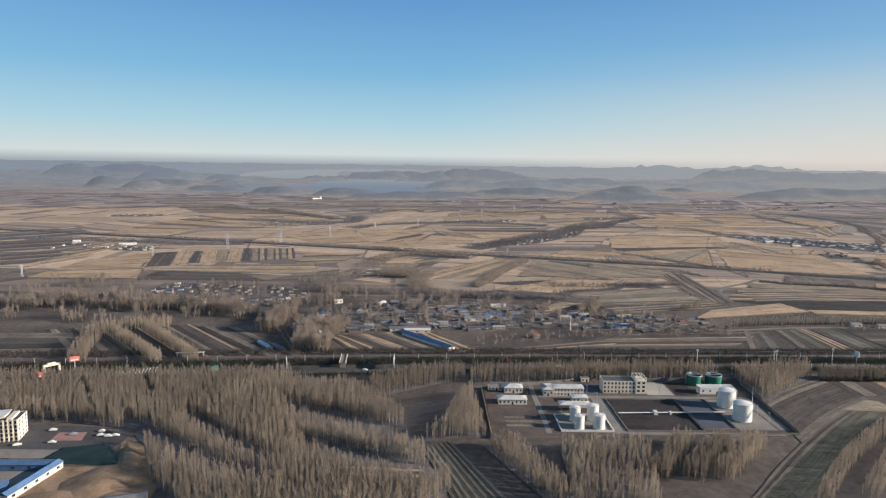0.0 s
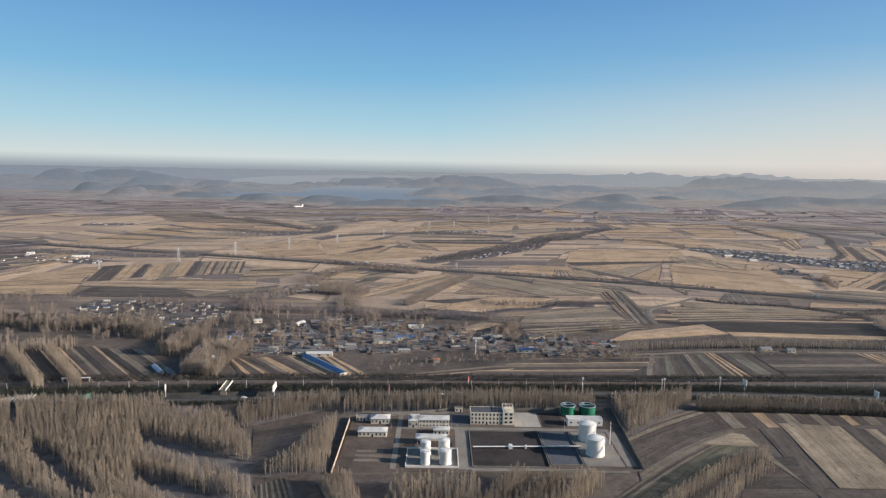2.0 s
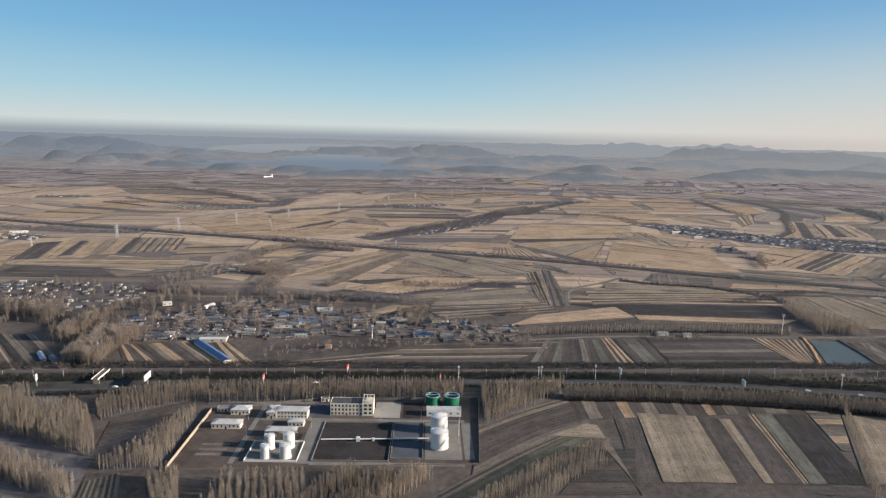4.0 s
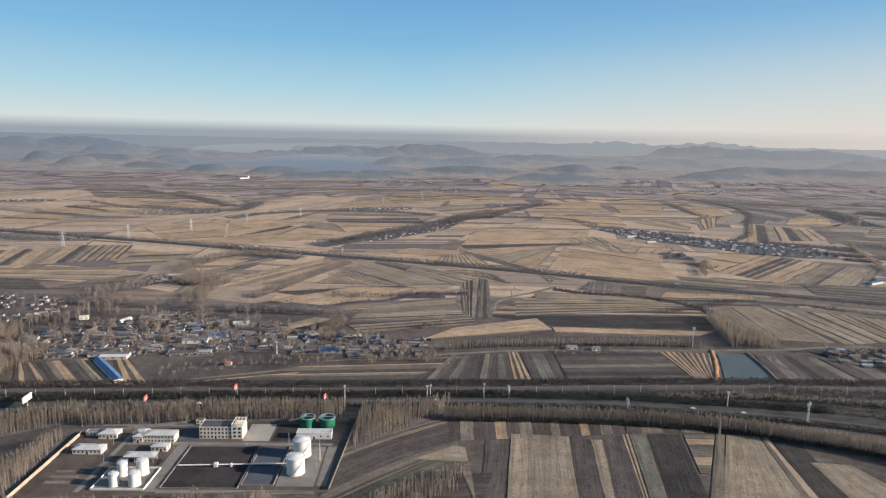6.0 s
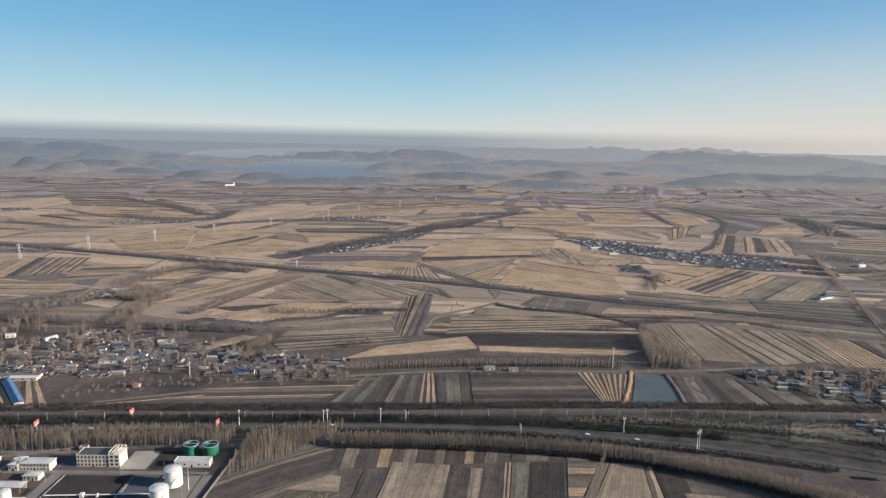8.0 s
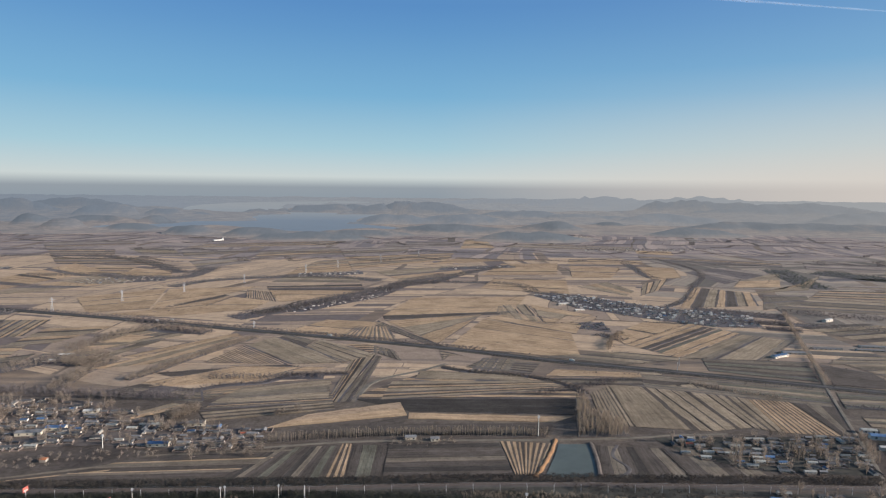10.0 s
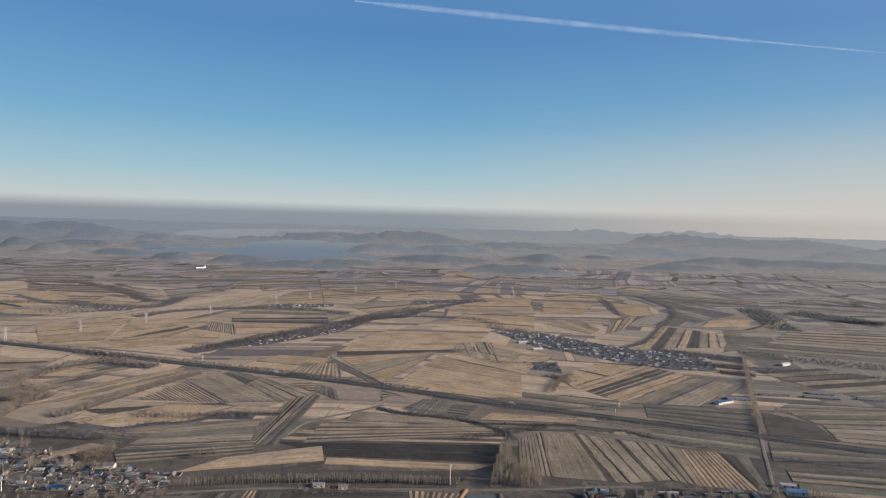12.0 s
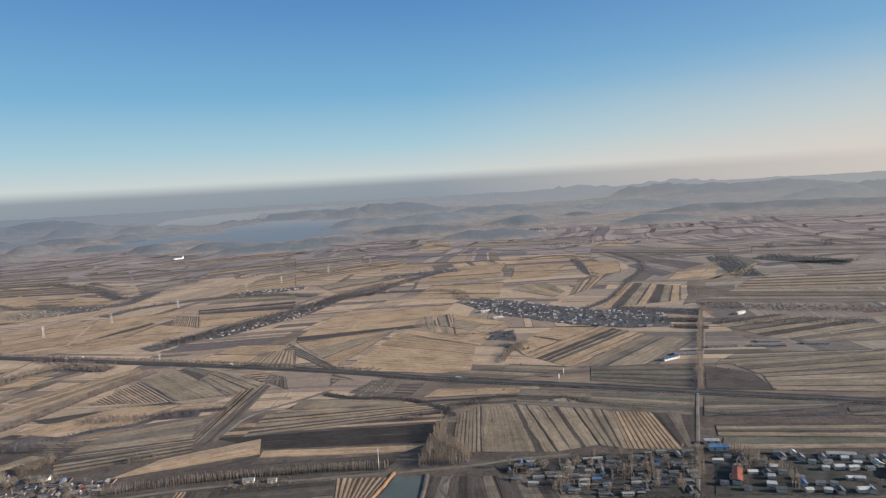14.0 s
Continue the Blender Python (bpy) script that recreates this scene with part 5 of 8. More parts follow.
def round_tree(seed, tall, spread, limbs, twigs, broad=0.2, trunk_r=0.14):
    """A leafless tree with a rounded crown: limbs fan out from the trunk to an uneven oval, with twigs on their outer half."""
    rnd = random.Random(seed)
    tv = [(trunk_r * f * math.cos(a), trunk_r * f * math.sin(a), z) for f, z in ((1, 0), (0.5, tall * 0.55)) for a in (0, 2.1, 4.2)]
    tf = [(0, 1, 4), (0, 4, 3), (1, 2, 5), (1, 5, 4), (2, 0, 3), (2, 3, 5)]
    cv, cf = [], []

    def blade(p, q, w):
        s = (q - p).normalized().cross(Vector((rnd.uniform(-1, 1), rnd.uniform(-1, 1), rnd.uniform(-0.4, 0.4)))).normalized() * w
        k = len(cv)
        cv.extend((tuple(p - s), tuple(p + s), tuple(q)))
        cf.append((k, k + 1, k + 2))

    for k in range(limbs):
        up_ = -0.55 + 1.5 * (k + rnd.random()) / limbs
        a = k * 2.4 + rnd.uniform(-0.4, 0.4)
        flat = math.sqrt(max(0.05, 1 - up_ * up_)) * rnd.uniform(0.75, 1.1)
        q = Vector((math.cos(a) * flat * spread, math.sin(a) * flat * spread, tall * (0.58 + 0.42 * min(1.0, up_))))
        p = Vector((0, 0, max(tall * 0.12, q.z * 0.5)))
        blade(p, q, broad * 0.5)
        for j in range(twigs):
            s = p.lerp(q, rnd.uniform(0.45, 1.0))
            e = s + Vector((rnd.uniform(-1, 1), rnd.uniform(-1, 1), rnd.uniform(-0.3, 1.0))) * spread * 0.4
            blade(s, e, broad * rnd.uniform(0.6, 1.1))
    return np.array(tv), np.array(tf), np.array(cv), np.array(cf)


def whole(tree):
    tv, tf, cv, cf = tree
    return np.concatenate([tv, cv]), np.concatenate([tf, cf + len(tv)])


POPLARS = [whole(bare_tree(s, (12.6, 11.9, 13.3, 12.4, 11.3, 13.0, 11.8, 13.5)[s], 1.2, 17, 8, 0.97, 0.11, 0.05)) for s in range(8)]
THIN = [whole(bare_tree(20 + s, 12.6, 1.2, 15, 7, 0.96, 0.13, 0.06)) for s in range(6)]
BUSHY = [whole(round_tree(40 + s, (9.0, 7.5, 10, 8, 6.5, 9)[s], (3.4, 3.6, 3.2, 4.0, 3.4, 2.6)[s], 12, 5, 0.23)) for s in range(6)]
FARMTREES = [whole(bare_tree(30 + s, (10.5, 12.0, 9.0, 11.0)[s], (2.6, 2.2, 2.8, 2.0)[s], 20, 8, 0.8, 0.13, 0.1)) for s in range(4)]
LOW = [whole(round_tree(60 + s, 3.0, 1.7, 6, 3, 0.3, 0.06)) for s in range(4)]
FARTREE = [round_tree(80 + s, 6.2, 4.0, 6, 2, 0.8)[2:] for s in range(4)]  # so far off that only the crowns show


def plant(name, places, kinds, material, label, category="trees", scale=(0.8, 1.15), seed=1):
    """Many trees in one mesh."""
    if not places:
        return None
    rnd = random.Random(seed)
    vs, fs, k0 = [], [], 0
    for x, y in places:
        v, f = kinds[rnd.randrange(len(kinds))]
        a, s, w = rnd.uniform(0, 6.28), rnd.uniform(*scale), rnd.uniform(0.85, 1.2)
        c, d = math.cos(a) * s * w, math.sin(a) * s * w
        out = np.empty_like(v)
        out[:, 0], out[:, 1], out[:, 2] = x + v[:, 0] * c - v[:, 1] * d, y + v[:, 0] * d + v[:, 1] * c, v[:, 2] * s
        vs.append(out)
        fs.append(f + k0)
        k0 += len(v)
    vs, fs = np.concatenate(vs), np.concatenate(fs)
    ob = part(name, soup(name, vs, fs.ravel(), np.full(len(fs), 3), material), material)
    return tagged(ob, label, category, kind="stuff")


def rows_in(poly, gap_row, gap_tree, heading, jitter=0.35, seed=1, holes=0.05):
    rnd = random.Random(seed)
    xs, ys = [p[0] for p in poly], [p[1] for p in poly]
    cx, cy, r = (min(xs) + max(xs)) / 2, (min(ys) + max(ys)) / 2, math.hypot(max(xs) - min(xs), max(ys) - min(ys)) / 2
    c, s = math.cos(radians(heading)), math.sin(radians(heading))
    out = []
    for i in range(int(-r / gap_row), int(r / gap_row) + 1):
        for j in range(int(-r / gap_tree), int(r / gap_tree) + 1):
            u, v = j * gap_tree + rnd.uniform(-1, 1) * jitter * gap_tree, i * gap_row + rnd.uniform(-1, 1) * jitter * gap_row * 0.5
            x, y = cx + u * c - v * s, cy + u * s + v * c
            if rnd.random() > holes and inside(poly, x, y):
                out.append((x, y))
    return out


def belt(line, width, rows, step, seed=1, jitter=0.5):
    rnd = random.Random(seed)
    out = []
    for x, y, a in along(curve_through(line, 5), step):
        for k in range(rows):
            o = (k + 0.5) / rows * width - width / 2 + rnd.uniform(-jitter, jitter)
            d = rnd.uniform(-0.5, 0.5) * step
            out.append((x - math.sin(a) * o + math.cos(a) * d, y + math.cos(a) * o + math.sin(a) * d))
    return out


GROVE = [(-340, 477), (-291, 482), (-228, 486), (-164, 489), (-98, 493), (-52, 453), (-38, 430), (-23, 406), (-17, 387), (-5, 342), (8, 320), (-10, 280), (-106, 270), (-152, 324), (-172, 363), (-195, 390), (-233, 397), (-279, 400)]
# lanes between the blocks of the plantation
LANES = [
    [(-110, 433), (-85, 421), (-56, 409), (-14, 391), (-9, 356), (-37, 373), (-63, 385), (-91, 403)],
    [(-85, 375), (-61, 364), (-35, 353), (-3, 341), (2, 316), (-32, 329), (-57, 343), (-75, 354)],
    [(-207, 407), (-179, 390), (-152, 364), (-126, 347), (-97, 330), (-87, 312), (-119, 327), (-145, 344), (-167, 361), (-184, 373)],
    [(-169, 413), (-139, 388), (-108, 358), (-93, 345), (-86, 334), (-98, 337), (-124, 359), (-154, 387)],
    [(-271, 470), (-267, 470), (-230, 420), (-234, 420)],
    [(-232, 484), (-227, 484), (-196, 437), (-201, 437)],
    [(-104, 497), (-84, 482), (-66, 462), (-96, 468), (-124, 480)],
]
G4 = [(-52, 463), (-52, 480), (-30, 496), (17, 512), (22, 490), (3, 482), (-42, 450)]
G5 = [(24, 480), (102, 486), (224, 500), (224, 520), (123, 518), (26, 505)]
G6 = [(237, 446), (238, 512), (311, 531), (303, 506), (270, 480)]
G7 = [(-10, 374), (12, 379), (30, 381), (24, 461), (14, 440), (4, 398)]
G8 = [(27, 368), (44, 370), (72, 300), (56, 300)]
G9 = [(72, 366), (123, 371), (123, 358), (110, 298), (68, 297)]


def litter(poly):
    n = len(poly)
    LAYER[0] += 0.0015
    z = LAYER[0] - 0.1
    s = Shape().add([(x, y, z) for x, y in poly], [tuple(range(n))])
    tagged(part("ground_litter", s, LITTER), "dark leaf litter on the ground below bare trees", "ground", kind="structure")


stems = [p for p in rows_in(GROVE, 3.7, 2.35, -28, 0.5, seed=1, holes=0.06) if not any(inside(lane, *p) for lane in LANES)]
plant("poplar_grove", [p for p in stems if p[0] < -150], POPLARS, POPLAR, "dense plantation of tall leafless tan poplars", scale=(0.82, 1.05), seed=1)
plant("poplar_grove", [p for p in stems if p[0] >= -150], POPLARS, POPLAR, "dense plantation of tall leafless tan poplars with lanes", scale=(0.86, 1.08), seed=2)
for poly_, h_, s_ in ((G4, 30, 4), (G5, 5, 5), (G6, 35, 6), (G7, 60, 7)):
    plant("poplar_grove", rows_in(poly_, 4.2, 2.1, h_, seed=s_, holes=0.08), POPLARS, POPLAR, "dense plantation of tall leafless tan poplars", scale=(0.8, 1.05), seed=s_)
plant("poplar_grove", rows_in(G8, 3.9, 1.9, -60, 0.5, seed=8, holes=0.06), POPLARS, POPLAR, "strip of leafless poplars beside bare rows", scale=(0.78, 1.02), seed=8)
plant("poplar_grove", rows_in(G9, 4.6, 1.9, -75, 0.6, seed=9, holes=0.12), POPLARS, POPLAR, "block of leafless poplars in front of a fence", scale=(0.72, 0.98), seed=9)
for line_, s_ in (([(119, 330), (134, 352), (151, 376)], 90), ([(137, 329), (153, 350), (172, 373)], 91), ([(153, 328), (172, 351), (195, 377)], 92)):
    plant("tree_row", belt(line_, 12, 4, 1.8, s_, 1.2), POPLARS, POPLAR, "slanting row of leafless poplars on rough grass", "tree row", (0.68, 0.98), s_)
plant("tree_belt", belt([(306, 502), (378, 501), (445, 497), (510, 488), (550, 477), (604, 455), (641, 436), (700, 396), (780, 330)], 9, 3, 1.6, 10), THIN, POPLAR, "curved shelter belt of leafless poplars beside fields", "tree belt", (0.85, 1.1), 10)
plant("tree_row", belt([(522, 478), (497, 425), (471, 372), (440, 310)], 3, 1, 2.6, 11), THIN, POPLAR, "single row of leafless trees between two fields", "tree row", (0.6, 0.95), 11)
plant("tree_row", belt([(190, 300), (214, 329), (249, 364), (292, 399), (318, 412)], 8, 3, 2.4, 12), THIN, POPLAR, "row of leafless trees on an earth bank", "tree row", (0.55, 0.9), 12)
plant("tree_row", belt([(222, 312), (239, 330), (284, 376), (311, 396)], 10, 3, 2.8, 15), THIN, POPLAR, "loose row of leafless trees on an earth bank", "tree row", (0.5, 0.85), 15)
CLUMP = [(632, 691), (690, 693), (688, 735), (664, 760), (668, 820), (658, 825), (650, 780), (642, 745)]
plant("poplar_grove", rows_in(CLUMP, 4.6, 3.8, 20, 0.8, seed=13, holes=0.1), POPLARS, POPLAR, "clump of leafless poplars beside the lane and pond", scale=(0.7, 1.3), seed=13)
plant("tree_row", rows_in(CLUMP, 7.0, 6.0, 20, 0.8, 14, 0.3), BUSHY, WILLOW, "bushy tan leafless trees among poplars by the pond", "tree row", (0.7, 1.4), 14)
for poly_ in (GROVE, G4, G5, G6, G7, G8, G9, CLUMP):
    litter(poly_[::1])
E_SHRUB = [(-700, 480), (-316, 509), (-70, 532), (133, 544), (334, 551), (466, 547), (560, 536), (640, 522)]
plant("shrub_hedge", belt(E_SHRUB, 13, 5, 2.6, 21, 1.2), LOW, EVERGREEN, "dark shrubs between road and railway", "shrubs", (0.8, 1.7), 21)
plant("shrub_hedge", belt([(-700, 494), (-316, 519), (-70, 541), (133, 550.5), (334, 557), (466, 558), (560, 562)], 8, 3, 2.4, 121, 0.8), LOW, SHRUB, "dark bare shrubs along the railway", "shrubs", (0.6, 1.2), 121)
plant("shrub_hedge", belt([(-700, 522), (-316, 545), (-70, 564), (133, 571), (334, 578), (547, 588), (742, 586), (900, 583)], 16, 6, 2.8, 22, 1.4), LOW, SHRUB, "brown shrub belt along the railway bank", "shrubs", (0.7, 1.5), 22)
plant("shrub_hedge", belt([(-250, 482), (-166, 487), (-40, 502), (24, 512), (130, 519), (300, 526), (440, 524), (549, 508), (614, 494), (700, 466)], 7, 3, 2.2, 23, 0.8), LOW, EVERGREEN, "low dark evergreen hedge beside the road", "hedge", (0.7, 1.5), 23)
plant("tree_row", belt([(500, 552), (560, 552), (640, 545), (720, 530), (800, 505)], 12, 3, 3.2, 24), BUSHY, POPLAR, "loose row of leafless trees beside the railway", "tree row", (0.35, 0.6), 24)
plant("tree_row", belt([(300, 672), (402, 690), (520, 696), (600, 694)], 8, 3, 2.4, 25), THIN, POPLAR, "row of small leafless trees along the lane", "tree row", (0.5, 0.9), 25)
for line_, w_, n_, s_ in (([(-314, 612), (-273, 568), (-233, 522)], 9, 4, 26), ([(-290, 630), (-243, 575), (-205, 528)], 9, 4, 27), ([(-299, 519), (-316, 561), (-325, 595)], 16, 4, 28), ([(-332, 602), (-320, 638), (-276, 650)], 26, 5, 29)):
    plant("tree_row", belt(line_, w_, n_, 2.6, s_, 1.0), POPLARS, POPLAR, "dense row of leafless poplars between plots", "tree row", (0.75, 1.05), s_)
for line_, w_, n_, s_ in (([(-123, 565), (-123, 608), (-124, 641)], 18, 5, 126), ([(-172, 627), (-167, 675), (-170, 715)], 24, 5, 127), ([(-489, 727), (-435, 746), (-357, 735)], 40, 4, 128), ([(-344, 720), (-287, 739), (-210, 699)], 34, 4, 129)):
    plant("tree_row", belt(line_, w_, n_, 4.0, s_, 2.5), FARMTREES, WILLOW, "tall tan leafless trees round farmsteads", "tree row", (0.8, 1.5), s_)
plant("tree_row", belt([(-128, 560), (-160, 640)], 9, 2, 4.0, 29), BUSHY, POPLAR, "leafless bushes along a plot edge", "tree row", (0.4, 0.7), 29)
plant("tree_row", belt([(-105, 560), (-108, 600), (-98, 650)], 16, 4, 3.4, 30), FARMTREES, WILLOW, "tall leafless willows beside the village", "tree row", (0.7, 1.4), 30)
plant("tree_row", belt([(-190, 850), (60, 820), (170, 815)], 24, 4, 7, 31), BUSHY, WOODS, "leafless trees behind the village", "tree row", (0.7, 1.4), 31)
plant("tree_row", belt([(49, 890), (71, 938), (93, 1003), (122, 1078), (156, 1154)], 16, 4, 4.0, 32, 2.5), BUSHY, WILLOW, "tall tan leafless trees in a row between fields", "tree row", (0.6, 1.25), 32)
plant("tree_row", belt([(158, 845), (189, 869), (240, 884), (272, 920), (329, 926), (352, 926)], 14, 4, 3.4, 150, 2.5), BUSHY, WOODS, "dark leafless scrub in a ditch between fields", "tree row", (0.3, 0.6), 150)
plant("tree_row", belt([(268, 920), (329, 930), (356, 930)], 8, 2, 3.6, 151, 1.5), BUSHY, WILLOW, "tan leafless trees above a ditch", "tree row", (0.5, 1.0), 151)
plant("tree_row", belt([(-121, 1063), (-102, 1147), (-64, 1226), (54, 1195)], 40, 6, 5.4, 152, 4), BUSHY, WILLOW, "broad belt of soft tan leafless trees below the motorway", "tree row", (0.5, 1.1), 152)
plant("tree_row", belt([(172, 738), (180, 758), (190, 776)], 18, 4, 4.0, 153, 2.5), BUSHY, WILLOW, "clump of tall tan leafless trees at the village edge", "tree row", (0.9, 1.5), 153)
plant("tree_row", belt([(288, 755), (302, 762), (317, 770)], 8, 2, 4.4, 154, 2.0), BUSHY, WILLOW, "few tan leafless trees beside stubble", "tree row", (0.6, 1.3), 154)
plant("tree_row", belt([(487, 968), (532, 940), (582, 928), (619, 915), (664, 873), (674, 840)], 12, 4, 3.2, 155, 2.5), LOW, SHRUB, "low brown scrub in a winding ditch", "scrub", (0.7, 1.5), 155)
plant("tree_row", belt([(487, 1113), (585, 1403), (695, 1649)], 5, 1, 6.5, 156, 2.0), FARTREE, WOODS, "thin line of bare scrub along a field path", "tree row", (0.15, 0.35), 156)
plant("tree_row", belt([(768, 1079), (800, 1165), (826, 1203)], 7, 2, 4.0, 157, 2.0), BUSHY, WILLOW, "tan leafless trees beside a small farm", "tree row", (0.6, 1.3), 157)
plant("tree_row", belt([(994, 797), (1060, 780), (1121, 769), (1205, 770)], 8, 3, 3.4, 158, 2.0), BUSHY, WOODS, "dark bare hedge between fields", "tree row", (0.25, 0.5), 158)
for line_, w_ in (([(158, 845), (189, 869), (240, 884), (272, 920), (329, 926), (352, 926)], 12), ([(487, 968), (532, 940), (582, 928), (619, 915), (664, 873), (674, 840)], 12), ([(994, 797), (1060, 780), (1121, 769), (1205, 770)], 6), ([(-64, 1226), (-20, 1205), (54, 1195)], 34), ([(49, 890), (71, 938), (93, 1003), (122, 1078), (156, 1154)], 10)):
    tagged(part("ground_thicket", ribbon(curve_through(line_, 5), w_, -0.3, 0.62), THICKET), "dark leaf litter and scrub below bare trees", "ground", kind="structure")
tagged(part("ground_thicket", ribbon([(165, 903), (240, 906), (318, 912)], 20, -0.3, 0.4), THICKET), "dark leaf litter and scrub below bare trees", "ground", kind="structure")
plant("tree_row", belt([(160, 905), (320, 912)], 22, 4, 6, 33), BUSHY, WOODS, "leafless thicket between fields", "tree row", (0.5, 1.0), 33)
plant("tree_row", belt([(610, 840), (680, 870), (735, 905)], 18, 4, 6, 34), BUSHY, WOODS, "reddish leafless thicket between fields", "tree row", (0.5, 0.9), 34)
MIDLINE = [(-1250, 1668), (-469, 1424), (-187, 1336), (74, 1248), (292, 1176), (494, 1101), (560, 1075)]
plant("tree_row", belt(MIDLINE, 20, 4, 4.5, 35, 2.5), FARTREE, WOODS, "dark leafless trees along the motorway", "tree row", (0.35, 0.8), 35)
plant("tree_row", belt([(560, 1040), (700, 980), (840, 930), (1060, 846), (1224, 786)], 10, 2, 7.0, 36, 2.5), FARTREE, WOODS, "dark leafless bushes along the motorway", "tree row", (0.3, 0.6), 36)
plant("tree_row", belt([(-130, 1300), (-30, 1235), (60, 1180)], 40, 5, 7.0, 37, 4), FARTREE, WOODS, "leafless wood below the motorway", "tree row", (0.6, 1.3), 37)
GULLY = [(60, 1330), (133, 1415), (230, 1530), (314, 1623), (363, 1773), (430, 1930), (520, 2060)]
plant("woodland", belt(GULLY, 70, 9, 6.0, 38, 6), FARTREE, WOODS, "leafless trees filling a shallow gully", "trees", (0.4, 0.9), 38)
plant("woodland", belt([(1260, 1440), (1500, 1330), (1800, 1230), (2300, 1130)], 60, 6, 9.0, 40, 6), FARTREE, WOODS, "leafless wood in a hollow", "trees", (0.6, 1.2), 40)
# wooded hollows, hedges and gullies of the middle distance: line, width, rows, step, size
for k_, (line_, w_, n_, d_, size_) in enumerate((
    ([(-20, 842), (-30, 920), (-20, 1000)], 30, 5, 5, (0.7, 1.4)),
    ([(-70, 960), (-60, 1030)], 50, 9, 5.5, (0.9, 1.7)),
    ([(-179, 903), (-129, 968), (-103, 1028), (-90, 1060)], 50, 6, 7, (0.6, 1.3)),
    ([(-900, 1420), (-673, 1387), (-516, 1362), (-415, 1370)], 70, 11, 6.4, (0.38, 0.88)),
        ([(90, 1380), (205, 1547), (350, 1771), (461, 1871)], 60, 9, 5.6, (0.38, 0.88)),
    ([(-760, 1950), (-594, 1976), (-289, 1924), (-277, 2189)], 70, 8, 7.2, (0.45, 0.96)),
    ([(-234, 1746), (-162, 1882), (105, 1986), (313, 1895)], 60, 8, 7.2, (0.45, 0.96)),
    ([(-893, 2587), (-581, 2347), (-326, 2042)], 60, 7, 7.2, (0.45, 1.04)),
    ([(352, 1833), (462, 1884), (703, 1845), (732, 1695)], 44, 7, 7.2, (0.38, 0.88)),
    ([(459, 1845), (567, 2073), (710, 2267)], 50, 7, 7.2, (0.45, 0.88)),
    ([(1191, 2435), (1151, 2064), (1157, 1990)], 40, 5, 7, (0.35, 0.8)),
    ([(1354, 2571), (1368, 2172), (1200, 1800), (1087, 1578), (999, 1483)], 24, 4, 6, (0.35, 0.8)),
    ([(763, 1698), (878, 1516), (980, 1442), (1087, 1354), (1246, 1287), (1500, 1210)], 60, 9, 7.2, (0.38, 0.8)),
    ([(784, 1199), (816, 1148)], 30, 7, 6.4, (0.45, 0.88)),
    ([(-1298, 2464), (-728, 2616), (371, 2809), (1090, 2604)], 26, 3, 8.8, (0.38, 0.88)),
)):
    near_ = line_[0][1] < 1100
    if w_ > 20:
        tagged(part("ground_thicket", ribbon(curve_through(line_, 5), w_ * 0.62, -0.3, 0.34), THICKET), "dark leaf litter and scrub below bare trees", "ground", kind="structure")
    plant("woodland", belt(line_, w_, n_, d_, 300 + k_, 0.1 * w_), BUSHY if near_ else FARTREE, WILLOW if near_ else FARWOODS, "leafless trees filling a shallow hollow between fields" if w_ > 20 else "thin hedge of leafless trees between fields", "trees", size_, 300 + k_)
plant("tree_row", belt([(1025, 886), (1100, 1070), (1251, 1421)], 7, 2, 4.5, 47), BUSHY, WILLOW, "pale leafless trees along the farm road", "tree row", (0.6, 1.1), 47)
plant("woodland", belt([(1771, 2171), (1850, 2050), (1930, 1930)], 150, 14, 10.0, 48, 8), FARTREE, CONIFER, "dark conifer wood on a field slope", "trees", (0.6, 1.2), 48)
plant("woodland", belt([(1653, 2232), (1600, 2010), (1549, 1788)], 90, 9, 10.0, 46, 8), FARTREE, CONIFER, "dark conifer wood on a field slope", "trees", (0.6, 1.2), 46)
for k_, (y_, n_) in enumerate(((2450, 34), (2800, 40), (3200, 46), (3550, 50))):
    r_ = random.Random(70 + k_)
    x_ = -0.62 * y_
    while x_ < 0.72 * y_ + 600:
        d_ = r_.uniform(150, 420)
        line_ = [(x_ + d_ * u_ / 3, y_ + r_.uniform(-110, 110)) for u_ in range(4)]
        plant("woodland", belt(line_, r_.uniform(10, 45), 4, 8.0, 90 + k_, 6), FARTREE, WOODS, "thin line of leafless trees between far fields", "trees", (0.4, 0.9), int(x_) % 97)
        x_ += d_ * r_.uniform(0.9, 1.5)
for line_, w_, s_ in (([(1064, 1463), (1150, 1420), (1233, 1372)], 60, 401), ([(1120, 1330), (1190, 1300)], 34, 402), ([(1130, 1260), (1188, 1238)], 26, 403)):
    plant("woodland", belt(line_, w_, 9, 5.0, s_, 3.0), FARTREE, WOODS, "dense dark leafless plantation at the village edge", "trees", (0.4, 0.85), s_)
    tagged(part("ground_thicket", ribbon(curve_through(line_, 5), w_, -0.3, 0.34), THICKET), "dark leaf litter and scrub below bare trees", "ground", kind="structure")
for line_, w_ in (([(1771, 2171), (1850, 2050), (1930, 1930)], 130), ([(1653, 2232), (1600, 2010), (1549, 1788)], 80), ([(1674, 1984), (1783, 2005), (1942, 1972)], 60), (GULLY, 56)):
    tagged(part("ground_thicket", ribbon(curve_through(line_, 5), w_, -0.3, 0.34), THICKET), "dark leaf litter and scrub below bare trees", "ground", kind="structure")
def clumps(places, size, keep, seed):
    """Those of the places that lie in uneven clumps."""
    return [p for p in places if noise.noise((p[0] / size, p[1] / size, seed * 1.7)) > keep]


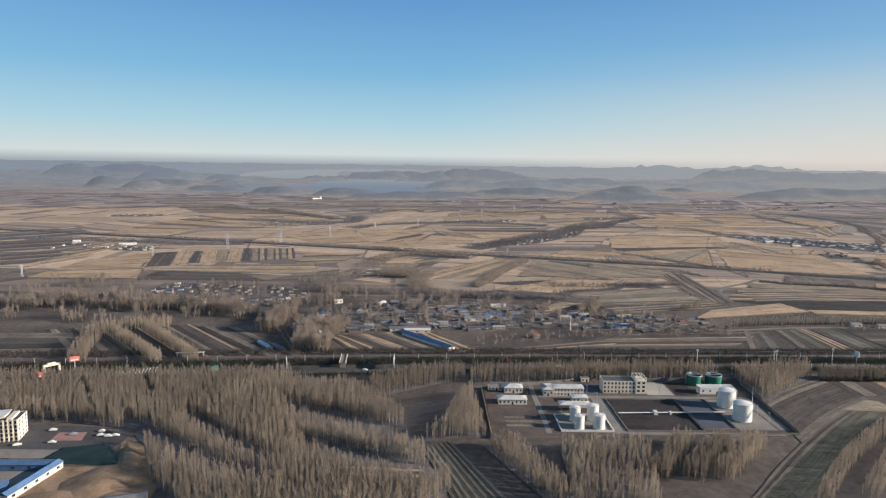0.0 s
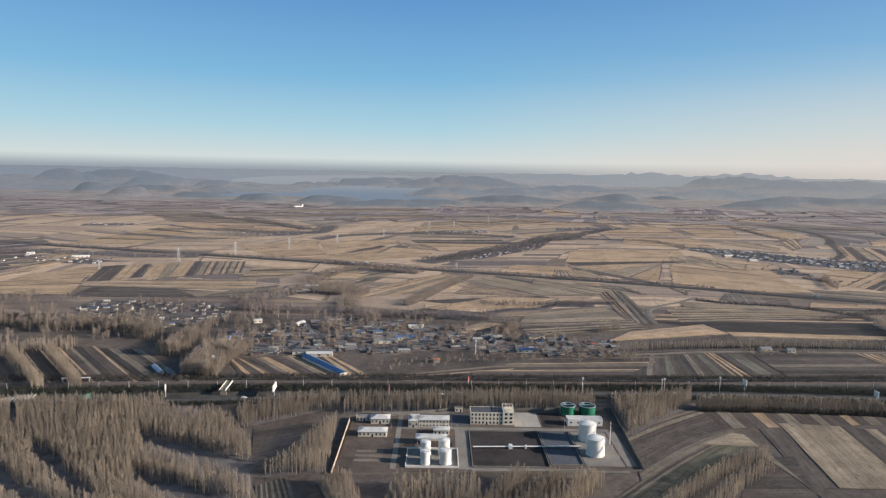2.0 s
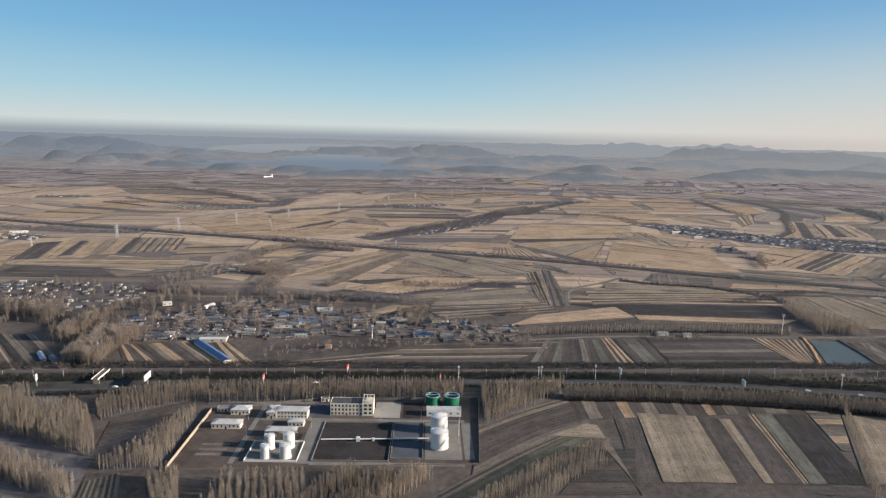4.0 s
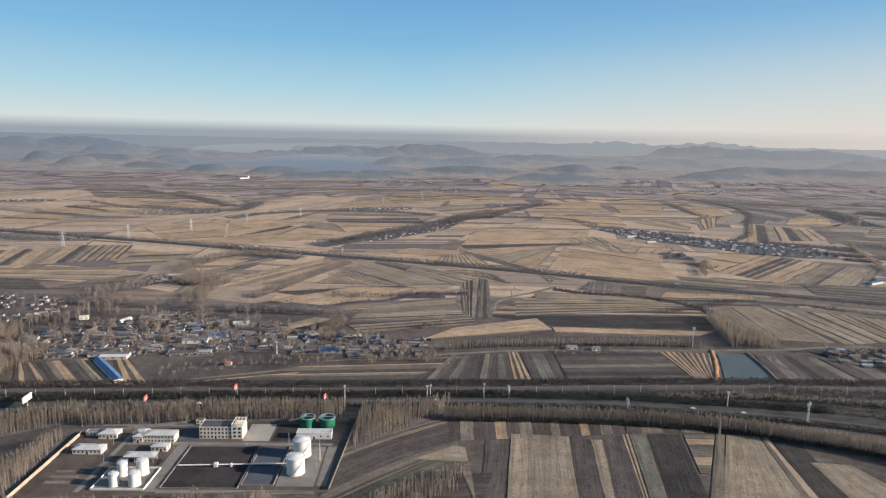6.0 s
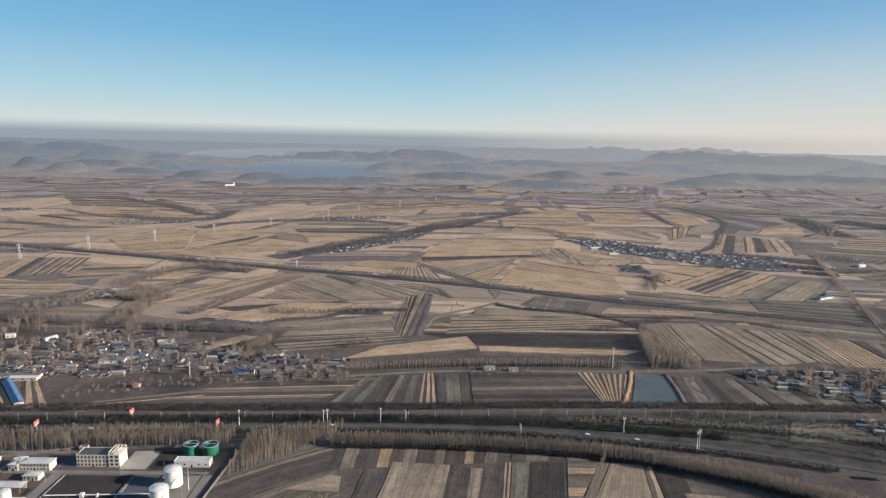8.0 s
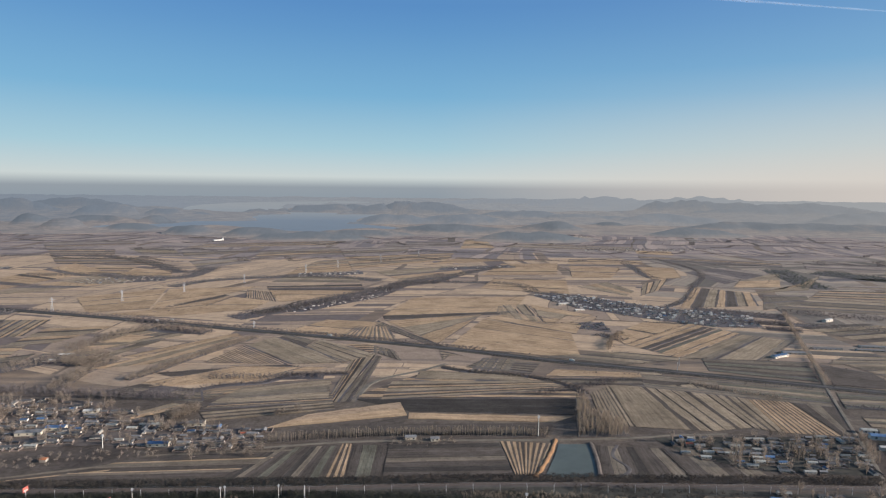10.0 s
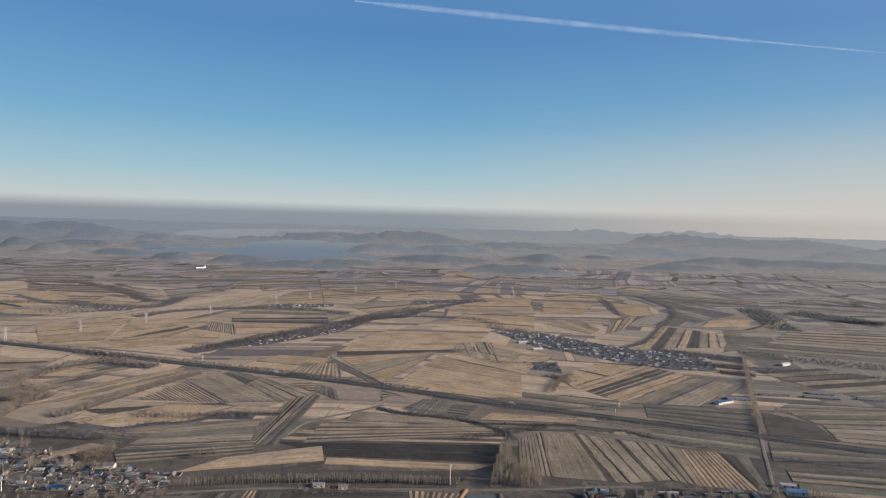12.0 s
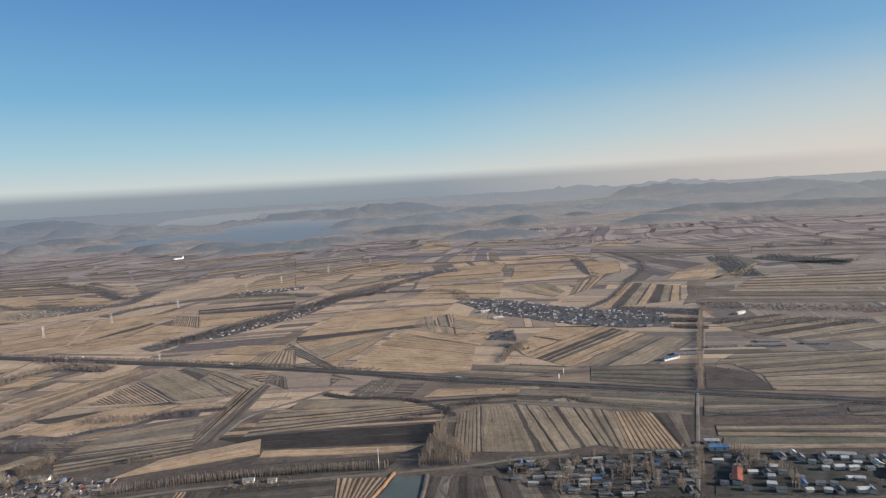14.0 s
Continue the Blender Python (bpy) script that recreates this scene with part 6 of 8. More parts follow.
W1 = [(-720, 640), (-620, 900), (-440, 905), (-300, 885), (-190, 840), (-130, 740), (-240, 690), (-330, 660), (-480, 640)]
plant("woodland", clumps(rows_in(W1, 10, 10, 15, 1.0, 51, 0.3), 38, 0.22, 1), FARMTREES, WILLOW, "scattered tan leafless trees round farmsteads", "trees", (0.6, 1.3), 51)
W5 = [(-156, 640), (-108, 622), (-122, 664), (-160, 732), (-92, 763), (-123, 890), (-199, 884), (-151, 759), (-223, 728)]
plant("woodland", clumps(rows_in(W5, 8, 8, 15, 1.0, 55, 0.3), 30, 0.2, 2), FARMTREES, WILLOW, "tall tan leafless willows between village and plots", "trees", (0.6, 1.25), 55)
W6 = [(-386, 650), (-296, 644), (-176, 657), (-223, 728), (-290, 732), (-400, 801), (-500, 794)]
plant("woodland", clumps(rows_in(W6, 9, 9, 15, 1.0, 56, 0.3), 34, 0.2, 3), FARMTREES, WILLOW, "tan leafless trees behind bare plots", "trees", (0.5, 1.1), 56)
W2 = [(-135, 670), (-60, 640), (-20, 720), (60, 800), (30, 850), (-120, 850), (-190, 780)]
plant("woodland", clumps(rows_in(W2, 10, 10, 15, 1.0, 52, 0.3), 30, 0.26, 4), FARMTREES, WILLOW, "tan leafless trees round the village", "trees", (0.6, 1.4), 52)
for line_, w_, n_, s_ in (([(975, 690), (985, 662), (958, 634)], 16, 4, 140), ([(940, 686), (928, 655), (916, 625)], 6, 2, 141), ([(878, 670), (868, 628)], 10, 2, 142), ([(840, 655), (846, 630)], 14, 3, 143), ([(786, 650), (768, 612)], 12, 3, 144), ([(985, 650), (1002, 620), (990, 588)], 8, 2, 145)):
    plant("tree_row", belt(line_, w_, n_, 3.4, s_, 1.6), THIN, WILLOW, "tall tan leafless poplars among village yards", "tree row", (0.6, 1.1), s_)
plant("tree_row", belt([(835, 893), (880, 852), (930, 829)], 14, 3, 3.6, 146, 2.0), BUSHY, WILLOW, "brown hedge of leafless trees behind striped plots", "tree row", (0.35, 0.7), 146)
r_ = random.Random(77)
edge_bushes_ = []
for p_, q_ in HEDGES:
    n_ = int((q_ - p_).length / 4.0)
    for k_ in range(n_):
        if noise.noise((p_.x + k_ * 0.35, p_.y, 1.0)) > -0.15:
            s_ = p_.lerp(q_, k_ / n_)
            edge_bushes_.append((s_.x + r_.uniform(-2, 2), s_.y + r_.uniform(-2.5, 2.5)))
plant("scrub_lines", edge_bushes_, FARTREE, WOODS, "lines of bare scrub along field edges", "scrub", (0.16, 0.5), 62)
plant("scrub_lines", hedge_lines(), FARTREE, WOODS, "lines of bare scrub between far fields", "scrub", (0.2, 0.55), 61)
# undergrowth added dense and dark, to carry the belt's own shade too
plant("shrub_hedge", belt([(306, 499), (378, 498), (445, 494), (510, 485), (550, 474), (604, 452), (641, 433), (700, 393), (780, 327)], 5, 3, 1.6, 62, 0.6), LOW, SHRUB, "dense dark undergrowth standing in for shade at the tree belt's foot", "undergrowth", (0.9, 1.7), 62)
plant("shrub_hedge", belt([(540, 556), (640, 541), (720, 523), (800, 492), (880, 450)], 8, 2, 2.6, 63, 1.0), LOW, EVERGREEN, "dark shrubs between road and railway", "shrubs", (0.7, 1.5), 63)
plant("shrub_hedge", belt([(600, 566), (700, 556), (800, 540), (900, 520)], 22, 3, 3.6, 64, 3.0), LOW, SHRUB, "brown scrub between road and railway", "shrubs", (0.7, 1.5), 64)
plant("tree_row", belt([(40, 600), (110, 626), (200, 640)], 26, 3, 9.0, 65, 6.0), BUSHY, WILLOW, "scattered leafless bushes below the village", "tree row", (0.35, 0.8), 65)
plant("tree_row", belt([(230, 640), (262, 655), (300, 650)], 30, 4, 8.0, 66, 6.0), BUSHY, WILLOW, "leafless trees at the village edge", "tree row", (0.6, 1.2), 66)
plant("tree_row", belt([(430, 676), (470, 672), (500, 680)], 16, 3, 6.0, 67, 4.0), LOW, WILLOW, "bare bushes round a small farmhouse", "tree row", (0.8, 1.6), 67)
plant("shrub_hedge", belt([(590, 540), (680, 515), (770, 478), (860, 432)], 24, 2, 3.4, 68, 2.0), LOW, SHRUB, "brown shrubs beside the road", "shrubs", (0.8, 1.7), 68)

# ---- oil depot ----
def slab(name, poly, z0, z1, material, label="", parent=None, category="paving", kind="structure"):
    n = len(poly)
    s = Shape().add([(x, y, z) for z in (z0, z1) for x, y in poly], [tuple(range(n, 2 * n))] + [(i, (i + 1) % n, n + (i + 1) % n, n + i) for i in range(n)])
    ob = part(name, s, material, parent)
    return tagged(ob, label, category, kind=kind) if parent is None else ob


def rect(x0, x1, y0, y1):
    return [(x0, y0), (x1, y0), (x1, y1), (x0, y1)]


slab("pavement_depot_ground", [(34, 381), (228, 392), (235, 495), (120, 490), (34, 470)], -0.2, 0.42, surface("depot_bare_ground", (0.11, 0.083, 0.064), 0.95, coarse=0.04, fine=0.5, wear=0.5), "bare brown ground inside the depot fence")
for k, (x0, x1, y0, y1) in enumerate(((110, 119.4, 389, 453), (72.4, 222, 452.6, 457), (219.5, 226, 397, 452), (119.6, 219, 387.6, 391.6), (68, 71.6, 388, 484), (40, 110, 483, 486))):
    slab("road_depot", rect(x0, x1, y0, y1), -0.2, 0.5 + 0.004 * k, CONCRETE, "pale dusty concrete yard road in the depot", category="road")
# lighter copy of the concrete, with the sunlit brightness put into its colour
slab("pavement_yard", rect(154.5, 174, 459.4, 488), -0.2, 0.52, surface("sunlit_pale_concrete", (0.33, 0.3, 0.245), 0.9, coarse=0.05, fine=0.6, wear=0.25), "pale concrete yard beside the office block")
slab("pavement_court", rect(106.5, 121, 459.4, 484), -0.2, 0.52, SLATE, "grey paved court beside the office block")
slab("pavement_plot", rect(176, 191, 460, 488), -0.2, 0.5, POOL, "dark walled earth plot")
slab("pavement_tank_pad", rect(193.2, 218, 396, 451), -0.2, 0.62, CONCRETE, "concrete pad under the white storage tanks")


def bund(name, x0, x1, y0, y1, floor, label):
    """A sunk basin with a pale kerb round it."""
    ob = thing(name, label, "basin", "depot basins")
    part("basin_floor", Shape().box(x0, x1, y0, y1, -0.2, 0.47), floor, ob)
    for a, b, c, d in ((x0 - 0.5, x1 + 0.5, y0 - 0.5, y0), (x0 - 0.5, x1 + 0.5, y1, y1 + 0.5), (x0 - 0.5, x0, y0, y1), (x1, x1 + 0.5, y0, y1)):
        part("kerb", Shape().box(a, b, c, d, -0.2, 1.3), CONCRETE, ob)
    return ob


bund("settling_basin", 120.6, 169.4, 393, 450, POOL, "large dark walled basin with bare floor in the depot")
bund("settling_basin", 171.2, 191.6, 397, 424, SLATE, "blue-grey paved walled basin next to the tanks")
bund("settling_basin", 171.2, 191.6, 426, 450.4, SLATE, "blue-grey paved walled basin next to the tanks")

pipe = thing("pipeline", "white pipeline on short posts across the basins", "pipe")
part("pipe", Shape().beam((122, 420.2, 1.9), (196, 423.6, 1.9), 0.42, 6), WHITE, pipe)
part("pipe", Shape().beam((122, 421.3, 1.6), (196, 424.7, 1.6), 0.3, 6), WHITE, pipe)
part("valve_box", Shape().box(146, 148.5, 420.3, 423.5, 0.4, 2.9), WHITE, pipe)
part("valve_box", Shape().box(157, 158.2, 421, 423, 0.4, 2.5), WHITE, pipe)
for k in range(12):
    x = 124 + k * 6.4
    part("pipe_post", Shape().box(x, x + 0.4, 420.4 + k * 0.3, 421.6 + k * 0.3, 0.2, 1.6), CONCRETE, pipe)


def storage_tank(x, y, r, h, paint, label, group, dome=1.4, stair=True, at_z=0.5):
    ob = thing("storage_tank", label, "tank", group, at=(x, y, at_z))
    smooth_rings = [(r + 0.25, 0.0), (r + 0.25, 0.25), (r, 0.3)] + [(r, h * k / 5) for k in range(1, 5)] + [(r, h), (r + 0.12, h), (r + 0.12, h + 0.25), (r - 0.1, h + 0.25)]
    part("shell", Shape().lathe(0, 0, smooth_rings, 40, cap=False), paint, ob)
    part("roof", Shape().lathe(0, 0, [(r - 0.1, h + 0.1), (r * 0.66, h + dome * 0.55), (r * 0.33, h + dome * 0.88), (0.3, h + dome)], 40), paint, ob)
    rail = Shape()
    n = 28
    for k in range(n):
        a, b = 2 * math.pi * k / n, 2 * math.pi * (k + 1) / n
        p, q = (r * math.cos(a), r * math.sin(a)), (r * math.cos(b), r * math.sin(b))
        rail.beam((*p, h + 0.2), (*p, h + 1.2), 0.05, 3)
        rail.beam((*p, h + 1.2), (*q, h + 1.2), 0.05, 3)
    part("handrail", rail, STEEL, ob)
    for k in range(1, 5):
        z = h * k / 5
        part("weld_seam", Shape().lathe(0, 0, [(r, z - 0.06), (r + 0.05, z), (r, z + 0.06)], 40, cap=False), paint, ob)
    if stair:
        s = Shape()
        for k in range(26):
            a = -1.9 + k * 0.062
            z = 0.2 + k * h / 26
            s.add([(c * math.cos(b), c * math.sin(b), z + d) for d in (0, 0.12) for c, b in ((r, a), (r + 0.8, a), (r + 0.8, a + 0.07), (r, a + 0.07))],
                  [(0, 1, 2, 3), (4, 5, 6, 7), (0, 1, 5, 4), (1, 2, 6, 5), (2, 3, 7, 6)])
            s.beam(((r + 0.8) * math.cos(a), (r + 0.8) * math.sin(a), z), ((r + 0.8) * math.cos(a), (r + 0.8) * math.sin(a), z + 1.0), 0.05, 3)
        part("spiral_stair", s, STEEL, ob)
    part("manhole", Shape().lathe(r * 0.45, r * 0.2, [(0.35, h), (0.35, h + dome)], 10), STEEL, ob)
    return ob


storage_tank(203, 414.5, 6.0, 11.4, WHITE, "large white cylindrical oil storage tank on concrete pad", "large tanks")
storage_tank(203, 438.8, 6.0, 11.9, WHITE, "large white cylindrical oil storage tank on concrete pad", "large tanks")
for x, y, r, h in ((90.2, 396.5, 3.1, 8.2), (103, 397.2, 3.7, 8.6), (90.0, 409.5, 3.4, 9.0), (102.2, 411.5, 3.8, 9.6)):
    storage_tank(x, y, r, h, WHITE, "small white upright fuel tank with domed roof", "small tanks", 0.9, False, 0.7)


def open_tank(x, y, r, h):
    ob = thing("water_tank", "dark green open-topped water tank with pale rim", "tank", "green tanks", at=(x, y, 0.4))
    part("shell", Shape().lathe(0, 0, [(r, 0), (r, h), (r - 0.35, h), (r - 0.35, h - 2.2), (0.1, h - 2.3)], 36), GREENTANK, ob)
    part("rim", Shape().lathe(0, 0, [(r + 0.25, h - 0.15), (r + 0.25, h + 0.3), (r - 0.5, h + 0.3), (r - 0.5, h - 0.15)], 36, cap=False), STEEL, ob, "pale steel rim")
    p = Shape()
    for k in range(8):
        a, b = math.pi * k / 8, math.pi * (k + 1) / 8
        p.beam((-r - 0.3 + (1 - math.cos(a)) * 2.2, 1.0, h - 1 + 2.2 * math.sin(a)), (-r - 0.3 + (1 - math.cos(b)) * 2.2, 1.0, h - 1 + 2.2 * math.sin(b)), 0.3, 6)
    p.beam((-r - 0.3, 1.0, 0), (-r - 0.3, 1.0, h - 1), 0.3, 6)
    part("filler_pipe", p, STEEL, ob, "curved grey filler pipe")
    part("walkway", Shape().box(-r, r, -0.5, 0.5, h + 0.3, h + 0.5), STEEL, ob)
    return ob


open_tank(198.6, 486, 5.6, 7.6)
open_tank(213.6, 486, 6.1, 7.6)


def block(name, x0, x1, y0, y1, h, walls, roof, label, rows=1, cols=5, style="hip", rise=1.6, category="building", group="depot buildings", win=(1.1, 1.3), z=0.4):
    """A building with its roof, windows on the long front and on the end wall, and a door."""
    cx, cy = (x0 + x1) / 2, (y0 + y1) / 2
    w, d = (x1 - x0) / 2, (y1 - y0) / 2
    ob = thing(name, label, category, group, at=(cx, cy, z))
    part("wall", Shape().box(-w, w, -d, d, -0.4, h), walls, ob)
    if style == "hip":
        part("roof", Shape().hip(-w - 0.5, w + 0.5, -d - 0.5, d + 0.5, h, rise), roof, ob)
    elif style == "gable":
        part("roof", Shape().gable(-w - 0.4, w + 0.4, -d - 0.6, d + 0.6, h - 0.05, rise), roof, ob)
    else:
        part("roof", Shape().box(-w + 0.3, w - 0.3, -d + 0.3, d - 0.3, h, h + 0.12), roof, ob)
        for a, b, c, e in ((-w - 0.1, w + 0.1, -d - 0.1, -d + 0.25), (-w - 0.1, w + 0.1, d - 0.25, d + 0.1), (-w - 0.1, -w + 0.25, -d + 0.25, d - 0.25), (w - 0.25, w + 0.1, -d + 0.25, d - 0.25)):
            part("parapet", Shape().box(a, b, c, e, h - 0.1, h + 0.4), walls, ob)
    ww, wh = win
    for r in range(rows):
        zc = h * (r + 0.55) / rows
        for k in range(cols):
            xc = -w + 2 * w * (k + 0.5) / cols
            if r == 0 and k == cols // 2:
                part("door", Shape().box(xc - 0.6, xc + 0.6, -d - 0.04, -d + 0.05, 0.0, 2.2), GLASS, ob)
                continue
            pane = part("window", Shape().box(xc - ww / 2, xc + ww / 2, -d - 0.05, -d + 0.05, zc - wh / 2, zc + wh / 2), GLASS, ob)
            part("sill", Shape().box(xc - ww / 2 - 0.1, xc + ww / 2 + 0.1, -d - 0.16, -d + 0.05, zc - wh / 2 - 0.15, zc - wh / 2 - 0.003), CONCRETE, pane)
        for k in range(max(1, int(d / 2))):
            yc = -d + 2 * d * (k + 0.5) / max(1, int(d / 2))
            part("window", Shape().box(w - 0.05, w + 0.05, yc - ww / 2, yc + ww / 2, zc - wh / 2, zc + wh / 2), GLASS, ob)
    return ob


office = block("office_block", 122, 146, 463, 475, 9.0, CREAM, DARKROOF, "three-storey cream office block with rows of square windows", 3, 9, "flat", win=(1.25, 1.5))
part("wall", Shape().box(12, 20, -6.5, 6, -0.4, 9.6), CREAM, office)
for r in range(3):
    for k in range(2):
        part("window", Shape().box(13.2 + k * 3.6, 15.2 + k * 3.6, -6.56, -6.4, 1.4 + r * 3, 3.0 + r * 3), GLASS, office)
for x in (12.2, 16, 19.8):
    for y in (-6.3, 5.8):
        part("roof_post", Shape().box(x - 0.2, x + 0.2, y - 0.2, y + 0.2, 9.6, 11.6), CREAM, office)
for y in (-6.3, 5.8):
    part("roof_beam", Shape().box(12, 20, y - 0.25, y + 0.25, 11.6, 12.0), CREAM, office)
for x in (12.2, 14.8, 17.4, 19.8):
    part("roof_beam", Shape().box(x - 0.2, x + 0.2, -6, 5.5, 11.5, 11.95), CREAM, office)
block("dormitory", 84, 106, 456, 465, 5.6, CREAM, LIGHTROOF, "two-storey cream hall with pale metal hipped roof", 2, 9, "hip", 1.0, win=(1.0, 1.0))
block("boiler_house", 76.5, 83.4, 455, 468, 5.0, WALL, LIGHTROOF, "small grey building with tall pale hipped roof", 1, 3, "hip", 2.4)
block("guard_house", 42, 62, 437.5, 446, 3.5, CREAM, LIGHTROOF, "single-storey cream building with white hipped roof", 1, 7, "hip", 1.5)
block("workshop", 48.5, 62, 461, 470, 3.8, CREAM, LIGHTROOF, "single-storey workshop with white hipped roof", 1, 5, "hip", 2.0)
block("workshop", 37, 47, 466, 471, 3.0, WALL, GREYROOF, "low grey shed beside the fence", 1, 4, "flat")
block("store", 95, 106, 442, 449, 3.6, CREAM, LIGHTROOF, "small cream store with pale hipped roof", 1, 4, "hip", 1.0)
block("pump_house", 194, 220, 463, 470.5, 4.8, WHITE, LIGHTROOF, "long white pump house below green tanks", 1, 5, "flat", win=(1.4, 0.9))
block("gate_house", 111, 117, 487.5, 491, 3.0, CREAM, DARKROOF, "small gate house at the depot entrance", 1, 2, "flat")
loading = thing("loading_canopy", "pale gabled loading canopy on steel posts over pumps", "canopy", "depot buildings", at=(93.5, 429, 0.4))
part("roof", Shape().hip(-10.8, 10.8, -4.2, 4.2, 4.6, 1.2), LIGHTROOF, loading)
part("back_wall", Shape().box(-10, 10, 3.2, 3.5, 0, 4.6), WALL, loading)
for x in (-9.5, -3.2, 3.2, 9.5):
    part("post", Shape().box(x - 0.15, x + 0.15, -3.4, -3.1, 0, 4.6), STEEL, loading)
pad = thing("tank_bund", "low white wall round the small fuel tanks", "wall", at=(0, 0, 0))
part("bund_floor", Shape().box(78, 111, 391, 418, -0.2, 0.66), CONCRETE, pad)
for a, b, c, d in ((78, 111, 390.6, 391), (78, 111, 418, 418.4), (77.6, 78, 390.6, 418.4), (111, 111.4, 390.6, 418.4)):
    part("bund_wall", Shape().box(a, b, c, d, -0.2, 1.7), WHITE, pad)
slab("pavement_garden", [(79, 421), (83, 421), (82, 426), (76, 428), (74, 424)], -0.2, 0.55, POOL, "dark oval flower bed", category="bed")
slab("pavement_garden", [(105, 422), (108, 423), (108, 430), (105, 432)], -0.2, 0.55, POOL, "dark oval flower bed", category="bed")
for y in (398, 405, 412):
    slab("pavement_beds", rect(44, 62, y, y + 3.4), -0.2, 0.6, CROPS["stub"], "narrow bare vegetable bed in the depot", category="bed")


def fence(line, label, h=2.4, gap=6.0, material=CONCRETE):
    ob = thing("fence", label, "wall", "depot fence")
    for (ax, ay), (bx, by) in zip(line, line[1:]):
        n = max(1, round(math.hypot(bx - ax, by - ay) / gap))
        for k in range(n):
            p = (ax + (bx - ax) * k / n, ay + (by - ay) * k / n)
            q = (ax + (bx - ax) * (k + 1) / n, ay + (by - ay) * (k + 1) / n)
            d = math.hypot(q[0] - p[0], q[1] - p[1])
            nx, ny = -(q[1] - p[1]) / d * 0.12, (q[0] - p[0]) / d * 0.12
            part("panel", Shape().add([(x + sx * nx, y + sx * ny, z) for z in (-0.2, h) for (x, y), sx in ((p, 1), (q, 1), (q, -1), (p, -1))], [(0, 1, 5, 4), (1, 2, 6, 5), (2, 3, 7, 6), (3, 0, 4, 7), (4, 5, 6, 7)]), material, ob)
            part("post", Shape().box(p[0] - 0.2, p[0] + 0.2, p[1] - 0.2, p[1] + 0.2, -0.2, h + 0.3), material, ob)


fence([(33, 379.5), (32, 469)], "long cream concrete fence wall of the depot", 2.6, 8, FENCE)
fence([(32, 469), (110, 491), (235.4, 497)], "grey concrete fence wall behind the depot", 2.4, 10, GREYWALL)
fence([(235.4, 497), (228.4, 391.5)], "dark fence wall beside the poplar grove", 2.4, 9, GREYWALL)
fence([(228.4, 391.5), (33, 379.5)], "low dusty fence wall in front of the depot", 1.1, 9, DUST)
for x, y in ((216, 420), (216.5, 405), (112, 440), (64, 452), (108, 455), (160, 452), (70, 425), (190, 455)):
    lamp = thing("street_lamp", "slim grey yard lamp post in the depot", "lamp", "depot lamps", at=(x, y, 0.3))
    part("pole", Shape().beam((0, 0, 0), (0, 0, 8.5), 0.14, 5, 0.08), STEEL, lamp)
    part("arm", Shape().beam((0, 0, 8.4), (-1.4, 0, 8.8), 0.07, 4), STEEL, lamp)
mast = thing("lightning_mast", "tall thin white lightning mast beside the tanks", "mast", at=(216.8, 430, 0.5))
part("pole", Shape().beam((0, 0, 0), (0, 0, 17), 0.3, 6, 0.1), WHITE, mast)
part("foot", Shape().box(-0.6, 0.6, -0.6, 0.6, -0.2, 0.4), CONCRETE, mast)

# ---- villages ----
def house_kind(seed, w, d, h, roof, walls, chimney=True, wing=False):
    rnd = random.Random(seed)
    ob = thing("house", "single-storey village house with pitched roof and small yard", "house", "village houses", at=(-4000 + seed * 30, -2000, 0))
    w, d = w / 2, d / 2
    part("wall", Shape().box(-w, w, -d, d, -0.3, h).add([(-w, -d, h), (-w, d, h), (-w, 0, h + d * 0.5)], [(0, 1, 2)]).add([(w, -d, h), (w, d, h), (w, 0, h + d * 0.5)], [(0, 2, 1)]), walls, ob)
    part("roof", Shape().gable(-w - 0.35, w + 0.35, -d - 0.6, d + 0.6, h - 0.25, d * 0.55 + 0.2), roof, ob)
    n = max(2, int(w / 2.2))
    for k in range(n):
        x = -w + 2 * w * (k + 0.5) / n
        if k == n // 2:
            part("door", Shape().box(x - 0.5, x + 0.5, -d - 0.05, -d + 0.05, 0, 2.0), BRICKWALL, ob)
        else:
            part("window", Shape().box(x - 0.8, x + 0.8, -d - 0.05, -d + 0.05, 0.8, 2.1), GLASS, ob)
    if chimney:
        x = rnd.uniform(-w * 0.6, w * 0.6)
        part("chimney", Shape().box(x - 0.4, x + 0.4, 0.3, 1.0, h, h + d * 0.6 + 1.4), BRICKWALL, ob)
    if wing:
        part("shed", Shape().box(w + 0.2, w + 3.4, -d - 3.5, -d + 2.2, -0.3, 2.3), BRICKWALL, ob)
        part("shed_roof", Shape().box(w, w + 3.6, -d - 3.7, -d + 2.4, 2.3, 2.45), GREYROOF, ob)
    yard = Shape()
    for a, b, c, e in ((-w - 1, w + 3.6, -d - 9.2, -d - 9), (-w - 1.2, -w - 1, -d - 9.2, -d), (w + 3.4, w + 3.6, -d - 9, -d - 3.7)):
        yard.box(a, b, c, e, -0.3, 1.6)
    part("yard_wall", yard, BRICKWALL, ob)
    return ob


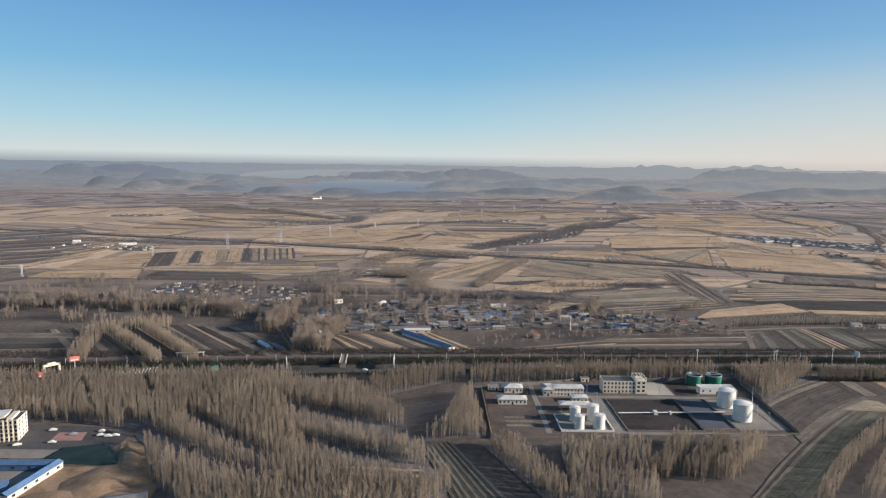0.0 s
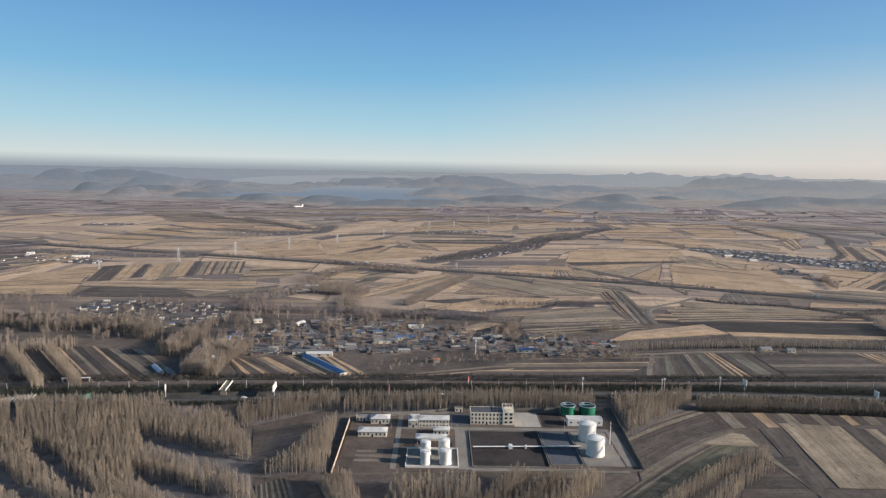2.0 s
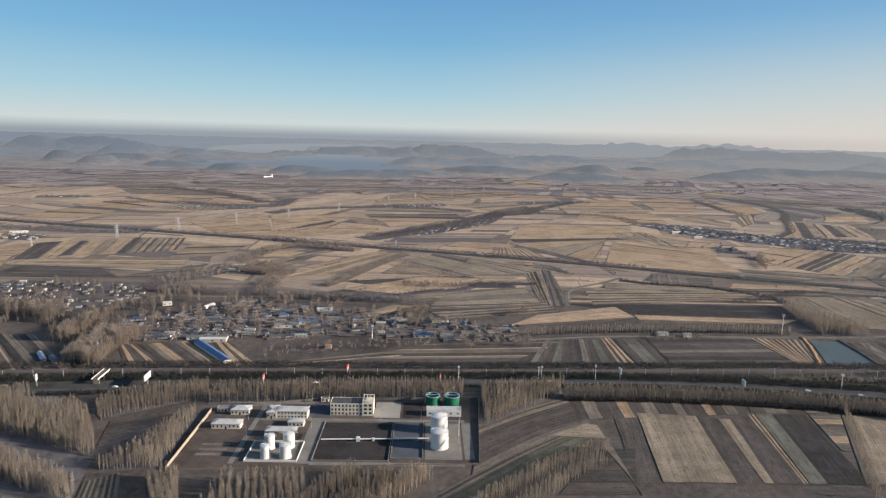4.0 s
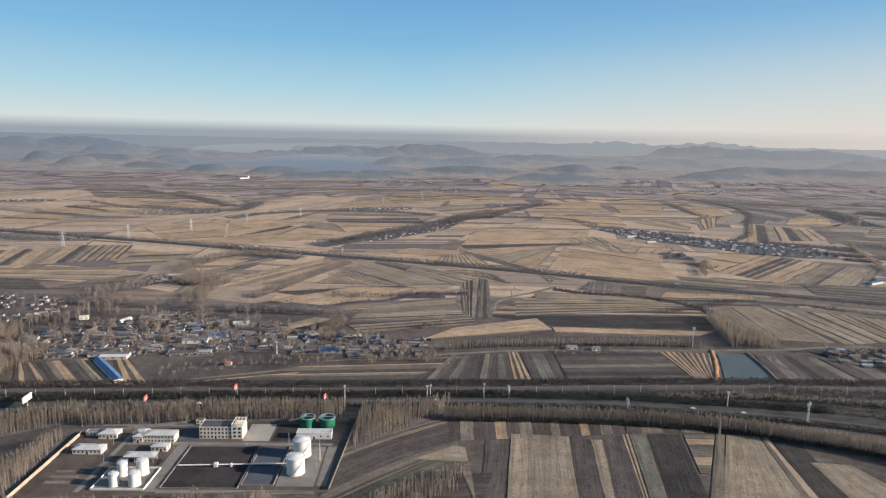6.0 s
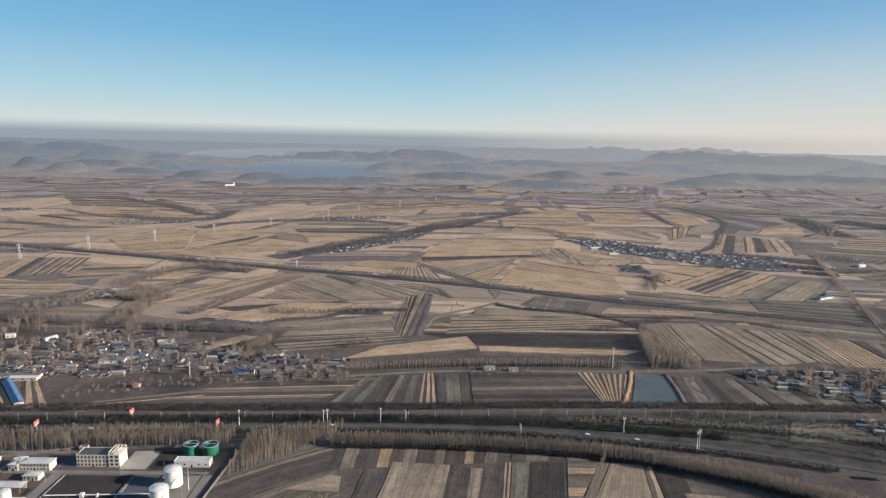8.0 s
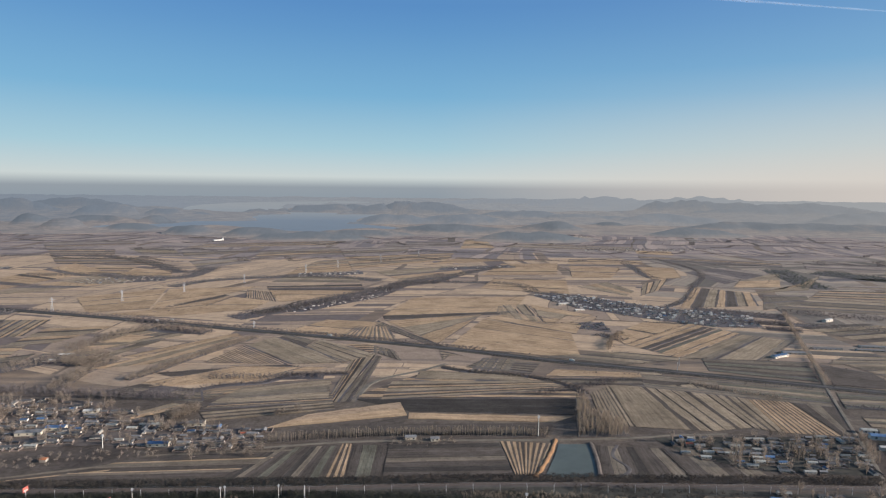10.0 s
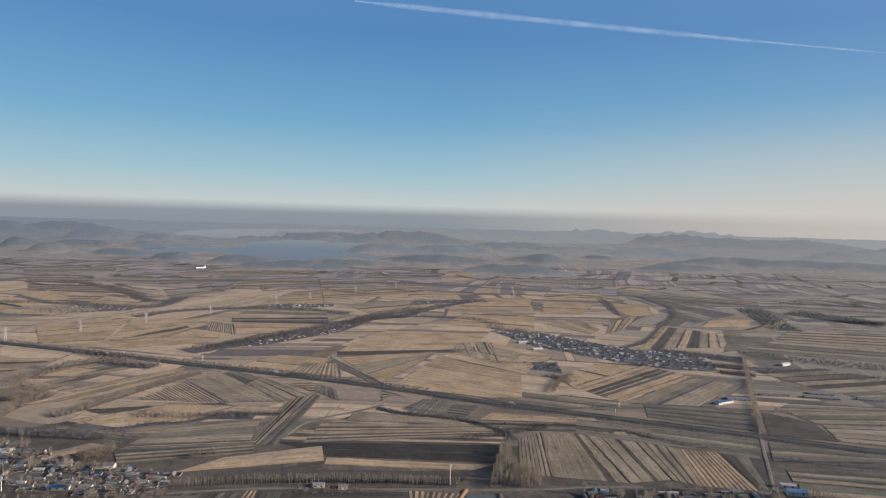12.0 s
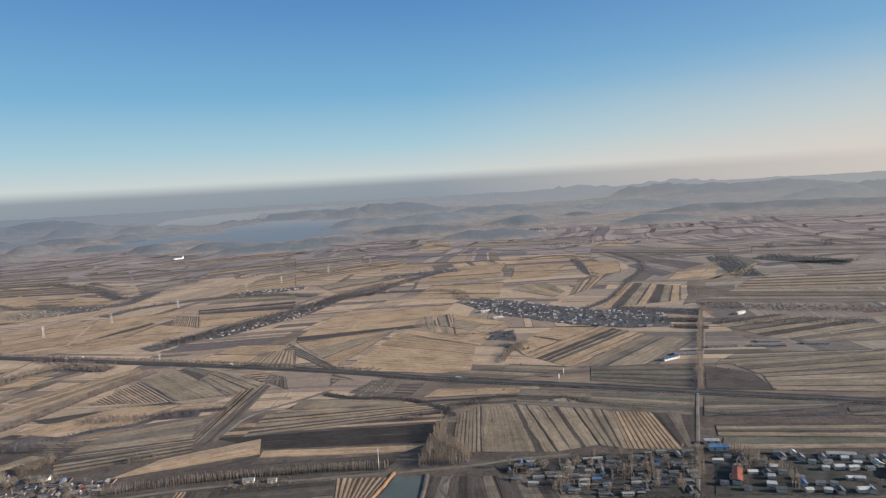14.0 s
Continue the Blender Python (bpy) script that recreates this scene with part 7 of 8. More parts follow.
HOUSES = [
    house_kind(1, 16, 6.4, 3.0, DARKROOF, WALL, True, True),
    house_kind(2, 14, 6.0, 2.9, DARKROOF, BRICKWALL),
    house_kind(3, 20, 6.4, 3.0, GREYROOF, WALL, True, True),
    house_kind(4, 14, 6.2, 3.0, BLUEROOF, WALL),
    house_kind(5, 12, 5.6, 2.7, GREYROOF, BRICKWALL),
    house_kind(6, 18, 6.4, 3.1, DARKROOF, WALL, True, True),
    house_kind(7, 17, 6.0, 2.9, PALEROOF, WALL, False),
    house_kind(8, 11, 6.0, 2.9, REDROOF, WALL),
]
WEIGHTS = [26, 18, 26, 5, 18, 12, 7, 1]
ROOFWORDS = ["dark tiled", "dark tiled", "grey tiled", "bright blue sheet-metal", "grey tiled", "dark tiled", "pale grey cement-tiled", "rusty red"]
for h_, w_ in zip(HOUSES, ROOFWORDS):
    h_["label"] = "single-storey village house with " + w_ + " gabled roof and yard"

TREE_KINDS = []
for k_ in range(5):
    tv_, tf_, cv_, cf_ = round_tree(200 + k_, (9.5, 11, 8, 12, 7)[k_], (3.6, 3.4, 3.6, 3.2, 3.0)[k_], 26, 8, 0.17)
    ob_ = thing("tree", "leafless broad tree between village houses", "tree", "village trees", at=(-4000 + k_ * 20, -2100, 0))
    part("trunk", soup("trunk", tv_, tf_.ravel(), np.full(len(tf_), 3), TRUNK), TRUNK, ob_)
    part("crown", soup("crown", cv_, cf_.ravel(), np.full(len(cf_), 3), WILLOW), WILLOW, ob_)
    TREE_KINDS.append(ob_)


def village(poly, gap_x, gap_y, heading, seed, trees, fill=0.78, stuff_trees=0, weights=WEIGHTS, size=(0.75, 1.05)):
    rnd = random.Random(seed)
    spots = rows_in(poly, gap_y, gap_x, heading, 0.34, seed, 1 - fill)
    for x, y in spots:
        k = rnd.choices(range(8), weights)[0]
        again(HOUSES[k], x, y, 0.25, heading + rnd.choice((0, 0, 0, 0, 0, 0, 0, 90)) + rnd.uniform(-4, 4), rnd.uniform(*size))
    xs, ys = [p[0] for p in poly], [p[1] for p in poly]
    done = 0
    while done < trees:
        x, y = rnd.uniform(min(xs), max(xs)), rnd.uniform(min(ys), max(ys))
        if inside(poly, x, y) and all(abs(x - a) > 6 or abs(y - b) > 4 for a, b in spots):
            again(TREE_KINDS[rnd.randrange(5)], x, y, 0.1, rnd.uniform(0, 360), rnd.uniform(0.75, 1.5))
            done += 1
    extra = []
    while len(extra) < stuff_trees:
        x, y = rnd.uniform(min(xs), max(xs)), rnd.uniform(min(ys), max(ys))
        if inside(poly, x, y):
            extra.append((x, y))
    plant("shrubs", extra, FARMTREES, WILLOW, "tan leafless trees and shrubs among yards", "shrubs", (0.45, 1.3), seed)


V1 = [(-120, 668), (-55, 648), (3, 648), (128, 662), (190, 655), (221, 650), (292, 660), (288, 708), (217, 718), (150, 735), (60, 800), (-40, 805), (-105, 730)]
V1W = [(-290, 732), (-227, 736), (-165, 796), (-191, 884), (-385, 895), (-379, 835)]
V1X = [(-156, 638), (-110, 637), (-53, 636), (-58, 650), (-118, 672), (-100, 725), (-139, 728), (-150, 685)]
V2 = [(712, 690), (800, 694), (938, 692), (900, 596), (790, 606), (735, 640)]
V2B = [(955, 682), (1130, 650), (1190, 620), (1061, 572), (915, 592)]
V2C = [(772, 560), (885, 560), (820, 474), (765, 508)]
V3 = [(722, 1650), (840, 1660), (1000, 1480), (1160, 1390), (1130, 1270), (1045, 1270), (940, 1340), (800, 1480)]
V4 = [(140, 1400), (190, 1400), (330, 1590), (370, 1740), (320, 1730), (240, 1560)]
V5 = [(-520, 1740), (-299, 1860), (-330, 1960), (-540, 1880)]
V6 = [(-760, 1250), (-560, 1230), (-560, 1290), (-760, 1330)]
V7 = [(60, 1960), (250, 2040), (240, 2110), (40, 2050)]
for poly_ in (V1, V1W, V1X, V2, V2B, V2C):
    n_ = len(poly_)
    LAYER[0] += 0.0015
    # eastern villages: darker ground, with the shade between houses put into it
    tagged(part("ground_village", Shape().add([(x, y, LAYER[0] - 0.1) for x, y in poly_], [tuple(range(n_))]), DRYGRASS if poly_[0][0] > 500 else YARD), "brown trodden earth between village yards", "ground", kind="structure")
village(V1, 13.5, 11.5, 4, 1, 84, 0.7, 110, size=(0.48, 0.76))
village(V1X, 16, 14, 4, 12, 14, 0.7, 20, size=(0.62, 0.9))
PALE = [14, 8, 18, 6, 12, 10, 40, 2]
village(V2, 12, 10, -3, 3, 24, 0.7, 45, PALE, (0.42, 0.68))
village(V2C, 14, 12, -8, 5, 10, 0.6, 20, PALE, (0.45, 0.7))


def far_village(poly, gap_x, gap_y, heading, seed, fill=0.6, size=1.0, bright=10, trees=0.45, bed=True):
    """Houses too far off to tell apart, in one mesh."""
    rnd = random.Random(seed)
    mats = [WALL, DARKROOF, GREYROOF, BLUEROOF, LIGHTROOF]
    s, tones = Shape(), []
    for x, y in rows_in(poly, gap_y, gap_x, heading, 0.3, seed, 1 - fill):
        w, d, h = rnd.uniform(2.2, 4.4), rnd.uniform(1.6, 2.4), rnd.uniform(2.0, 2.8)
        one = Shape().box(-w, w, -d, d, -0.2, h)
        k = len(one.f)
        one.gable(-w - 0.3, w + 0.3, -d - 0.5, d + 0.5, h, d * 0.55)
        tone = rnd.choices((1, 2, 3, 4), (30, 30, 2, bright))[0]
        tones += [0] * k + [tone] * (len(one.f) - k)
        one.v = [(size * p[0], size * p[1], size * p[2]) for p in one.v]
        one.turn(pose(x, y, max(0.2, height(x, y) - 0.5) if y > 3000 else 0.2, 0, 0, heading + rnd.choice((0, 0, 0, 90)) + rnd.uniform(-9, 9)))
        s.add(one.v, one.f)
    LAYER[0] += 0.0015
    # dark bed whose colour takes in the shade of trees and houses
    if bed and poly[0][1] < 2400:
        tagged(part("ground_village", Shape().add([(x, y, LAYER[0]) for x, y in poly], [tuple(range(len(poly)))]), THICKET), "dark earth with the shade of trees put in, between far village yards", "ground", kind="structure")
    me = s.mesh("far_houses")
    for m in mats:
        me.materials.append(m)
    me.polygons.foreach_set("material_index", tones)
    tagged(part("far_houses", me, WALL), "cluster of small far village houses with mixed roofs", "houses", kind="stuff")
    spots = rows_in(poly, 11, 11, heading, 1.0, seed + 50, 1 - trees)
    plant("woodland", spots, FARTREE, WOODS, "bare trees among far village houses", "trees", (0.5, 1.0), seed)


far_village(V3, 11, 14, -8, 6, 0.6, bright=55)
far_village([(745, 1257), (812, 1217), (819, 1312), (749, 1305)], 16, 20, -8, 16, 0.6)
far_village(V1W, 14, 13, 10, 2, 0.5, 0.95, 5, 0.22, False)
far_village(V2B, 14, 12, -10, 4, 0.5, 1.3, 34, 0.1, False)
far_village(V4, 14, 15, 30, 7, 0.5, 0.75, 3, 0.6)
far_village(V5, 16, 19, 15, 8, 0.55, 0.8, 6, 0.55)
far_village(V6, 18, 18, 5, 9)
far_village(V7, 15, 18, 10, 10)
far_village([(-150, 965), (-30, 985), (-45, 1045), (-150, 1030)], 17, 19, 8, 15, 0.6)
far_village([(-1050, 2050), (-900, 2100), (-920, 2160), (-1060, 2120)], 26, 28, 15, 11)
far_village([(480, 2150), (760, 2250), (740, 2330), (500, 2230)], 28, 34, 10, 12)
far_village([(1150, 2900), (1800, 2980), (1750, 3080), (1150, 3000)], 30, 40, 5, 13)
far_village([(1150, 3700), (1420, 3780), (1380, 3980), (1160, 3900)], 26, 40, 5, 14)
for ob_ in HOUSES + TREE_KINDS:
    for c_ in KIDS[ob_.name]:
        for g_ in KIDS[c_.name]:
            bpy.data.objects.remove(g_)
        bpy.data.objects.remove(c_)
    bpy.data.objects.remove(ob_)

# ---- roadside and scattered things ----
def hall(x, y, length, width, h, rz, roof, label, walls=WALL, rise=1.4, name="shed", group="long sheds"):
    ob = thing(name, label, "shed", group, at=(x, y, 0.3), rz=rz)
    part("wall", Shape().box(-length / 2, length / 2, -width / 2, width / 2, -0.4, h), walls, ob)
    part("roof", Shape().gable(-length / 2 - 0.3, length / 2 + 0.3, -width / 2 - 0.4, width / 2 + 0.4, h, rise), roof, ob)
    n = max(2, int(length / 7))
    for k in range(n):
        xc = -length / 2 + length * (k + 0.5) / n
        part("window", Shape().box(xc - 1, xc + 1, -width / 2 - 0.05, -width / 2 + 0.05, h * 0.35, h * 0.75), GLASS, ob)
    return ob


hall(-11, 600, 71, 8, 2.6, 130, BLUEROOF, "long blue-roofed greenhouse shed beside bare plots", rise=2.0)
hall(-22, 636, 26, 7, 3.0, 4, LIGHTROOF, "long pale-roofed village barn")
hall(-30, 643, 40, 6, 3.0, 4, GREYROOF, "long grey-roofed village barn")
hall(-145, 572, 22, 4, 1.6, 128, GREYROOF, "long foil-covered vegetable tunnel")
hall(-160, 580, 26, 4, 1.6, 128, FOIL, "long foil-covered vegetable tunnel")
hall(-72, 1012, 26, 9, 3.0, 8, BLUEROOF, "blue-roofed farm hall among trees")
hall(-105, 1018, 24, 7, 3.0, 12, LIGHTROOF, "pale-roofed farm hall among trees")
hall(1040, 1042, 34, 9, 3.2, 28, BLUEROOF, "blue-roofed farm hall by the dirt road")
hall(1078, 1062, 44, 12, 3.0, -8, GREYROOF, "grey-roofed farm hall by the dirt road")
for x_, y_, l_, r_ in ((1150, 1095, 60, -6), (1225, 1085, 70, -10), (1305, 1080, 50, -12), (1240, 1112, 50, -10)):
    hall(x_, y_, l_ * 0.8, 11, 2.0, r_, GREYROOF, "long low livestock shed in a farm row")
hall(962, 690, 20, 9, 4.0, -10, BLUEROOF, "blue-roofed hall at the village edge")
hall(962, 708, 16, 7, 3.6, -10, PALEROOF, "pale grey-roofed hall at the village edge")
hall(950, 622, 32, 9, 4.5, 65, REDROOF, "red-roofed hall beside the dirt road")
hall(777, 1515, 26, 10, 3.5, 20, LIGHTROOF, "large pale-roofed village hall", WALL)
hall(1300, 1340, 26, 9, 4, 30, LIGHTROOF, "pale-roofed hall among far trees")
hall(800, 1440, 24, 6, 2.6, 20, LIGHTROOF, "long pale shed at the village edge")
hall(1075, 655, 28, 7, 3.4, -14, PALEROOF, "pale-roofed hall in the village")
hall(1100, 610, 22, 12, 4, 60, LIGHTROOF, "white-roofed hall in the village")
hall(450, 683, 12, 7, 3.0, 5, GREYROOF, "small grey-roofed house in the plots", CREAM)
hall(476, 680, 9, 6, 2.6, 5, GREYROOF, "small grey-roofed house beside bare plots", CREAM)
hall(190, 662, 22, 7, 3.2, 2, BLUEROOF, "blue-roofed farmhouse at the village edge", CREAM)
hall(205, 720, 24, 9, 3.6, 8, GREYROOF, "grey-roofed barn in the village", CREAM)
hall(40, 690, 26, 9, 3.6, 8, GREYROOF, "grey-roofed barn in the village", CREAM)
hall(60, 705, 20, 8, 3.6, 8, BLUEROOF, "blue-roofed barn in the village", CREAM)
hall(-70, 765, 17, 6, 3.0, 70, LIGHTROOF, "pale-roofed barn in the village", CREAM)
hall(-123, 775, 10, 6, 3.0, 20, LIGHTROOF, "pale-roofed barn in the village", CREAM)
hall(-285, 770, 12, 6, 3.0, 20, LIGHTROOF, "pale-roofed barn in the village", CREAM)
hall(70, 760, 18, 7, 3.0, 10, LIGHTROOF, "pale-roofed barn in the village", CREAM)
hall(-640, 1322, 32, 8, 3, 18, WHITE, "long white factory hall far off", WHITE)
hall(-760, 1350, 14, 8, 4, 18, WHITE, "white factory building far off", WHITE)
works = thing("grain_works", "long white works hall with tower on far fields", "building", at=(-628, 3310, 0), rz=44)
part("wall", Shape().box(-25, 25, -5, 5, -0.2, 5), WHITE, works)
part("roof", Shape().gable(-26, 26, -6, 6, 5, 1.8), WHITE, works)
part("tower", Shape().box(20, 25, -3, 3, 4.5, 14), WHITE, works)
kiosk = thing("hut", "small bright orange roofed hut at village edge", "hut", at=(96, 622, 0.0))
part("wall", Shape().box(-3, 3, -2.5, 2.5, 0, 2.6), WALL, kiosk)
part("roof", Shape().gable(-3.4, 3.4, -3, 3, 2.6, 1.2), surface("orange_sheet", (0.5, 0.2, 0.09), 0.6), kiosk)

# pond with clay bank
pond = [(580, 594), (604, 591), (629, 594), (634, 625), (638, 671), (607, 671), (597, 640)]
slab("water_pond", pond, 0.1, 0.42, water_material("pond_water", (0.095, 0.108, 0.094), 0.28), "still grey-green pond with earth banks", category="pond")
bank = Shape()
line_ = curve_through([(570, 592), (577, 606), (588, 632), (597, 656), (606, 684)], 5)
for i_, (x_, y_) in enumerate(line_):
    k_ = 0.7 + 0.6 * noise.noise((i_ * 0.6, 0, 0))
    x_ += 1.5 * noise.noise((i_ * 0.9, 3, 0))
    for o_, z_ in ((-3.4 * k_, 0.1), (-1.6, 1.5 * k_), (0, 1.9 * k_), (1.8, 1.1 * k_), (3.4 * k_, 0.2)):
        bank.v.append((x_ + o_, y_ - o_ * 0.3, z_))
bank.f = [(i * 5 + k, i * 5 + 5 + k, i * 5 + 6 + k, i * 5 + 1 + k) for i in range(len(line_) - 1) for k in range(4)]
tagged(smooth(part("clay_bank", bank, ORANGE)), "bright orange clay bank along the pond", "bank")
dyke = ribbon(curve_through([(631, 594), (637, 630), (641, 674)], 5), 2.0, 0.1, 1.6)
tagged(part("earth_dyke", dyke, YARD), "low earth dyke along the pond", "bank")
ditch = ribbon(curve_through([(650, 592), (664, 610), (656, 640), (668, 668)], 5), 3.0, 0.1, 0.6)
tagged(part("earth_dyke", ditch, LITTER), "overgrown earth dyke beside bare plots", "bank")


# billboards, masts, pylons
def billboard(x, y, w, h, clear, rz, face, label, bars=0):
    ob = thing("billboard", label, "billboard", "roadside billboards", at=(x, y, 0.2), rz=rz)
    part("post", Shape().beam((0, 0, -0.3), (0, 0, clear + h * 0.5), 0.45, 8), STEEL, ob)
    board = part("board", Shape().box(-w / 2, w / 2, -0.35, -0.1, clear, clear + h), face, ob)
    part("board_back", Shape().box(-w / 2, w / 2, 0.1, 0.35, clear, clear + h), face, ob)
    part("frame", Shape().box(-w / 2, w / 2, -0.1, 0.1, clear + 0.3, clear + 0.6).box(-w / 2, w / 2, -0.1, 0.1, clear + h - 0.6, clear + h - 0.3), STEEL, ob)
    for k in range(bars):
        z = clear + h * (0.3 + 0.4 * k / max(1, bars - 1))
        part("text_bar", Shape().box(-w * 0.36, w * (0.36 - 0.12 * k), -0.4, -0.36, z - 0.35, z + 0.35), WHITE if face is not WHITE else STEEL, board)
    return ob


billboard(-291, 503, 7, 4, 7.5, 40, RED, "red roadside billboard on a steel post", 1)
billboard(-300, 470, 7, 4, 4.5, 45, RED, "red roadside billboard on a steel post", 1)
billboard(-175, 488, 7, 4.4, 5.2, 50, SIGNGREEN, "green direction sign on a post by the road", 2)
billboard(-124, 512, 4.5, 5, 5, 106, WHITE, "white double-sided billboard beside the road")
billboard(-37, 518, 13, 5, 5, 92, WHITE, "large white billboard turned along the road")
billboard(57, 523, 7, 4, 4.5, 92, RED, "red and white roadside billboard", 1)
billboard(124, 549, 6, 4, 4.5, 80, RED, "red roadside billboard with pale bar", 1)
billboard(205, 529, 6, 4, 4.5, 80, RED, "red roadside billboard with pale bar", 1)
billboard(364, 546, 5, 5, 6, 100, WHITE, "tall white billboard by the railway")
billboard(462, 521, 5, 5, 6, 95, WHITE, "tall white billboard beside the road")
billboard(743, 452, 5, 6, 6, 78, WHITE, "tall white billboard beside the road")
billboard(840, 957, 5, 6, 6, 70, WHITE, "white billboard beside the motorway")
billboard(853, 985, 5, 6, 6, 70, WHITE, "white billboard beside the motorway")

bridge = thing("footbridge", "pale concrete bridge with yellowish parapets over the railway", "bridge", at=(-80, 528, 0), rz=94)
part("deck", Shape().box(-12, 12, -2.4, 2.4, 4.4, 5.0), CONCRETE, bridge)
for y_ in (-2.7, 2.3):
    part("parapet", Shape().box(-12, 12, y_, y_ + 0.4, 4.4, 5.7), CREAM, bridge)
for x_ in (-9, 0, 9):
    part("pier", Shape().box(x_ - 0.6, x_ + 0.6, -2.4, 2.4, -0.3, 4.4), CONCRETE, bridge)
gate = thing("toll_arch", "pale concrete arch gateway over the side road", "gate", at=(-307, 499, 0), rz=48)
part("lintel", Shape().box(-6, 6, -1, 1, 5, 6.6), CREAM, gate)
for x_ in (-5.4, 5.4):
    part("pillar", Shape().box(x_ - 0.7, x_ + 0.7, -1, 1, -0.2, 5), CREAM, gate)
part("crest", Shape().box(-3, 3, -0.8, 0.8, 6.6, 7.6), CREAM, gate)
barrier = thing("white_gantry", "low white angular gantry beside plots", "gantry", at=(-215, 545, 0), rz=5)
part("beam", Shape().beam((-12, 0, 3.4), (12, 0, 3.8), 0.5, 6), WHITE, barrier)
for x_ in (-11, 0, 11):
    part("leg", Shape().beam((x_, 0, -0.2), (x_, 0, 3.5), 0.35, 6), WHITE, barrier)


def catenary(x, y, a):
    ob = thing("catenary_mast", "slim pale railway mast with bracket arm", "mast", "railway masts", at=(x, y, 0.1), rz=math.degrees(a))
    part("pole", Shape().beam((0, 0, -0.2), (0, 0, 9.0), 0.24, 5, 0.17), PYLON, ob)
    part("arm", Shape().beam((0, 0, 7.4), (0, 2.8, 8.0), 0.08, 4), STEEL, ob)
    part("stay", Shape().beam((0, 0, 8.8), (0, 2.6, 8.0), 0.05, 3), STEEL, ob)
    return ob


first_ = catenary(-400, 505, 0.05)
for x_, y_, a_ in along(curve_through([(-376, 507), (-316, 512), (-70, 535), (133, 546), (334, 553), (547, 562), (742, 559), (882, 556)], 5), 24):
    copy_thing(first_, SCALE @ pose(x_, y_, 0.1, 0, 0, math.degrees(a_)))
wire = Shape()
for h_ in (7.9, 6.6):
    pts_ = along(curve_through([(-400, 508), (-316, 514.5), (-70, 537.5), (133, 548.5), (334, 555.5), (547, 564.5), (742, 561.5), (882, 558.5)], 5), 12)
    for (ax_, ay_, _), (bx_, by_, _) in zip(pts_, pts_[1:]):
        wire.beam((ax_, ay_, h_), (bx_, by_, h_), 0.03, 3)
tagged(part("overhead_wire", wire, STEEL), "thin overhead wires on the railway masts", "cable")
for off_ in (-0.75, 0.75, 2.6, 4.1):
    rail_ = Shape()
    pts_ = curve_through([(x, y + off_) for x, y in RAIL], 6)
    tagged(part("rail", ribbon(pts_, 0.16, 0.85, 1.1), RUST), "steel rail on the ballast bed", "rail", kind="structure")
tagged(part("trim_road_line", ribbon(curve_through([(x, y - 0.1) for x, y in HIGHWAY], 6), 0.18, 0.5, 0.57), CONCRETE), "white centre line on the road", "road line", kind="structure")


def pole_mast(x, y, h, label, r=0.4):
    ob = thing("mast", label, "mast", "tall masts", at=(x, y, 0))
    part("pole", Shape().beam((0, 0, -0.2), (0, 0, h), r, 8, r * 0.45), WHITE, ob)
    for z in (h * 0.86, h * 0.94):
        part("platform", Shape().lathe(0, 0, [(r * 1.1, z), (r * 2.6, z), (r * 2.6, z + 0.4), (r * 1.1, z + 0.4)], 10), STEEL, ob)
    for k in range(3):
        a = k * 2.094
        part("antenna", Shape().box(r * 2.4 * math.cos(a) - 0.15, r * 2.4 * math.cos(a) + 0.15, r * 2.4 * math.sin(a) - 0.15, r * 2.4 * math.sin(a) + 0.15, h * 0.9, h), WHITE, ob)
    return ob


pole_mast(589, 694, 23.6, "tall white telephone mast beside the lane", 0.55)
pole_mast(-109, 581, 15.5, "white telephone mast beside the railway", 0.5)
pole_mast(136, 655, 14.5, "white telephone mast in the village", 0.5)
pole_mast(603, 497, 18, "pale steel mast beside the road", 0.4)
pole_mast(606, 500, 18, "pale steel mast beside the road", 0.4)
pole_mast(292, 546, 11, "pale steel mast beside the railway", 0.35)
pole_mast(295, 548, 11, "pale steel mast beside the railway", 0.35)
pole_mast(553, 531, 14, "white steel mast beside the road", 0.5)
pole_mast(342, 545, 14, "pale steel mast beside the railway", 0.3)
pole_mast(221, 537, 14, "white steel mast beside the road", 0.35)


def pylon(x, y, h, rz):
    ob = thing("pylon", "pale lattice power pylon standing in open fields", "pylon", "power line", at=(x, y, 0), rz=rz)
    s = Shape()
    w0, w1 = h * 0.085, h * 0.02
    levels = 6
    for k in range(levels):
        a, b = k / levels, (k + 1) / levels
        ra, rb = w0 + (w1 - w0) * a ** 0.8, w0 + (w1 - w0) * b ** 0.8
        c = [(1, 1), (-1, 1), (-1, -1), (1, -1)]
        for i in range(4):
            (px, py), (qx, qy) = c[i], c[(i + 1) % 4]
            s.beam((px * ra, py * ra, h * a), (px * rb, py * rb, h * b), 0.26, 4)
            s.beam((px * ra, py * ra, h * a), (qx * rb, qy * rb, h * b), 0.16, 3)
    part("lattice_body", s, PYLON, ob)
    for z, l in ((0.72, 0.17), (0.84, 0.2), (0.96, 0.14)):
        part("cross_arm", Shape().beam((-h * l, 0, h * z), (h * l, 0, h * z), 0.25, 4), PYLON, ob)
        for sx in (-1, 1):
            part("insulator", Shape().beam((sx * h * l * 0.95, 0, h * z - 1.6), (sx * h * l * 0.95, 0, h * z), 0.12, 4), STEEL, ob)


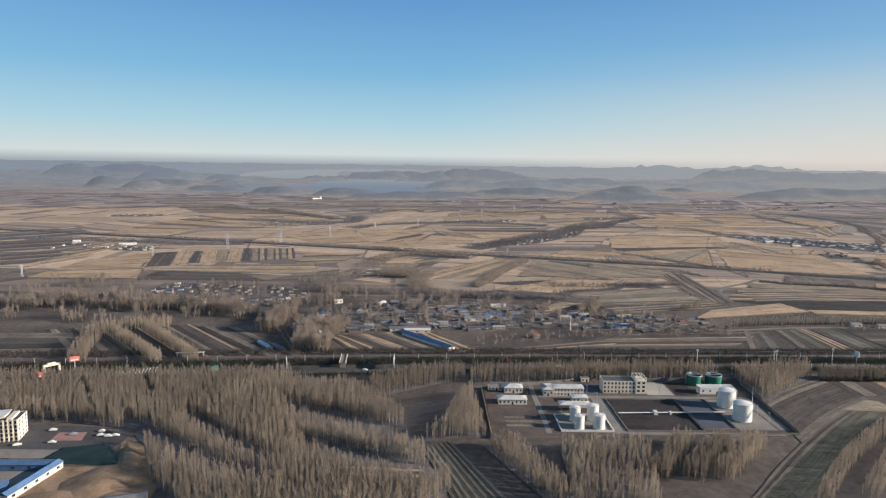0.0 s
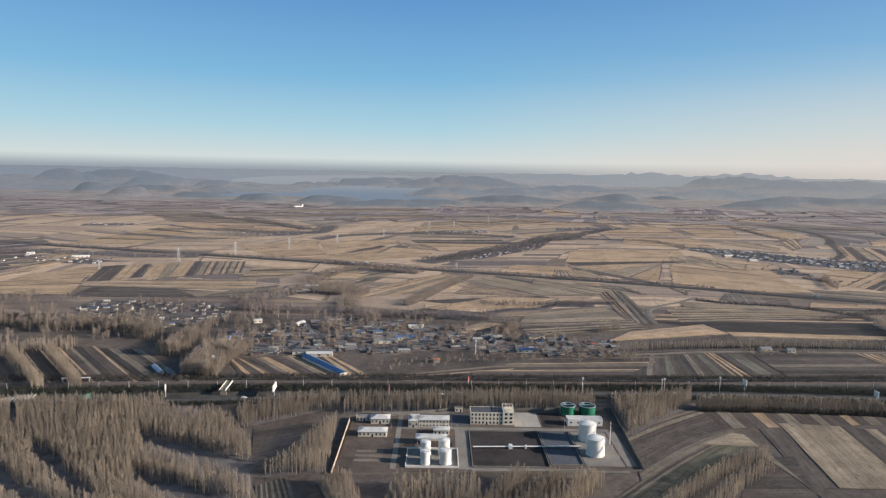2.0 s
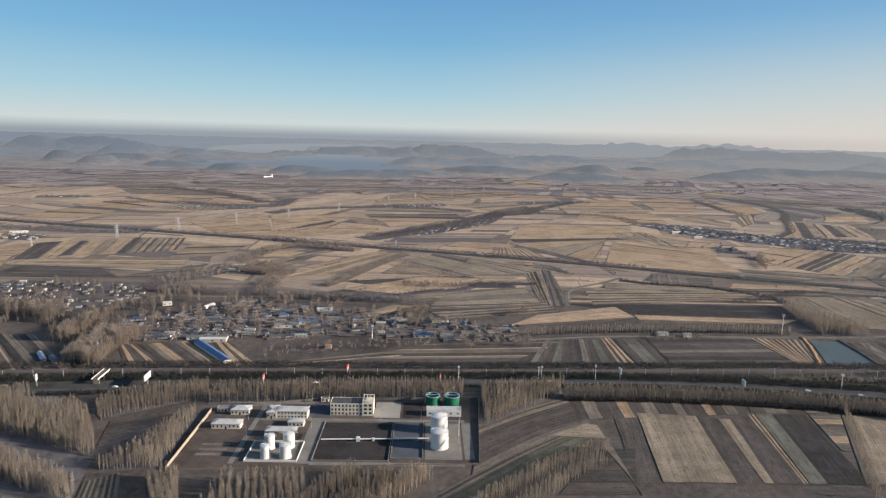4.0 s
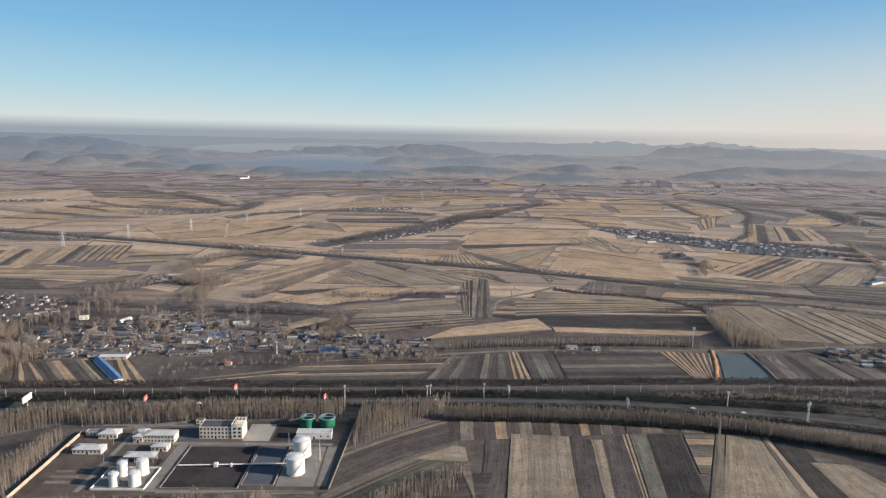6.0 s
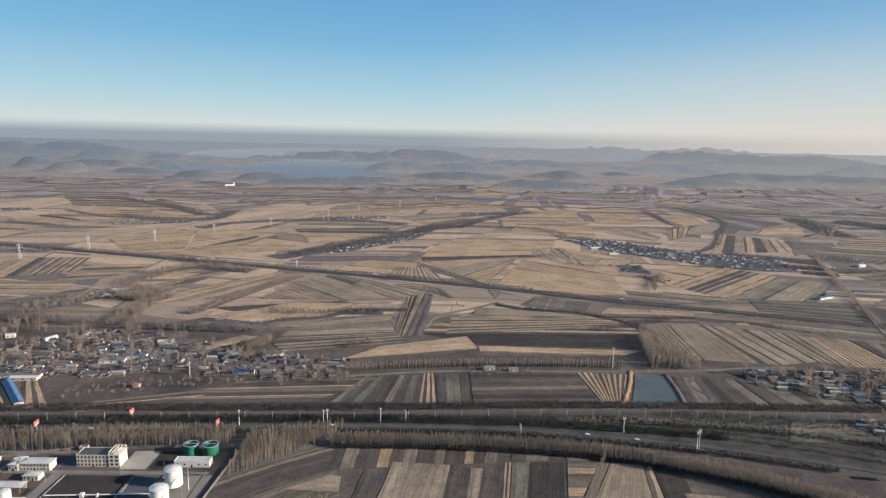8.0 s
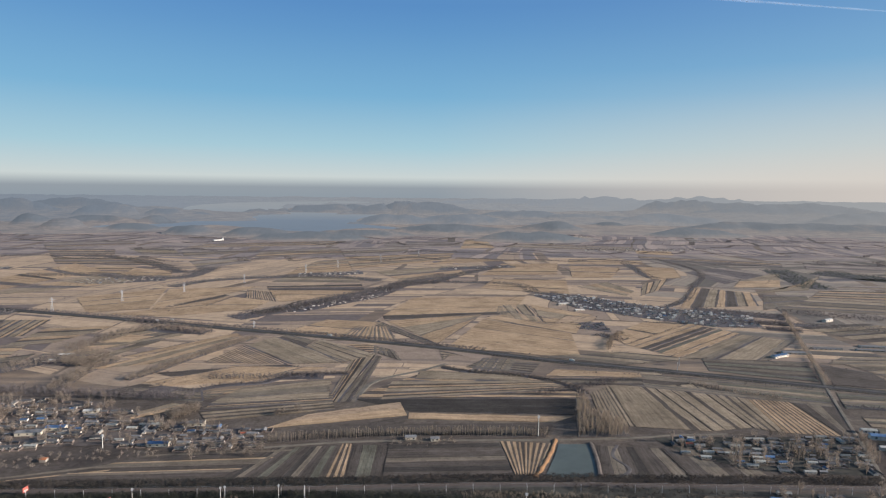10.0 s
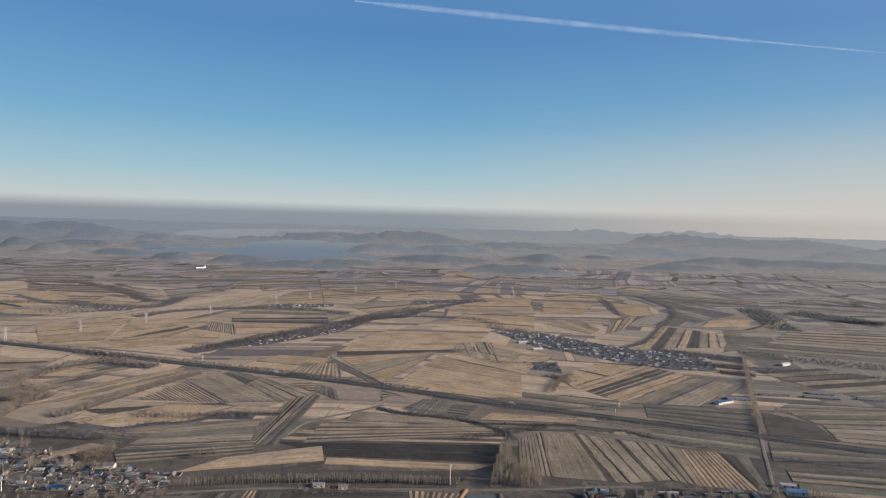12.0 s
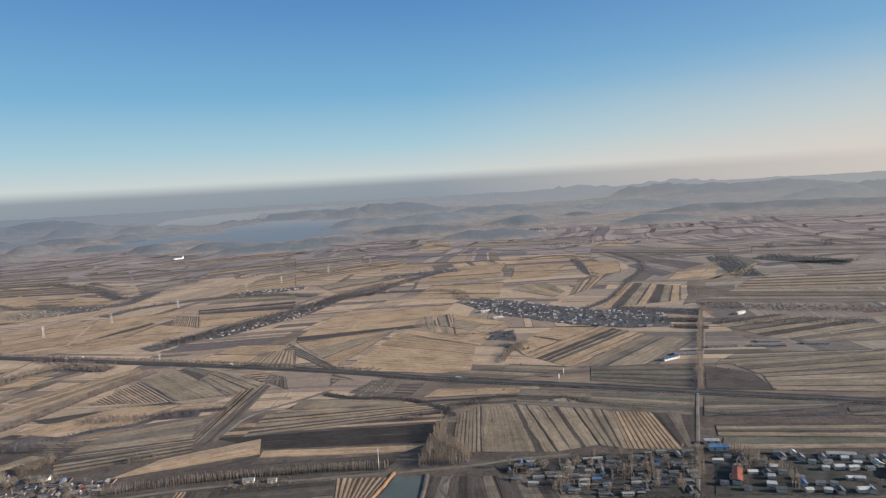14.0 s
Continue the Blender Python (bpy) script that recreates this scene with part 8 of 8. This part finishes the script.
for x_, y_, h_ in ((-606, 930, 18), (-520, 1165, 18), (-421, 1277, 30), (-342, 1384, 31), (-259, 1521, 27), (-166, 1656, 25), (-62, 1825, 25), (62, 2070, 27), (144, 2205, 25), (275, 2388, 30), (409, 2614, 24), (130, 1232, 14)):
    pylon(x_, y_, h_, 40)


# vehicles
def lorry(x, y, rz, z=2.2):
    ob = thing("lorry", "white box lorry driving along the dark motorway", "lorry", "lorries", at=(x, y, z), rz=rz)
    part("box_body", Shape().box(-6, 5, -1.7, 1.7, 1.0, 4.6), WHITE, ob)
    part("cab", Shape().box(5.4, 8, -1.5, 1.5, 0.6, 3.6), WHITE, ob)
    part("windscreen", Shape().box(7.98, 8.05, -1.3, 1.3, 2.1, 3.2), GLASS, ob)
    for wx in (-4.5, -3.1, 6.4):
        for wy in (-1.6, 1.35):
            part("wheel", Shape().lathe(0, 0, [(0.55, 0), (0.55, 0.3)], 10).turn(Matrix.Translation((wx, wy, 0.55)) @ Matrix.Rotation(math.pi / 2, 4, "X")), POOL, ob)
    ob.matrix_world = ob.matrix_world @ Matrix.Scale(0.62, 4)


lorry(-76, 1284, -19)
lorry(-50, 1292, -19)
lorry(285, 1165, -21)
lorry(690, 1001, -22)


def car(x, y, rz, paint, z, label):
    ob = thing("car", label, "car", "parked cars", at=(x, y, z), rz=rz)
    s = Shape().box(-2.2, 2.2, -0.9, 0.9, 0.35, 0.95)
    s.add([(-1.7, -0.85, 0.95), (1.2, -0.85, 0.95), (1.2, 0.85, 0.95), (-1.7, 0.85, 0.95), (-1.2, -0.7, 1.5), (0.5, -0.7, 1.5), (0.5, 0.7, 1.5), (-1.2, 0.7, 1.5)], [(4, 5, 6, 7), (0, 1, 5, 4), (1, 2, 6, 5), (2, 3, 7, 6), (3, 0, 4, 7)])
    part("body", s, paint, ob)
    for wx in (-1.4, 1.4):
        for wy in (-0.85, 0.65):
            part("wheel", Shape().lathe(0, 0, [(0.35, 0), (0.35, 0.2)], 8).turn(Matrix.Translation((wx, wy + 0.2, 0.35)) @ Matrix.Rotation(math.pi / 2, 4, "X")), POOL, ob)


# ---- compound at the western edge ----
for foot_, head_, n_ in (([(-286, 473), (-272, 482)], [(-295, 493), (-277, 497)], 9), ([(-252, 488), (-227, 503)], [(-256, 499), (-230, 514)], 13)):
    bays_ = thing("parking_bays", "row of slanting white bay lines beside the road", "road marking", "parking bays")
    (ax_, ay_), (bx_, by_), (cx_, cy_), (dx_, dy_) = (*foot_, *head_)
    for k_ in range(n_):
        u_ = k_ / (n_ - 1)
        part("bay_line", Shape().beam((ax_ + (bx_ - ax_) * u_, ay_ + (by_ - ay_) * u_, 0.4), (cx_ + (dx_ - cx_) * u_, cy_ + (dy_ - cy_) * u_, 0.4), 0.32, 4), WHITE, bays_)
slab("pavement_west", [(-300, 340), (-190, 350), (-186, 388), (-300, 396)], -0.2, 0.4, ASPHALT, "grey asphalt yard round the office tower")
slab("pavement_west_court", [(-231, 369), (-213, 370), (-216, 382), (-233, 381)], -0.2, 0.5, PINK, "faded red paved court")
slab("pavement_west_lane", [(-300, 344), (-218, 346), (-216, 357), (-300, 357)], -0.2, 0.46, CONCRETE, "pale concrete yard lane")
tower = block("office_tower", -295.5, -251, 373, 388, 12.4, CREAM, DARKROOF, "five-storey cream office building with vertical window strips", 5, 18, "flat", win=(1.2, 1.5), group="western compound")
for k_ in range(19):
    x_ = -22.25 + 44.5 * k_ / 18
    part("pilaster", Shape().box(x_ - 0.3, x_ + 0.3, -8.5, -8.0, 0, 13.4), CREAM, tower)
tower.matrix_world = SCALE @ pose(-273, 371, 0.4, 0, 0, 14)
part("roof_house", Shape().box(-2, 14, -3, 5, 12.5, 14.6), WALL, tower)
part("roof_slab", Shape().box(-3, 15, -4, 6, 14.6, 14.9), LIGHTROOF, tower)
part("roof_house", Shape().box(16, 19, -6, 6, 12.5, 13.8), CREAM, tower)
block("office_block", -300, -262.5, 340, 352, 10, CREAM, DARKROOF, "cream office building edge beside the yard", 3, 10, "flat", group="western compound")
hall(-224, 334, 34, 6, 3.2, 2, BLUEROOF, "blue-roofed shed along the yard", BLUEROOF)
hall(-209, 317, 38, 5, 3.2, 82, BLUEROOF, "blue-roofed shed along the yard", WALL)
hall(-236, 303, 40, 6, 3.2, 25, BLUEROOF, "blue-roofed shed along the yard", BLUEROOF)
slab("pavement_shed_yard", [(-245, 300), (-212, 300), (-210, 330), (-245, 330)], -0.2, 0.44, CONCRETE, "pale concrete yard between blue sheds")


def mound(name, cx, cy, rx, ry, h, material, label, seed, turn=0.0):
    s = Shape()
    n, m = 10, 24
    for j in range(n + 1):
        r = 1 - j / n
        for i in range(m):
            a = 2 * math.pi * i / m
            w = 1 + 0.22 * noise.noise((math.cos(a) * 1.5, math.sin(a) * 1.5, seed))
            x, y = rx * r * w * math.cos(a), ry * r * w * math.sin(a)
            z = h * (1 - r * r) * (0.9 + 0.25 * noise.noise((x * 0.07, y * 0.07, seed))) - 0.2
            s.v.append((cx + x * math.cos(turn) - y * math.sin(turn), cy + x * math.sin(turn) + y * math.cos(turn), z))
    s.f = [(j * m + i, j * m + (i + 1) % m, (j + 1) * m + (i + 1) % m, (j + 1) * m + i) for j in range(n) for i in range(m)]
    return tagged(smooth(part(name, s, material)), label, "mound")


net = Shape()
for x_, y_, z_ in ((-223, 341, 0.1), (-174, 338, 0.1), (-194, 367, 0.1), (-219, 361, 0.1), (-218, 345, 1.5), (-181, 342, 1.9), (-196, 363, 1.7), (-216, 358, 1.4)):
    net.v.append((x_, y_, z_))
net.f = [(4, 5, 6, 7), (0, 1, 5, 4), (1, 2, 6, 5), (2, 3, 7, 6), (3, 0, 4, 7)]
tagged(part("netted_mound", net, NET), "flat earth heap covered with dark green netting", "heap")
mound("earth_mound", -172, 318, 24, 22, 4.0, EARTH, "bare yellowish earth heap with tracks", 2.0)
mound("earth_mound", -174, 348, 6, 24, 2.4, EARTH, "bare yellowish earth bank", 3.0, 0.5)
mound("earth_mound", -190, 300, 20, 12, 3.0, EARTH, "bare yellowish earth heap with tracks", 4.0)
mound("earth_mound", -158, 300, 16, 18, 2.6, EARTH, "bare brown earth heap", 5.0)
slab("ground_earthworks", [(-212, 285), (-140, 285), (-146, 330), (-166, 362), (-190, 372), (-176, 338), (-206, 336)], -0.2, 0.2, EARTH, "bare yellowish trodden earth", category="ground")
hall(-152, 299, 18, 8, 2.4, 20, GREYROOF, "low grey shed on bare earth")
r_ = random.Random(4)
for x_, y_, rz_ in ((-238, 384, 5), (-222, 378, 10), (-207, 383, 0), (-203, 383, 0), (-199, 382, 8), (-205, 377, 4), (-200, 376, 4), (-196, 377, 0), (-246, 362, 20), (-260, 358, 75), (-262, 352, 75), (-228, 366, 3)):
    p_ = r_.choice((WHITE, WHITE, STEEL, ASPHALT))
    car(x_, y_, rz_, p_, 0.46, "parked white car in the yard" if p_ is WHITE else "parked grey car in the yard")
for x_, y_ in ((300, 537.5), (520, 524.5), (560, 516), (-60, 510.5), (100, 526)):
    car(x_, y_, -5, WHITE, 0.55, "white car driving along the road")
